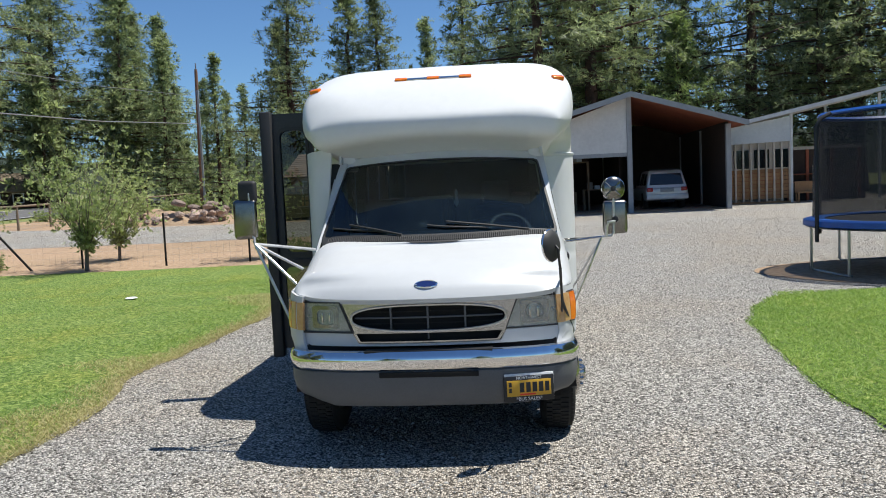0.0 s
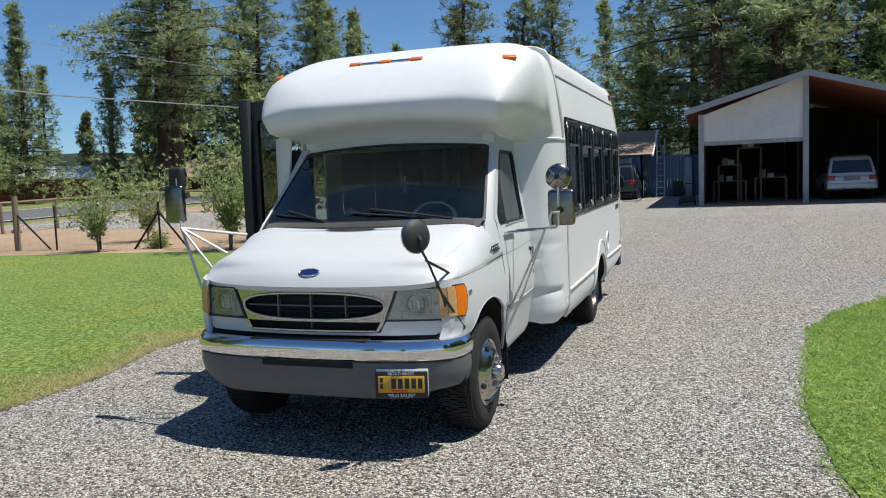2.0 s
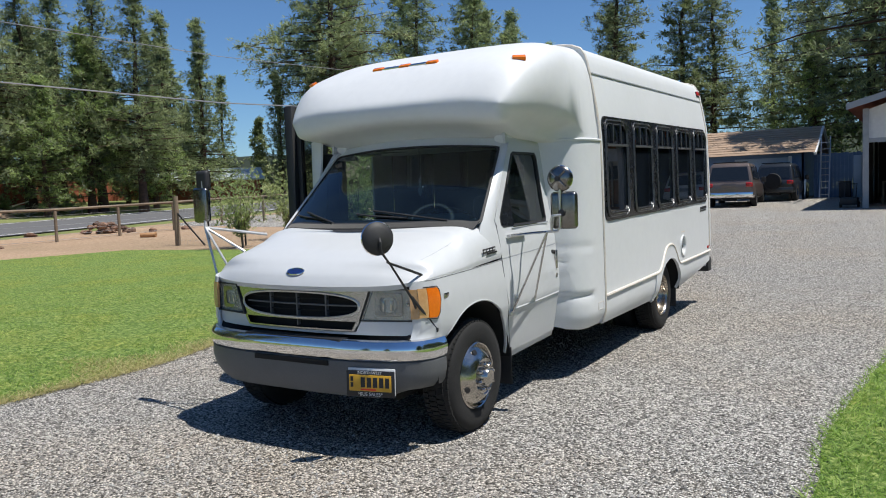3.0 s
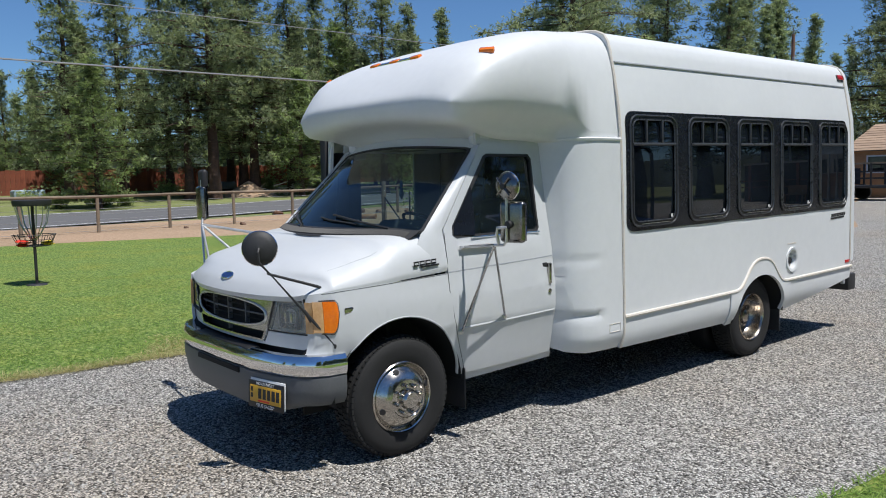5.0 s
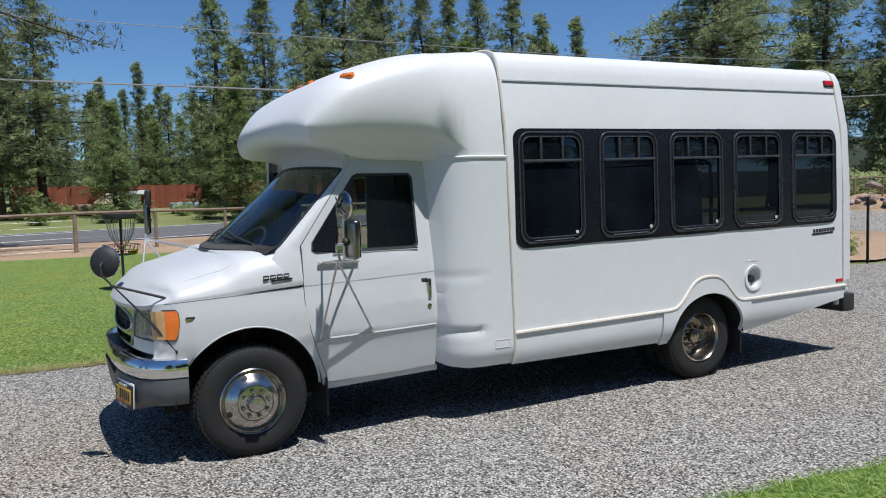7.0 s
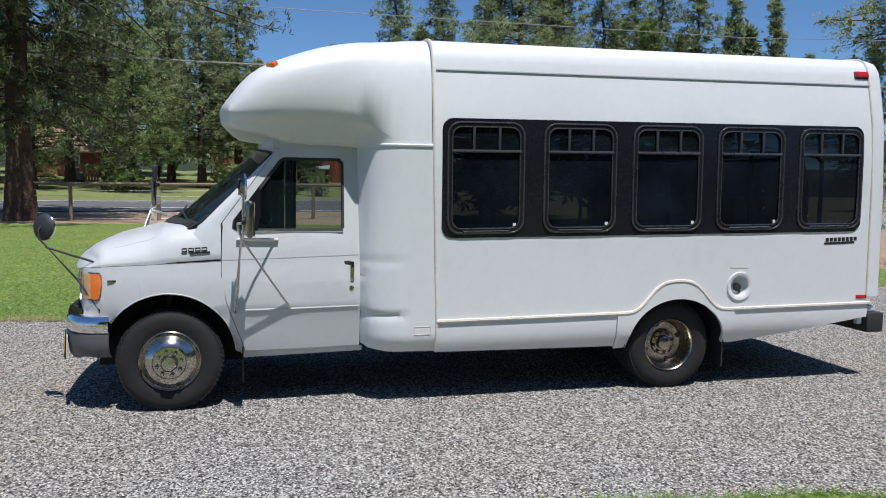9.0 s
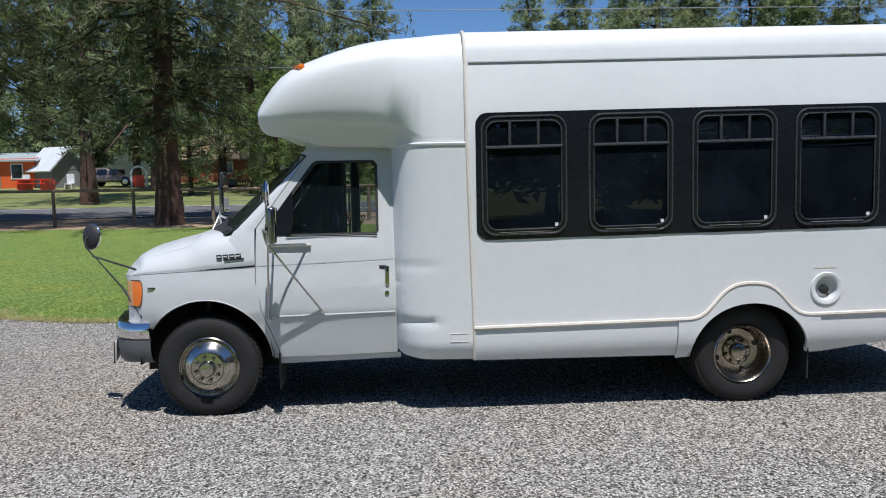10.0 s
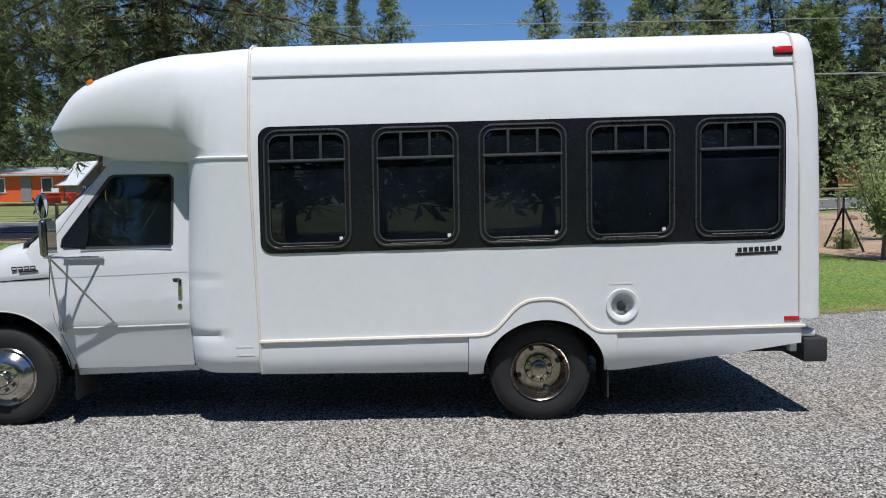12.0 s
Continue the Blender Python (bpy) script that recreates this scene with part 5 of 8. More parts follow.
part("mirror_arm", tube(bmesh.new(), [(-1.195, -0.325, 1.391), (-1.20, -0.315, 1.43), (-1.225, -0.305, 1.47), (-1.225, -0.30, 1.74)], 0.009, 8), "barmetal", arms)
mh = part("fender_mirror", boxed(-0.085, 0.085, -0.03, 0.02, -0.135, 0.135, bevel=0.028, seg=4), "dull", arms, "rectangular chrome-backed mirror")
mh.matrix_basis = pose(-1.262, -0.285, 1.56, 0, 0, -6)
part("mirror_glass", boxed(-0.073, 0.073, 0.0, 0.004, -0.122, 0.122), "mirror", mh).matrix_basis = pose(0, 0.019, 0)
mh = part("spot_mirror", boxed(-0.068, 0.068, -0.03, 0.02, -0.075, 0.075, bevel=0.028, seg=4), "dark", arms, "small square black mirror")
mh.matrix_basis = pose(-1.240, -0.275, 1.748, 0, 0, -6)
part("mirror_glass", boxed(-0.056, 0.056, 0.0, 0.004, -0.063, 0.063), "mirror", mh).matrix_basis = pose(0, 0.019, 0)

cm = disc("crossover_mirror", (0.773, -0.818, 1.343), (0.82, -0.56, 0.08), 0.098, bus, "dark", "round black convex mirror on rods over the front corner")
part("mirror_rod", tube(bmesh.new(), [(0.80, -0.836, 1.345), (0.815, -0.85, 1.325), (0.817, -0.847, 1.268), (0.828, -0.80, 1.19), (0.844, -0.683, 0.956), (0.833, -0.553, 0.769)], 0.008, 8), "dark", cm)
part("mirror_rod", tube(bmesh.new(), [(0.825, -0.81, 1.205), (0.845, -0.60, 1.105), (0.848, -0.535, 1.085)], 0.009, 8), "dark", cm)
part("mirror_rod", tube(bmesh.new(), [(0.844, -0.695, 0.975), (0.915, -0.49, 0.763)], 0.010, 8), "dark", cm)
for p, nr in (((0.83, -0.545, 0.768), (0.2, -1, 0)), ((0.912, -0.485, 0.762), (1, -0.4, 0)), ((0.85, -0.53, 1.083), (0.3, -0.6, 0.8))):
    part("rod_foot", lathe(bmesh.new(), [(0.018, -0.015), (0.017, 0.008), (0.0, 0.014)], p, nr, 12), "dark", cm)


# the nose is swept back towards its corners
def sweep_nose(ob):
    for v in ob.data.vertices:
        if v.co.y < -0.38 and v.co.z > 0.66:
            w = smooth_step(0.38, 0.62, -v.co.y) * smooth_step(0.66, 0.72, v.co.z) * (1 - smooth_step(1.12, 1.22, v.co.z))
            v.co.y += 0.10 * min(1.0, abs(v.co.x) / 0.82) ** 2.2 * w


for ob in bus.children_recursive:
    if ob.type == "MESH" and ob.matrix_basis == Matrix() and not ob.name.startswith(("chrome_bumper", "bumper_skirt", "bumper_slot", "bumper_step")):
        sweep_nose(ob)


# ---- ground ----
def terrain(name, xs, ys, dz, material, keep=None, rough=0.0):
    grid, verts, faces = {}, [], []
    for i, x in enumerate(xs):
        for j, y in enumerate(ys):
            grid[i, j] = len(verts)
            verts.append((x, y, height(x, y) + dz + (rough * noise.noise((x * 0.8, y * 0.8, 0)) if rough else 0)))
    for i in range(len(xs) - 1):
        for j in range(len(ys) - 1):
            if keep is None or keep((xs[i] + xs[i + 1]) / 2, (ys[j] + ys[j + 1]) / 2):
                faces.append((grid[i, j], grid[i + 1, j], grid[i + 1, j + 1], grid[i, j + 1]))
    return mesh_of(name, verts, faces, material, smooth=True)


def spread(lo, hi, mid_lo, mid_hi, fine, n):
    """Fine steps in the middle, growing ones out to the horizon."""
    a = [mid_lo - (mid_lo - lo) * (k / n) ** 3 for k in range(n, 0, -1)]
    b = [mid_lo + k * fine for k in range(int((mid_hi - mid_lo) / fine) + 1)]
    c = [mid_hi + (hi - mid_hi) * (k / n) ** 3 for k in range(1, n + 1)]
    return a + b + c


tagged(terrain("ground", spread(-2500, 2500, -72, 40, 2.0, 14), spread(-2500, 2500, -50, 90, 2.0, 14), -0.05, "field"), "rough dry grass and weeds reaching the tree line", "ground", kind="structure")


def flat(name, outline, dz, material, label, category, cuts=1.0):
    """A patch of ground that follows the land, from its outline."""
    bm = bmesh.new()
    vs = [bm.verts.new((x, y, 0)) for x, y in outline]
    es = [bm.edges.new((vs[k], vs[(k + 1) % len(vs)])) for k in range(len(vs))]
    bmesh.ops.triangle_fill(bm, use_beauty=True, edges=es, normal=(0, 0, 1))
    x0, x1 = min(p[0] for p in outline), max(p[0] for p in outline)
    y0, y1 = min(p[1] for p in outline), max(p[1] for p in outline)
    for c in np.arange(x0 + cuts, x1, cuts):
        bmesh.ops.bisect_plane(bm, geom=bm.verts[:] + bm.edges[:] + bm.faces[:], plane_co=(c, 0, 0), plane_no=(1, 0, 0))
    for c in np.arange(y0 + cuts, y1, cuts):
        bmesh.ops.bisect_plane(bm, geom=bm.verts[:] + bm.edges[:] + bm.faces[:], plane_co=(0, c, 0), plane_no=(0, 1, 0))
    for v in bm.verts:
        v.co.z = height(v.co.x, v.co.y) + dz
    bmesh.ops.recalc_face_normals(bm, faces=bm.faces[:])
    if sum(f.normal.z for f in bm.faces) < 0:
        bmesh.ops.reverse_faces(bm, faces=bm.faces[:])
    return tagged(part(name, bm, material), label, category, kind="structure")


def wavy(pts, amp=0.10, step=0.35):
    """The same line with an uneven, grown edge."""
    out = []
    for (xa, ya), (xb, yb) in zip(pts, pts[1:]):
        n = max(1, int(math.hypot(xb - xa, yb - ya) / step))
        for k in range(n):
            x, y = xa + (xb - xa) * k / n, ya + (yb - ya) * k / n
            out.append((x + amp * noise.noise((x * 1.7, y * 1.7, 3)), y + amp * noise.noise((x * 1.7, y * 1.7, 9))))
    return out + [pts[-1]]


LAWN_EDGE = wavy([(-16, -30), (-9, -12), (-4.6, -6), (-3.4, -3.2), (-3.2, -2.6), (-3.0, -1.2), (-2.95, 0.3), (-3.25, 1.6), (-3.2, 3.0), (-3.05, 5.2), (-3.55, 8.4), (-3.9, 10.0), (-4.4, 12.5)])
LAWN2_EDGE = wavy([(20, 5.4), (8.0, 6.3), (5.9, 6.2), (4.3, 5.75), (3.65, 4.9), (3.3, 3.7), (3.05, 2.2), (2.93, 0.9), (2.98, -0.3), (3.3, -2.2), (5.2, -4.2), (9, -5.2), (14, -5.5), (20, -5.5)])
flat("driveway", [(-3.6, -40), (-3.6, 8), (-4.3, 12), (-3.0, 16), (-9, 24), (-14, 42), (-10, 47), (16, 47), (22, 30), (24, 6), (24, -40)], 0.0, "gravel", "grey crushed gravel driveway", "driveway", 2.0)
flat("lawn", [(-23, -30)] + LAWN_EDGE + [(-5.5, 13.0), (-9, 12.7), (-14, 12.4), (-19, 12.0), (-21.5, 4), (-22, -2), (-22.5, -12)], 0.012, "lawn", "mown green lawn", "lawn", 2.0)
flat("lawn_corner", LAWN2_EDGE, 0.014, "lawn", "mown green lawn beside the gravel", "lawn", 2.0)
flat("dirt_strip", [(-22.2, -40), (-22.7, -12), (-21.9, -2), (-21.3, 4), (-18.8, 12), (-14, 12.5), (-9, 12.8), (-5.3, 13.1), (-4.0, 14.5), (-4.5, 20), (-9, 30), (-13, 44), (-21, 62), (-30, 66), (-34.5, 66), (-34.0, 30), (-33.0, 6), (-30.5, -10), (-30, -40)], 0.004, "dirt", "bare brown dirt along the fences", "dirt", 2.0)
ROAD = [(-34.5, -60), (-34.5, -20), (-35, -6), (-36.5, 4), (-38.6, 16), (-39.6, 30), (-40.4, 50), (-42, 75), (-46, 110)]


def beside(line, d):
    out = []
    for k, (x, y) in enumerate(line):
        a, b = line[max(0, k - 1)], line[min(len(line) - 1, k + 1)]
        t = Vector((b[0] - a[0], b[1] - a[1])).normalized()
        out.append((x - t.y * d, y + t.x * d))
    return out


flat("gravel_lane", wavy([(-33.5, 25), (-24, 23), (-12, 21.5), (-4.2, 22.0), (-6.0, 31.0), (-14, 33), (-24, 35), (-33.5, 38), (-33.5, 25)], 0.3, 1.0)[:-1], 0.009, "gravel", "grey gravel lane between the yard and the road", "lane", 2.0)
flat("road", beside(ROAD, -3.6) + beside(ROAD, 3.6)[::-1], 0.02, "asphalt", "grey asphalt road with white edge lines", "road", 3.0)
for d in (-3.2, 3.2):
    flat("road_line", beside(ROAD, d - 0.07) + beside(ROAD, d + 0.07)[::-1], 0.027, "whiteink", "white edge line on the road", "road marking", 3.0)

# wooded rise on the horizon
bm = bmesh.new()
rows = [[], [], []]
for k in range(97):
    a = radians(-150 + 220 * k / 96)
    for row, (r, z) in zip(rows, ((150, 0.0), (165, 7.0), (210, 11.0))):
        zz = z * (1 + 0.25 * noise.noise((k * 0.35, r * 0.01, 0))) + 2.0
        row.append(bm.verts.new((r * math.sin(a), r * math.cos(a), zz if z else -1)))
skin(bm, rows)
tagged(part("backdrop", bm, "forest"), "distant dark wooded rise", "hillside", kind="structure")


# ---- fences, poles and wires ----
def along(line, step):
    """Points at even steps on a line."""
    out, left = [], 0.0
    for (xa, ya), (xb, yb) in zip(line, line[1:]):
        d = math.hypot(xb - xa, yb - ya)
        t = left
        while t < d:
            out.append((xa + (xb - xa) * t / d, ya + (yb - ya) * t / d))
            t += step
        left = t - d
    return out


rng = random.Random(4)
FENCE = [(-24.6, -24), (-24.3, -10), (-24.2, -4.5), (-24.6, 0), (-27.0, 7), (-27.9, 14), (-27.7, 30), (-27.0, 62)]
posts = along(FENCE, 3.05)
rail_fence = thing("rail_fence", "weathered wooden post-and-rail fence with wire mesh by the road", "fence", kind="structure")
pts = []
for x, y in posts:
    z = height(x, y)
    h = 1.34 + rng.uniform(-0.03, 0.03)
    part("post", rod(bmesh.new(), (x, y, z - 0.1), (x + rng.uniform(-0.02, 0.02), y, z + h), 0.072, 0.066, 8), "wood", rail_fence)
    pts.append((x, y, z + h + 0.045))
for a, b in zip(pts, pts[1:]):
    part("rail", tube(bmesh.new(), [a, b], 0.058, 8), "wood", rail_fence)
bm = bmesh.new()
for a, b in zip(pts, pts[1:]):
    for k in range(6):
        z = 0.08 + k * 0.21
        rod(bm, (a[0], a[1], a[2] - 1.38 + z), (b[0], b[1], b[2] - 1.38 + z), 0.006, None, 4, False)
part("fence_wire", bm, "galv", rail_fence, smooth=False)["kind"] = "stuff"

wire_fence = thing("wire_fence", "wire garden fence on thin metal posts at the lawn's end", "fence", kind="structure")
WF = [(-4.0, 14.2), (-6.2, 13.9), (-8.3, 13.6), (-10.6, 13.7), (-12.9, 13.6), (-15.2, 13.7), (-17.0, 13.8)]
for x, y in WF:
    part("metal_post", boxed(x - 0.02, x + 0.02, y - 0.02, y + 0.02, -0.1, 1.42), "under", wire_fence)
part("corner_post", rod(bmesh.new(), (-18.7, 13.9, -0.1), (-18.7, 13.9, 1.75), 0.10, 0.09, 10), "wood", wire_fence)
for a, b in (((-12.9, 13.6, 1.15), (-13.9, 13.62, 0.0)), ((-12.9, 13.6, 1.15), (-11.9, 13.62, 0.0)), ((-18.7, 13.9, 1.2), (-17.3, 13.85, 0.05))):
    part("brace", rod(bmesh.new(), a, b, 0.03, None, 6), "under", wire_fence)
bm = bmesh.new()
line = WF + [(-18.7, 13.9)]
for k in range(9):
    for a, b in zip(line, line[1:]):
        rod(bm, (*a, 0.05 + k * 0.15), (*b, 0.05 + k * 0.15), 0.0016, None, 3, False)
for x, y in along(line, 0.16):
    rod(bm, (x, y, 0.03), (x, y, 1.27), 0.0014, None, 3, False)
part("fence_wire", bm, "galv", wire_fence, smooth=False)["kind"] = "stuff"

pole = thing("utility_pole", "brown wooden utility pole with a pale cable guard", "utility pole")
zp = height(-26.2, 60)
part("pole_shaft", rod(bmesh.new(), (-26.2, 60, zp), (-26.0, 60, zp + 12.0), 0.20, 0.13, 10), "polewood", pole)
part("cable_guard", boxed(-25.98, -25.82, 59.75, 59.85, zp, zp + 10.2), "greytrim", pole)
part("insulator", rod(bmesh.new(), (-26.0, 60, zp + 11.9), (-26.0, 60, zp + 12.5), 0.05, None, 8), "greywall", pole)
pole2 = thing("utility_pole", "brown wooden utility pole", "utility pole")
part("pole_shaft", rod(bmesh.new(), (-27.0, -62, 0), (-27.0, -62, 11), 0.2, 0.14, 10), "polewood", pole2)
for z, s2 in ((8.72, 0.018), (6.38, 0.035)):
    w = thing("overhead_cable", "thin grey overhead cable along the road", "cable")
    p = [(-27.0, -62, z + 0.7), (-27.0, -30, z + 0.12), (-27.0, 0, z), (-27.0, 24, z + 0.1), (-26.6, 45, z + 0.9), (-26.1, 60, z + 1.9)]
    part("cable_run", tube(bmesh.new(), p, s2, 5), "cable", w)

# ---- the open shed with the car in it ----
Y0 = 28.3
g = 0.33
shed = thing("pole_shed", "white-gabled open pole shed with a dark inside", "shed", kind="")
L, C, R = 1.78, 5.62, 9.70
TL, TC, TR = 4.0, 5.28, 3.92
for x, t in ((L, TL), (C, TC), (R, TR)):
    for y in (Y0, Y0 + 4.5, Y0 + 9):
        if x == C and y > Y0 and y < Y0 + 8:
            continue
        part("shed_post", boxed(x - 0.10, x + 0.10, y - 0.1, y + 0.1, g - 0.1, t - 0.02), "greytrim", shed)
part("gable_panel", sheet([(L + 0.1, 2.90), (C - 0.1, 2.82), (C - 0.1, TC - 0.06), (L + 0.1, TL - 0.04)], (), (), (), lambda x, z: (x, Y0, z), 0.05), "paintwhite", shed, "white gable siding")
for nm, a, b, za, zb in (("roof_slope", 1.18, C, 4.13, 5.36), ("roof_slope", C, 10.35, 5.36, 3.94)):
    r = part(nm, sheet([(a, za - 0.06), (b, zb - 0.06), (b, zb + 0.02), (a, za + 0.02)], (), (), (), lambda x, z: (x, Y0 - 0.75, z)), "roofmetal", shed)
    bm = bmesh.new()
    vs = [bm.verts.new(p) for p in ((a, Y0 - 0.75, za), (b, Y0 - 0.75, zb), (b, Y0 + 10, zb), (a, Y0 + 10, za))]
    bm.faces.new(vs)
    thicken(bm, 0.08)
    part("roof_sheet", bm, "roofmetal", shed)
    bm = bmesh.new()
    vs = [bm.verts.new(p) for p in ((a, Y0 - 0.7, za - 0.12), (b, Y0 - 0.7, zb - 0.12), (b, Y0 + 9.9, zb - 0.12), (a, Y0 + 9.9, za - 0.12))]
    bm.faces.new(vs)
    part("roof_deck", bm, "redwood", shed, "red-brown underside boards")
    bm = bmesh.new()
    vs = [bm.verts.new(p) for p in ((a, Y0 - 0.78, za - 0.20), (b, Y0 - 0.78, zb - 0.20), (b, Y0 - 0.78, zb + 0.03), (a, Y0 - 0.78, za + 0.03))]
    bm.faces.new(vs)
    thicken(bm, 0.04)
    part("barge_board", bm, "greytrim", shed)
# near-black board colour deepens the shade inside the shed
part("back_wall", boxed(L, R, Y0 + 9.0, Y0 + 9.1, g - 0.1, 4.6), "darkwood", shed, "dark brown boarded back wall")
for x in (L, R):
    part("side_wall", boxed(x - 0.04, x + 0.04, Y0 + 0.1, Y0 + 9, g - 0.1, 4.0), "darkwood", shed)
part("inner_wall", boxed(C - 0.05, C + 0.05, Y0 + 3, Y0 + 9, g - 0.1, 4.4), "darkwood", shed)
part("shed_floor", boxed(L, R, Y0, Y0 + 9, g - 0.1, g + 0.05), "dirt", shed)
part("beam", boxed(L, C, Y0 - 0.02, Y0 + 0.12, 2.74, 2.90), "greytrim", shed)
for k, (x0, x1, z) in enumerate(((2.2, 3.6, 0.9), (2.4, 3.4, 1.6), (3.9, 5.2, 1.0), (3.2, 4.2, 2.3))):
    rack = thing("storage_shelf", "cluttered dark shelf in the shed's shade", "shelf", (0, 0, 0))
    part("board", boxed(x0, x1, Y0 + 3.0, Y0 + 3.5, g + z, g + z + 0.05), "wood", rack)
    for e in (x0 + 0.04, x1 - 0.04):
        part("upright", boxed(e - 0.04, e + 0.04, Y0 + 3.0, Y0 + 3.5, g, g + z), "wood", rack)
    for j in range(3):
        xx = x0 + 0.2 + j * (x1 - x0 - 0.3) / 3
        bx = thing("storage_box", "small box of odds and ends on a shelf", "box")
        part("box_body", boxed(xx, xx + 0.25, Y0 + 3.05, Y0 + 3.4, g + z + 0.05, g + z + 0.05 + rng.uniform(0.15, 0.35), bevel=0.01), ("greywall", "lightblue", "darkwood")[j], bx)


def car(name, label, at, turn, length, width, tall, paint, suv=True):
    """A car seen from behind: body, cabin, glass, lamps, bumper and wheels; its rear faces -y."""
    c = thing(name, label, "car", at, turn)
    hw = width / 2
    bm = bmesh.new()
    rows = []
    belt_z = tall * 0.56
    for y, z0, z1, w in ((0.0, 0.55, belt_z - 0.05, 0.94), (0.10, 0.40, belt_z, 1.0), (0.6, 0.34, belt_z + 0.01, 1.0), (length * 0.55, 0.34, belt_z, 1.0), (length * 0.72, 0.34, belt_z - 0.02, 0.99), (length * 0.95, 0.40, belt_z - 0.14, 0.95), (length, 0.5, belt_z - 0.3, 0.86)):
        ring = []
        for x, f in ((-0.92, 0.0), (-1.0, 0.18), (-1.0, 0.75), (-0.95, 1.0), (0.95, 1.0), (1.0, 0.75), (1.0, 0.18), (0.92, 0.0)):
            ring.append(bm.verts.new((x * hw * w, y, z0 + (z1 - z0) * f)))
        rows.append(ring)
    skin(bm, rows, True)
    bm.faces.new(rows[0]), bm.faces.new(rows[-1])
    bmesh.ops.recalc_face_normals(bm, faces=bm.faces[:])
    bmesh.ops.bevel(bm, geom=[e for e in bm.edges if len(e.link_faces) == 2 and e.calc_face_angle() > 0.35], offset=0.07, segments=3, affect="EDGES", profile=0.5)
    part("car_body", bm, paint, c)
    bm = bmesh.new()
    rows = []
    for z, y0, y1, w in ((belt_z - 0.03, 0.06, length * 0.66, 0.95), (belt_z + 0.1, 0.10, length * 0.63, 0.93), (tall - 0.12, 0.32, length * 0.48, 0.80), (tall - 0.02, 0.45, length * 0.44, 0.74), (tall, 0.7, length * 0.40, 0.6)):
        rows.append([bm.verts.new((x * hw * w, y, z)) for x, y in ((-1, y0), (1, y0), (1, y1), (-1, y1))])
    skin(bm, rows, True)
    bm.faces.new(rows[-1])
    bmesh.ops.recalc_face_normals(bm, faces=bm.faces[:])
    bmesh.ops.bevel(bm, geom=[e for e in bm.edges if len(e.link_faces) == 2 and e.calc_face_angle() > 0.35], offset=0.06, segments=3, affect="EDGES", profile=0.5)
    part("cabin", bm, paint, c)
    zt, zb = tall - 0.17, belt_z + 0.10
    bm = bmesh.new()
    bm.faces.new([bm.verts.new(p) for p in ((-0.80 * hw, 0.085, zb), (0.80 * hw, 0.085, zb), (0.70 * hw, 0.275, zt), (-0.70 * hw, 0.275, zt))])
    part("rear_window", bm, "carglass", c, smooth=False)
    for s in (-1, 1):
        for a, b in ((0.35, 0.95), (1.05, 1.95), (2.05, 2.85)):
            bm = bmesh.new()
            bm.faces.new([bm.verts.new(p) for p in ((s * (0.935 * hw + 0.012), a, zb), (s * (0.935 * hw + 0.012), b, zb), (s * (0.81 * hw + 0.012), b - 0.05, zt + 0.02), (s * (0.81 * hw + 0.012), a + 0.12, zt + 0.02))])
            part("side_window", bm, "carglass", c, smooth=False)
        part("tail_lamp", boxed(s * hw * 0.80 - 0.14, s * hw * 0.80 + 0.14, -0.02, 0.10, belt_z - 0.20, belt_z - 0.01, bevel=0.04), "red", c, "red tail lamp")
        part("wing_mirror", boxed(s * (hw + 0.10) - 0.10, s * (hw + 0.10) + 0.10, length * 0.58, length * 0.58 + 0.08, belt_z - 0.02, belt_z + 0.2, bevel=0.02), "dark", c)
        for y in (length * 0.2, length * 0.8):
            wl = part("wheel", lathe(bmesh.new(), [(0.0, 0.0), (0.22, 0.01), (0.24, 0.03), (0.35, 0.02), (0.38, -0.03), (0.38, -0.2), (0.3, -0.24)], (s * (hw - 0.02), y, 0.38), (s, 0, 0), 24), "rubber", c)
            part("rim", lathe(bmesh.new(), [(0.0, 0.025), (0.1, 0.03), (0.22, 0.015)], (s * (hw - 0.015), y, 0.38), (s, 0, 0), 18), "steel", wl)
    part("rear_bumper", boxed(-hw * 0.98, hw * 0.98, -0.10, 0.10, 0.42, 0.66, bevel=0.04), paint if suv else "chrome", c)
    part("tow_bar", boxed(-0.3, 0.3, -0.08, 0.2, 0.30, 0.42), "under", c)
    part("plate_recess", boxed(-0.3, 0.3, -0.012, 0.02, belt_z - 0.22, belt_z - 0.04, bevel=0.01), "greytrim" if suv else "tan", c)
    part("roof_rack", boxed(-hw * 0.7, hw * 0.7, 0.5, 0.56, tall - 0.0, tall + 0.05), "dark", c)
    return c


car("parked_suv", "silver sport utility car parked inside the open shed", (7.46, 29.9, g + 0.05), 0, 5.0, 1.86, 1.74, "silver")
car("parked_suv", "brown sport utility car with a chrome rear bumper", (-3.45, 30.3, height(-3.4, 30.3)), 4, 5.4, 2.0, 1.90, "tan", False)
jeep = car("parked_jeep", "dark off-road car with a spare wheel on its tail", (-2.35, 34.8, height(-2.3, 34.8)), -4, 4.0, 1.8, 1.78, "darkcar")
part("spare_wheel", lathe(bmesh.new(), [(0.0, 0.2), (0.2, 0.2), (0.36, 0.18), (0.38, 0.05), (0.36, 0.0)], (0, -0.02, 0.95), (0, -1, 0), 24), "rubber", jeep)

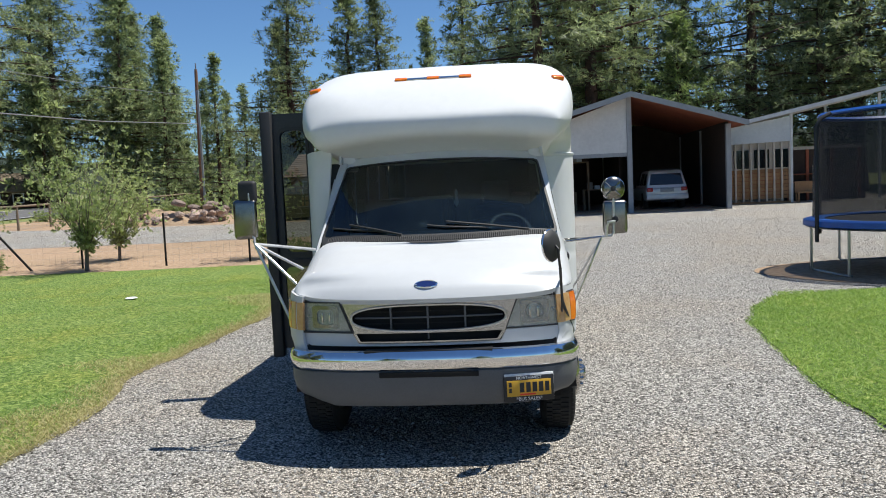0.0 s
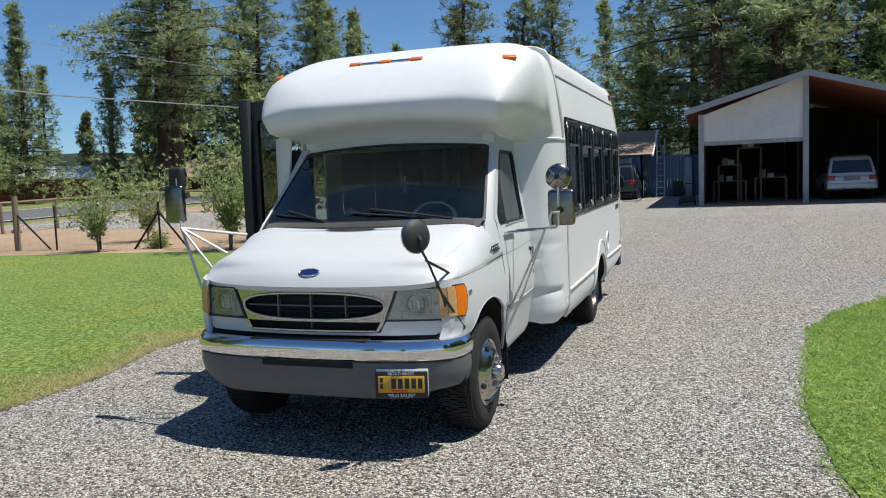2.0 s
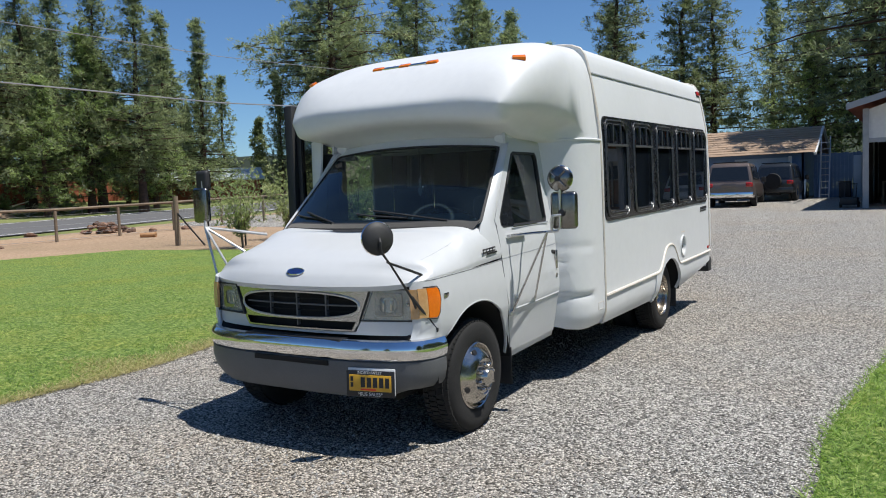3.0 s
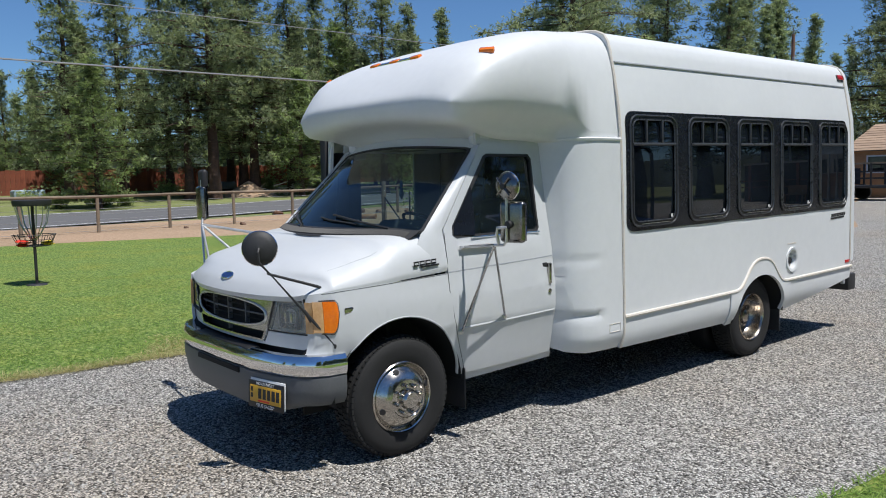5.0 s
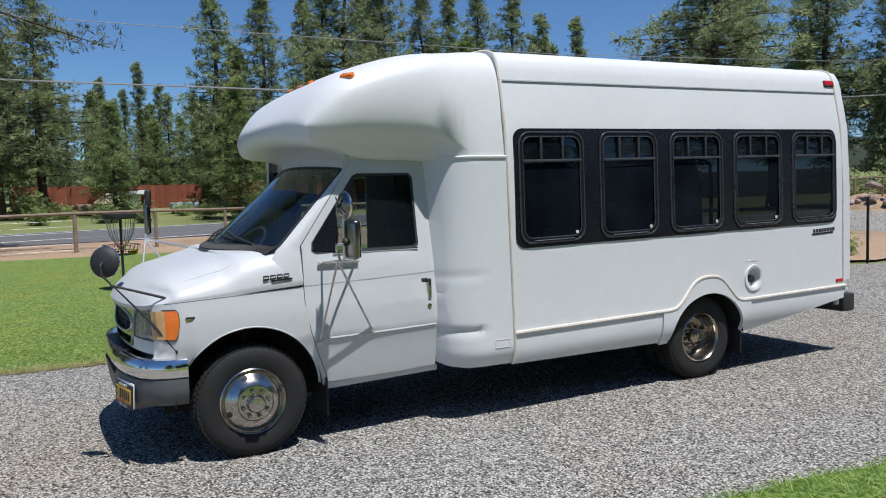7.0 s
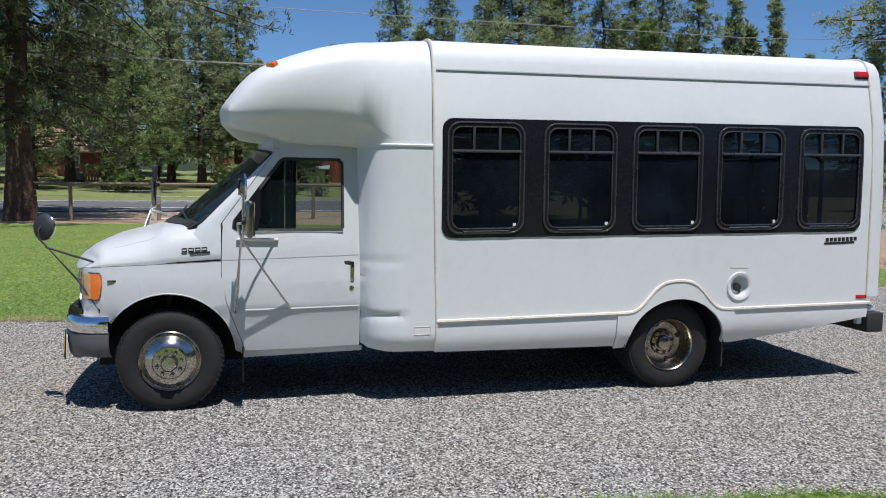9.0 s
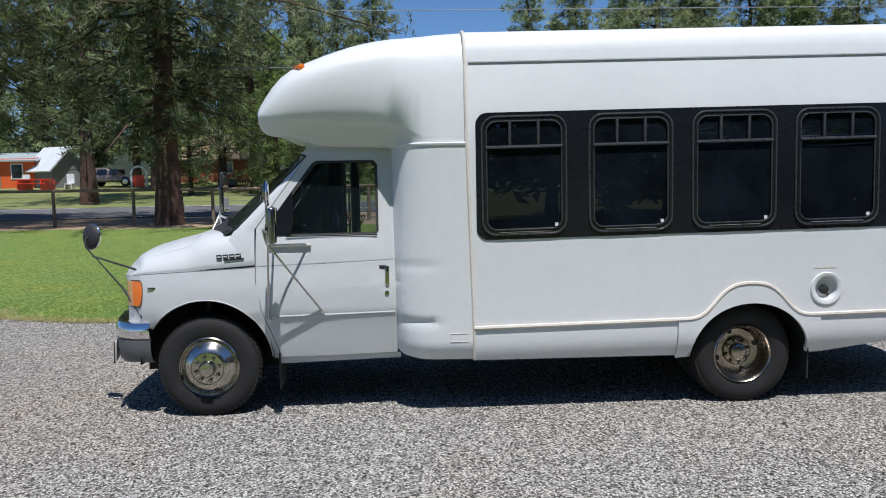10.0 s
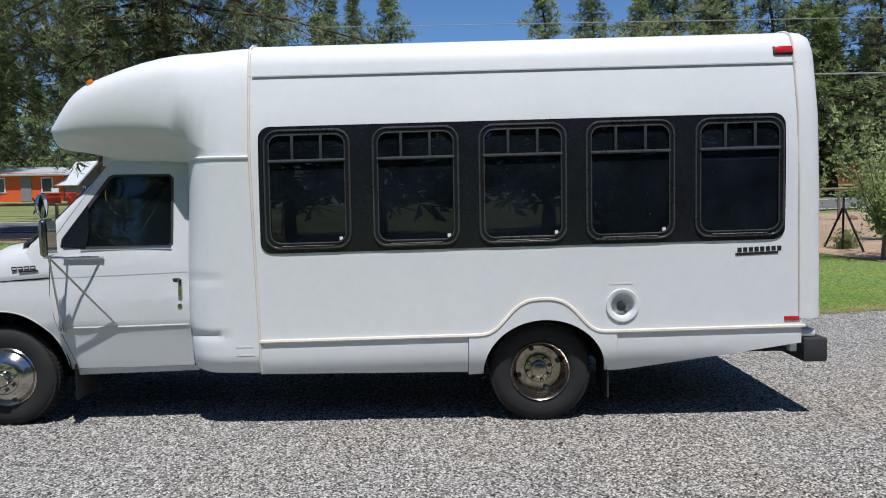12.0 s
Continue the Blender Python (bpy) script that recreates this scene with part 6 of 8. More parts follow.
# ---- lean-to beside the shed ----
lean = thing("lean_to", "lean-to with white sheet metal over a slatted lumber wall", "lean-to")
gy, Y1 = 0.38, 31.0
part("metal_fascia", sheet([(10.35, 3.10), (13.20, 3.17), (13.20, 4.29), (10.35, 3.83)], (), (), (), lambda x, z: (x, Y1, z), 0.03), "corr", lean, "white sheet metal with faint ribs")
bm = bmesh.new()
for k in range(6):
    box(bm, 10.36, 13.19, Y1 - 0.014, Y1, 3.20 + k * 0.11, 3.212 + k * 0.11)
part("metal_rib", bm, "corr", lean, smooth=False)
bm = bmesh.new()
bm.faces.new([bm.verts.new(p) for p in ((10.3, Y1 - 0.4, 3.92), (17.2, Y1 - 0.4, 5.30), (17.2, Y1 + 7, 5.30), (10.3, Y1 + 7, 3.92))])
thicken(bm, 0.06)
part("roof_sheet", bm, "corr", lean)
part("verge_trim", sheet([(10.25, 3.82), (17.2, 5.20), (17.2, 5.38), (10.25, 3.99)], (), (), (), lambda x, z: (x, Y1 - 0.43, z), 0.03), "paintwhite", lean, "white metal roof edge")
for k in range(4):
    part("purlin", boxed(10.4, 17.1, Y1 + 0.6 + k * 1.5, Y1 + 0.68 + k * 1.5, -0.05, 0.05), "palewood", lean).matrix_basis = pose(10.4, 0, 3.84, 0, -11.3) @ pose(-10.4, 0, 0)
for x in (10.45, 13.2, 17.0):
    for y in (Y1, Y1 + 6):
        part("lean_post", boxed(x - 0.05, x + 0.05, y - 0.05, y + 0.05, gy - 0.1, 3.85 + (x - 10.4) * 0.19), "paintwhite", lean)
part("sill_board", boxed(10.5, 13.2, Y1 - 0.02, Y1 + 0.06, gy, gy + 0.1), "lumber", lean)
for k in range(8):
    x = 10.75 + k * 0.34
    part("stud", boxed(x - 0.035, x + 0.035, Y1, Y1 + 0.09, gy, 3.15), "palewood", lean)
for k in range(8):
    part("wall_board", boxed(10.55, 13.2, Y1 + 0.14, Y1 + 0.18, gy + 0.22 + k * 0.17, gy + 0.37 + k * 0.17), "lumber", lean)
for x in (10.7, 11.6, 12.5):
    part("dark_window", boxed(x, x + 0.66, Y1 + 0.11, Y1 + 0.16, gy + 1.62, gy + 2.45), "carglass", lean, "dark window behind the studs")
part("upper_wall", boxed(10.55, 13.2, Y1 + 0.17, Y1 + 0.21, gy + 1.5, 3.3), "palewood", lean)
part("rear_wall", boxed(10.4, 17.0, Y1 + 6.0, Y1 + 6.1, gy - 0.1, 2.6), "redwood", lean)
# near-black colour puts the lean-to's inner shade on this board
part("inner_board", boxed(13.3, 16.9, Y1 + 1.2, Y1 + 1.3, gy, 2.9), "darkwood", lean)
part("inner_rail", boxed(13.3, 16.9, Y1 + 1.12, Y1 + 1.18, 2.78, 2.92), "palewood", lean)
for x in (13.45, 14.3, 15.4, 16.6):
    part("inner_stud", boxed(x - 0.06, x + 0.06, Y1 + 1.10, Y1 + 1.18, gy, 2.78), "redwood", lean)
for z in (1.25, 1.62):
    part("shelf_board", boxed(13.3, 16.9, Y1 + 0.85, Y1 + 1.18, z, z + 0.05), "redwood", lean)
bench = thing("wooden_bench", "small wooden bench by the lean-to's corner", "bench")
part("seat", boxed(13.35, 14.2, Y1 - 0.35, Y1 + 0.05, gy + 0.42, gy + 0.47), "lumber", bench)
part("backrest", boxed(13.35, 14.2, Y1 + 0.03, Y1 + 0.07, gy + 0.45, gy + 0.95), "lumber", bench)
for x in (13.4, 14.15):
    for y in (Y1 - 0.3, Y1):
        part("leg", boxed(x - 0.03, x + 0.03, y - 0.03, y + 0.03, gy - 0.03, gy + 0.43), "lumber", bench)

# ---- garage with a shingled roof, blue wall and ladder ----
gg = height(-3, 37)
gar = thing("garage", "blue garage with a brown shingle roof and a pale door", "garage")
YG = 36.8
part("front_wall", sheet([(-11.5, gg - 0.1), (-1.25, gg - 0.1), (-1.25, gg + 2.35), (-11.5, gg + 2.35)], [[(-4.45, gg - 0.05), (-1.95, gg - 0.05), (-1.95, gg + 2.05), (-4.45, gg + 2.05)]], (), (), lambda x, z: (x, YG, z), 0.15), "blue", gar)
gd = part("garage_door", boxed(-4.45, -1.95, YG + 0.05, YG + 0.10, gg - 0.05, gg + 2.05), "lightblue", gar, "pale panelled garage door")
for k in range(4):
    for j in range(4):
        part("door_panel", boxed(-4.40 + j * 0.62, -3.86 + j * 0.62, YG + 0.02, YG + 0.05, gg + 0.05 + k * 0.5, gg + 0.47 + k * 0.5, bevel=0.01), "lightblue", gd)
part("side_wall", sheet([(YG, gg - 0.1), (YG + 7, gg - 0.1), (YG + 7, gg + 2.35), (YG + 3.5, gg + 3.65), (YG, gg + 2.35)], (), (), (), lambda y, z: (-1.27, y, z), 0.1), "blue", gar)
part("gable_panel", sheet([(YG + 0.2, gg + 2.42), (YG + 6.8, gg + 2.42), (YG + 3.5, gg + 3.6)], (), (), (), lambda y, z: (-1.15, y, z), 0.03), "paintwhite", gar)
for k in range(11):
    t0, t1 = k / 11, (k + 1) / 11
    bm = bmesh.new()
    p = [(x, YG - 0.45 + 3.95 * t, gg + 2.22 + 1.42 * t + (0.02 if t == t0 else 0)) for x, t in ((-12, t0), (-0.75, t0), (-0.75, t1 + 0.01), (-12, t1 + 0.01))]
    bm.faces.new([bm.verts.new(q) for q in p])
    thicken(bm, 0.02)
    part("shingle_course", bm, "shingle", gar)
bm = bmesh.new()
bm.faces.new([bm.verts.new(q) for q in ((-12, YG + 3.5, gg + 3.64), (-0.75, YG + 3.5, gg + 3.64), (-0.75, YG + 7.4, gg + 2.22), (-12, YG + 7.4, gg + 2.22))])
thicken(bm, 0.05)
part("rear_roof", bm, "shingle", gar)
for y0, y1, z0, z1 in ((YG - 0.45, YG + 3.5, gg + 2.15, gg + 3.60), (YG + 7.4, YG + 3.5, gg + 2.15, gg + 3.60)):
    part("barge_board", tube(bmesh.new(), [(-0.74, y0, z0), (-0.74, y1, z1)], 0.08, 4), "paintwhite", gar)
part("door_frame", boxed(-1.95, -1.80, YG - 0.02, YG + 0.05, gg, gg + 2.1), "paintwhite", gar)
part("end_siding", boxed(-11.55, -9.2, YG - 0.20, YG - 0.16, gg - 0.1, gg + 2.2), "lumber", gar, "tan board siding at the garage's end")
wn_ = part("window", boxed(-10.9, -9.9, YG - 0.24, YG - 0.20, gg + 1.15, gg + 2.0), "paintwhite", gar)
part("pane", boxed(-10.82, -9.98, YG - 0.25, YG - 0.24, gg + 1.22, gg + 1.93), "carglass", wn_)
trl = thing("utility_trailer", "black steel utility trailer with railed sides before the garage", "trailer")
zt_ = height(-11, 34)
part("deck", boxed(-13.2, -8.6, 33.6, 35.2, zt_ + 0.55, zt_ + 0.68, bevel=0.02), "dark", trl)
for y in (33.62, 35.18):
    part("side_panel", boxed(-12.9, -10.6, y - 0.02, y + 0.02, zt_ + 0.70, zt_ + 1.45), "dark", trl)
    for z in (0.95, 1.25, 1.62):
        part("side_rail", boxed(-13.2, -8.6, y - 0.03, y + 0.03, zt_ + z, zt_ + z + 0.07), "dark" if z < 1.5 else "wood", trl)
    for k in range(6):
        part("stake", boxed(-13.2 + k * 0.91, -13.13 + k * 0.91, y - 0.035, y + 0.035, zt_ + 0.55, zt_ + 1.68), "dark", trl)
    for x in (-11.3, -10.5):
        wl = part("wheel", lathe(bmesh.new(), [(0.0, 0.03), (0.18, 0.03), (0.22, 0.04), (0.34, 0.03), (0.36, -0.02), (0.36, -0.14), (0.2, -0.16)], (x, y + (0.16 if y > 34 else -0.16), zt_ + 0.36), (0, 1 if y > 34 else -1, 0), 20), "rubber", trl)
part("tongue", tube(bmesh.new(), [(-8.6, 34.0, zt_ + 0.5), (-7.2, 34.4, zt_ + 0.48), (-8.6, 34.8, zt_ + 0.5)], 0.05, 6), "dark", trl)
part("jack", rod(bmesh.new(), (-7.3, 34.4, zt_), (-7.3, 34.4, zt_ + 0.9), 0.035, None, 8), "galv", trl)
wallb = thing("board_fence", "blue-grey board fence between the garage and the shed", "fence", kind="structure")
for k in range(16):
    x = -0.95 + k * 0.17
    part("board", boxed(x, x + 0.16, 38.0, 38.04, gg - 0.1, gg + 2.15 + 0.02 * (k % 3)), "blue", wallb)
lad = thing("ladder", "aluminium ladder leaning on the blue fence", "ladder")
for dx in (-0.2, 0.2):
    part("ladder_rail", rod(bmesh.new(), (-0.40 + dx, 36.9, gg), (-0.40 + dx, 37.85, gg + 3.0), 0.035, None, 6), "galv", lad)
for k in range(9):
    t = (k + 0.6) / 9.6
    part("rung", rod(bmesh.new(), (-0.60, 36.9 + 0.95 * t, gg + 3.0 * t), (-0.20, 36.9 + 0.95 * t, gg + 3.0 * t), 0.018, None, 6), "galv", lad)
chest = thing("leaning_panel", "pale blue metal panel leaning on the fence", "panel")
part("panel_sheet", boxed(0.80, 1.15, 37.6, 37.7, gg - 0.05, gg + 2.0, bevel=0.01), "lightblue", chest)
bin_ = thing("rubbish_bin", "dark plastic bin beside the fence", "bin")
part("bin_body", boxed(0.2, 0.7, 37.2, 37.6, gg - 0.03, gg + 0.75, bevel=0.04), "dark", bin_)
part("lid", boxed(0.18, 0.72, 37.18, 37.62, gg + 0.75, gg + 0.80, bevel=0.02), "dark", bin_)
mow = thing("garden_machine", "dark garden machine by the shed's corner post", "machine")
part("machine_deck", boxed(0.9, 1.5, 28.6, 29.4, g + 0.12, g + 0.40, bevel=0.05), "dark", mow)
part("machine_handle", tube(bmesh.new(), [(1.0, 29.3, g + 0.4), (1.0, 29.9, g + 0.9), (1.4, 29.9, g + 0.9), (1.4, 29.3, g + 0.4)], 0.02, 6), "dark", mow)
for x in (0.9, 1.5):
    for y in (28.75, 29.25):
        part("wheel", lathe(bmesh.new(), [(0.0, 0.03), (0.11, 0.03), (0.13, 0.0), (0.11, -0.03)], (x, y, g + 0.12), (1, 0, 0), 14), "rubber", mow)

# ---- trampoline ----
TX, TY, TRAD = 7.55, 8.15, 1.95
tr = thing("trampoline", "round trampoline with a blue pad and a black safety net", "trampoline", (TX, TY, 0))
part("blue_pad", lathe(bmesh.new(), [(TRAD - 0.32, 0.90), (TRAD - 0.05, 0.915), (TRAD + 0.03, 0.89), (TRAD + 0.035, 0.80), (TRAD - 0.02, 0.80), (TRAD - 0.32, 0.88)], (0, 0, 0), (0, 0, 1), 48), "bluepad", tr, "blue padded rim")
part("jumping_mat", lathe(bmesh.new(), [(0.0, 0.88), (TRAD - 0.31, 0.885), (TRAD - 0.31, 0.875), (0.0, 0.87)], (0, 0, 0), (0, 0, 1), 48), "dark", tr)
part("frame_ring", lathe(bmesh.new(), [(TRAD - 0.03, 0.80), (TRAD + 0.01, 0.78), (TRAD - 0.03, 0.76), (TRAD - 0.07, 0.78), (TRAD - 0.03, 0.80)], (0, 0, 0), (0, 0, 1), 48), "galv", tr)
for k in range(4):
    a = radians(172 + 90 * k)
    b = a + radians(34)
    p = [(TRAD * 0.97 * math.cos(t), TRAD * 0.97 * math.sin(t)) for t in (a, b)]
    part("leg", tube(bmesh.new(), [(*p[0], 0.80), (*p[0], 0.06), (p[0][0] * 0.97, p[0][1] * 0.97, 0.02), (p[1][0] * 0.97, p[1][1] * 0.97, 0.02), (*p[1], 0.06), (*p[1], 0.80)], 0.024, 8), "galv", tr)
for k in range(6):
    a = radians(188 + 60 * k)
    x, y = (TRAD + 0.05) * math.cos(a), (TRAD + 0.05) * math.sin(a)
    part("net_pole", tube(bmesh.new(), [(x, y, 0.55), (x, y, 2.45), (x * 0.96, y * 0.96, 2.58), (x * 0.88, y * 0.88, 2.66)], 0.035, 8), "dark", tr, "foam-sleeved black pole")
part("safety_net", lathe(bmesh.new(), [(TRAD - 0.12, 0.92), (TRAD - 0.13, 1.8), (TRAD - 0.22, 2.64)], (0, 0, 0), (0, 0, 1), 48), "net", tr, "black safety netting")
part("net_rim", lathe(bmesh.new(), [(TRAD - 0.24, 2.62), (TRAD - 0.20, 2.66), (TRAD - 0.24, 2.70), (TRAD - 0.28, 2.66), (TRAD - 0.24, 2.62)], (0, 0, 0), (0, 0, 1), 48), "bluepad", tr, "blue top rail sleeve")
disc_pts = [(TX + 2.75 * math.cos(t) * (1 + 0.06 * math.sin(3 * t)), TY + 1.95 * math.sin(t)) for t in np.linspace(0, 2 * math.pi, 40, endpoint=False)]
flat("bare_ground", disc_pts, 0.010, "dirt", "bare brown earth under the trampoline", "dirt", 1.5)

# ---- disc golf basket ----
bk = thing("disc_golf_basket", "disc golf basket with chains, red and yellow discs inside", "disc golf basket", (-10.4, 0.42, 0.01))
part("pole", rod(bmesh.new(), (0, 0, 0), (0, 0, 1.46), 0.026, None, 10), "dark", bk)
part("foot_plate", lathe(bmesh.new(), [(0.0, 0.03), (0.16, 0.02), (0.18, 0.0)], (0, 0, 0), (0, 0, 1), 20), "dark", bk)
part("top_band", lathe(bmesh.new(), [(0.30, 1.40), (0.315, 1.44), (0.315, 1.50), (0.28, 1.51), (0.0, 1.51), (0.0, 1.49), (0.28, 1.49), (0.30, 1.40)], (0, 0, 0), (0, 0, 1), 28), "dark", bk)
for k in range(14):
    a = 2 * math.pi * k / 14
    c, s = math.cos(a), math.sin(a)
    part("chain", tube(bmesh.new(), [(0.28 * c, 0.28 * s, 1.42), (0.22 * c, 0.22 * s, 1.10), (0.10 * c, 0.10 * s, 0.88), (0.03 * c, 0.03 * s, 0.80)], 0.007, 5), "galv", bk)
for k in range(20):
    a = 2 * math.pi * k / 20
    c, s = math.cos(a), math.sin(a)
    part("basket_wire", tube(bmesh.new(), [(0.03 * c, 0.03 * s, 0.70), (0.26 * c, 0.26 * s, 0.70), (0.35 * c, 0.35 * s, 0.90)], 0.005, 5), "dark", bk)
for r, z in ((0.34, 0.89), (0.30, 0.78), (0.26, 0.70)):
    part("basket_hoop", lathe(bmesh.new(), [(r - 0.006, z), (r, z + 0.006), (r + 0.006, z), (r, z - 0.006), (r - 0.006, z)], (0, 0, 0), (0, 0, 1), 28), "dark", bk)
DISC = [(0.0, 0.025), (0.085, 0.022), (0.105, 0.008), (0.10, 0.0), (0.0, 0.012)]
for x, y, z, tilt, mt, lb in ((0.05, -0.20, 0.725, 6, "redplastic", "red"), (0.10, -0.17, 0.757, -8, "redplastic", "red"), (0.06, -0.21, 0.79, 12, "redplastic", "red"), (0.05, 0.21, 0.73, 5, "yellow", "yellow"), (0.08, 0.19, 0.765, -10, "yellow", "yellow")):
    d = thing("flying_disc", lb + " plastic flying disc lying in the basket", "flying disc", group="discs in the basket")
    d.matrix_basis = pose(-10.4 + x, 0.42 + y, z, 0, tilt, 20)
    part("disc_shell", lathe(bmesh.new(), DISC, (0, 0, 0), (0, 0, 1), 24), mt, d)
d = thing("flying_disc", "white plastic flying disc lying on the lawn", "flying disc", (-6.2, 7.6, 0.03))
part("disc_shell", lathe(bmesh.new(), DISC, (0, 0, 0), (0, 0, 1), 24), "whiteink", d)

# ---- rock pile and loose rocks ----
def rock(x, y, z, r, seed, mt="rock", label="pale tan field boulder in a heap"):
    rr = random.Random(seed)
    bm = bmesh.new()
    bmesh.ops.create_icosphere(bm, subdivisions=2, radius=1.0)
    o = Vector((rr.uniform(-9, 9), rr.uniform(-9, 9), rr.uniform(-9, 9)))
    sc = Vector((rr.uniform(0.8, 1.4), rr.uniform(0.7, 1.1), rr.uniform(0.5, 0.8))) * r
    for v in bm.verts:
        v.co = v.co * (1 + 0.45 * noise.noise(v.co * 1.1 + o))
        v.co = Vector((v.co.x * sc.x, v.co.y * sc.y, v.co.z * sc.z))
    th = part("rock", bm, mt, None, "", False)
    th.matrix_basis = pose(x, y, z, rr.uniform(-15, 15), rr.uniform(-15, 15), rr.uniform(0, 360))
    return tagged(th, label, "rock", "boulder heap")


for k in range(74):
    t = rng.random()
    x = -20.4 + 4.9 * t + rng.uniform(-0.25, 0.25)
    y = 36 + rng.uniform(-0.9, 0.9)
    lay = rng.random() ** 1.5 * (1.15 if t > 0.5 else 0.55) * (1 - abs(y - 36) / 1.6)
    rock(x, y, height(x, y) + 0.12 + lay, rng.uniform(0.14, 0.30) if t < 0.5 else rng.uniform(0.2, 0.42), k)
for k in range(30):
    u = rng.gauss(0, 1)
    x, y = -31.0 + 0.8 * u, 19.6 + 0.45 * u + rng.uniform(-0.5, 0.5)
    rock(x, y, height(x, y) + 0.06 + 0.42 * rng.random() * math.exp(-u * u), rng.uniform(0.12, 0.25), 90 + k, "brownrock", "dark brown stone in a small pile by the road")
for k, (x, y, r) in enumerate(((-33.6, 17.4, 0.3), (-28.6, 20.6, 0.2), (-27.6, 21.8, 0.2), (-58.4, 4.6, 1.25), (-26.5, 12.0, 0.12), (-26.3, 9.4, 0.10))):
    rock(x, y, height(x, y) + r * 0.25, r, 130 + k, "rock" if r > 1 else "brownrock", "tan boulder in the grass beyond the road" if r > 1 else "brown stone on the bare dirt")
heap = bmesh.new()
lathe(heap, [(0.0, 0.95), (0.5, 0.8), (1.1, 0.5), (1.8, 0.2), (2.4, -0.05), (2.6, -0.2)], (0, 0, 0), (0, 0, 1), 22)
for v in heap.verts:
    v.co = Vector((v.co.x * 1.15, v.co.y * 0.6, v.co.z * 0.8 + 0.12 * noise.noise(v.co * 1.4)))
hp = part("earth_mound", heap, "dirt")
hp.matrix_basis = pose(-18.4, 36.2, height(-18.4, 36.2))
tagged(hp, "low heap of brown earth under the boulders", "dirt heap")
pipe = part("clay_pipe", lathe(bmesh.new(), [(0.10, -0.6), (0.16, -0.6), (0.16, 0.5), (0.20, 0.5), (0.20, 0.6), (0.12, 0.6), (0.10, -0.6)], (0, 0, 0), (1, 0, 0), 16), "lumber")
pipe.matrix_basis = pose(-24.8, 17.4, height(-24.8, 17.4) + 0.11, 0, 0, 35)
pipe.scale = (0.55, 0.6, 0.6)
tagged(pipe, "pale length of pipe lying on the bare dirt", "pipe")
bp = thing("brush_pile", "heap of pale cut branches beyond the road", "brush pile", (-48.5, 27.5, height(-48.5, 27.5) - 0.05))
for k in range(60):
    a, u = rng.uniform(0, 6.28), rng.random()
    c = Vector((rng.gauss(0, 0.7), rng.gauss(0, 1.4), 0.1 + 0.9 * u * rng.random()))
    d = Vector((math.cos(a), math.sin(a), rng.uniform(-0.3, 0.5))).normalized() * rng.uniform(0.3, 0.9)
    part("branch", rod(bmesh.new(), c - d, c + d, rng.uniform(0.025, 0.07), 0.014, 5), "palewood", bp, smooth=False)

# ---- houses beyond the road ----
def house(name, label, at, turn, w, d, h, rise, wall, roof, windows=(), door=None, cat="house"):
    """A gabled house; its long front faces +x before the turn."""
    t = thing(name, label, cat, at, turn)
    part("wall", boxed(-d, 0, -w / 2, w / 2, -0.6, h), wall, t)
    for s in (-1, 1):
        part("gable", sheet([(-d, h), (0, h), (-d / 2, h + rise)], (), (), (), lambda y, z, s=s: (y, s * (w / 2 - 0.03), z), 0.05), wall, t)
    for s in (0, 1):
        bm = bmesh.new()
        x0, x1 = (0.5, -d / 2) if s == 0 else (-d - 0.5, -d / 2)
        bm.faces.new([bm.verts.new(p) for p in ((x0, -w / 2 - 0.4, h - 0.15), (x0, w / 2 + 0.4, h - 0.15), (x1, w / 2 + 0.4, h + rise + 0.05), (x1, -w / 2 - 0.4, h + rise + 0.05))])
        thicken(bm, 0.12)
        part("roof", bm, roof, t)
    for y, z, ww, hh in windows:
        wd = part("window", boxed(-0.02, 0.05, y - ww / 2 - 0.1, y + ww / 2 + 0.1, z - 0.1, z + hh + 0.1), "paintwhite", t)
        part("pane", boxed(0.04, 0.07, y - ww / 2, y + ww / 2, z, z + hh), "carglass", wd)
    if door:
        part("door", boxed(-0.02, 0.06, door - 0.45, door + 0.45, 0, 2.05), "greywall", t)
    return t


house("house", "orange-red house with white window frames", (-60, -32.0, 1.35), 0, 7.2, 6, 2.4, 0.4, "orangewall", "tealroof", ((2.2, 0.8, 0.8, 1.1), (-1.9, 0.8, 0.9, 1.1)), 0.4)
house("outbuilding", "grey outbuilding with a ribbed metal roof", (-59.6, -27.7, 1.3), -33, 2.8, 2.9, 1.5, 1.75, "greywall", "corr", (), None, "shed")
house("barn", "red-brown wooden barn behind the trees", (-64, -14.5, 1.4), 0, 7, 6, 2.3, 2.0, "redwood", "shingle", ((1.0, 0.9, 0.9, 0.9),), None, "barn")
house("cabin", "brown log cabin among the pines", (-48.0, 66.0, 1.5), -50, 7, 5, 2.0, 1.6, "darkwood", "wood", ((0.8, 0.8, 0.8, 0.8), (-1.2, 0.8, 0.8, 0.8)), None, "cabin")
house("low_building", "low building with a pale blue-white roof", (-52, 45.5, 1.8), -40, 9, 5, 1.7, 0.8, "redwood", "tealroof", (), None, "building")
house("hut", "small white hut with a shallow roof", (-60, 6.2, 1.4), -10, 1.7, 1.6, 1.2, 0.4, "paintwhite", "tealroof", (), None, "hut")
car("parked_car", "old brown estate car on the grass by the house", (-59.5, -24.0, height(-59.5, -22)), 0, 4.2, 1.8, 1.55, "tan")
pal = thing("pallet_stack", "stack of pale wooden pallets standing on edge", "pallets")
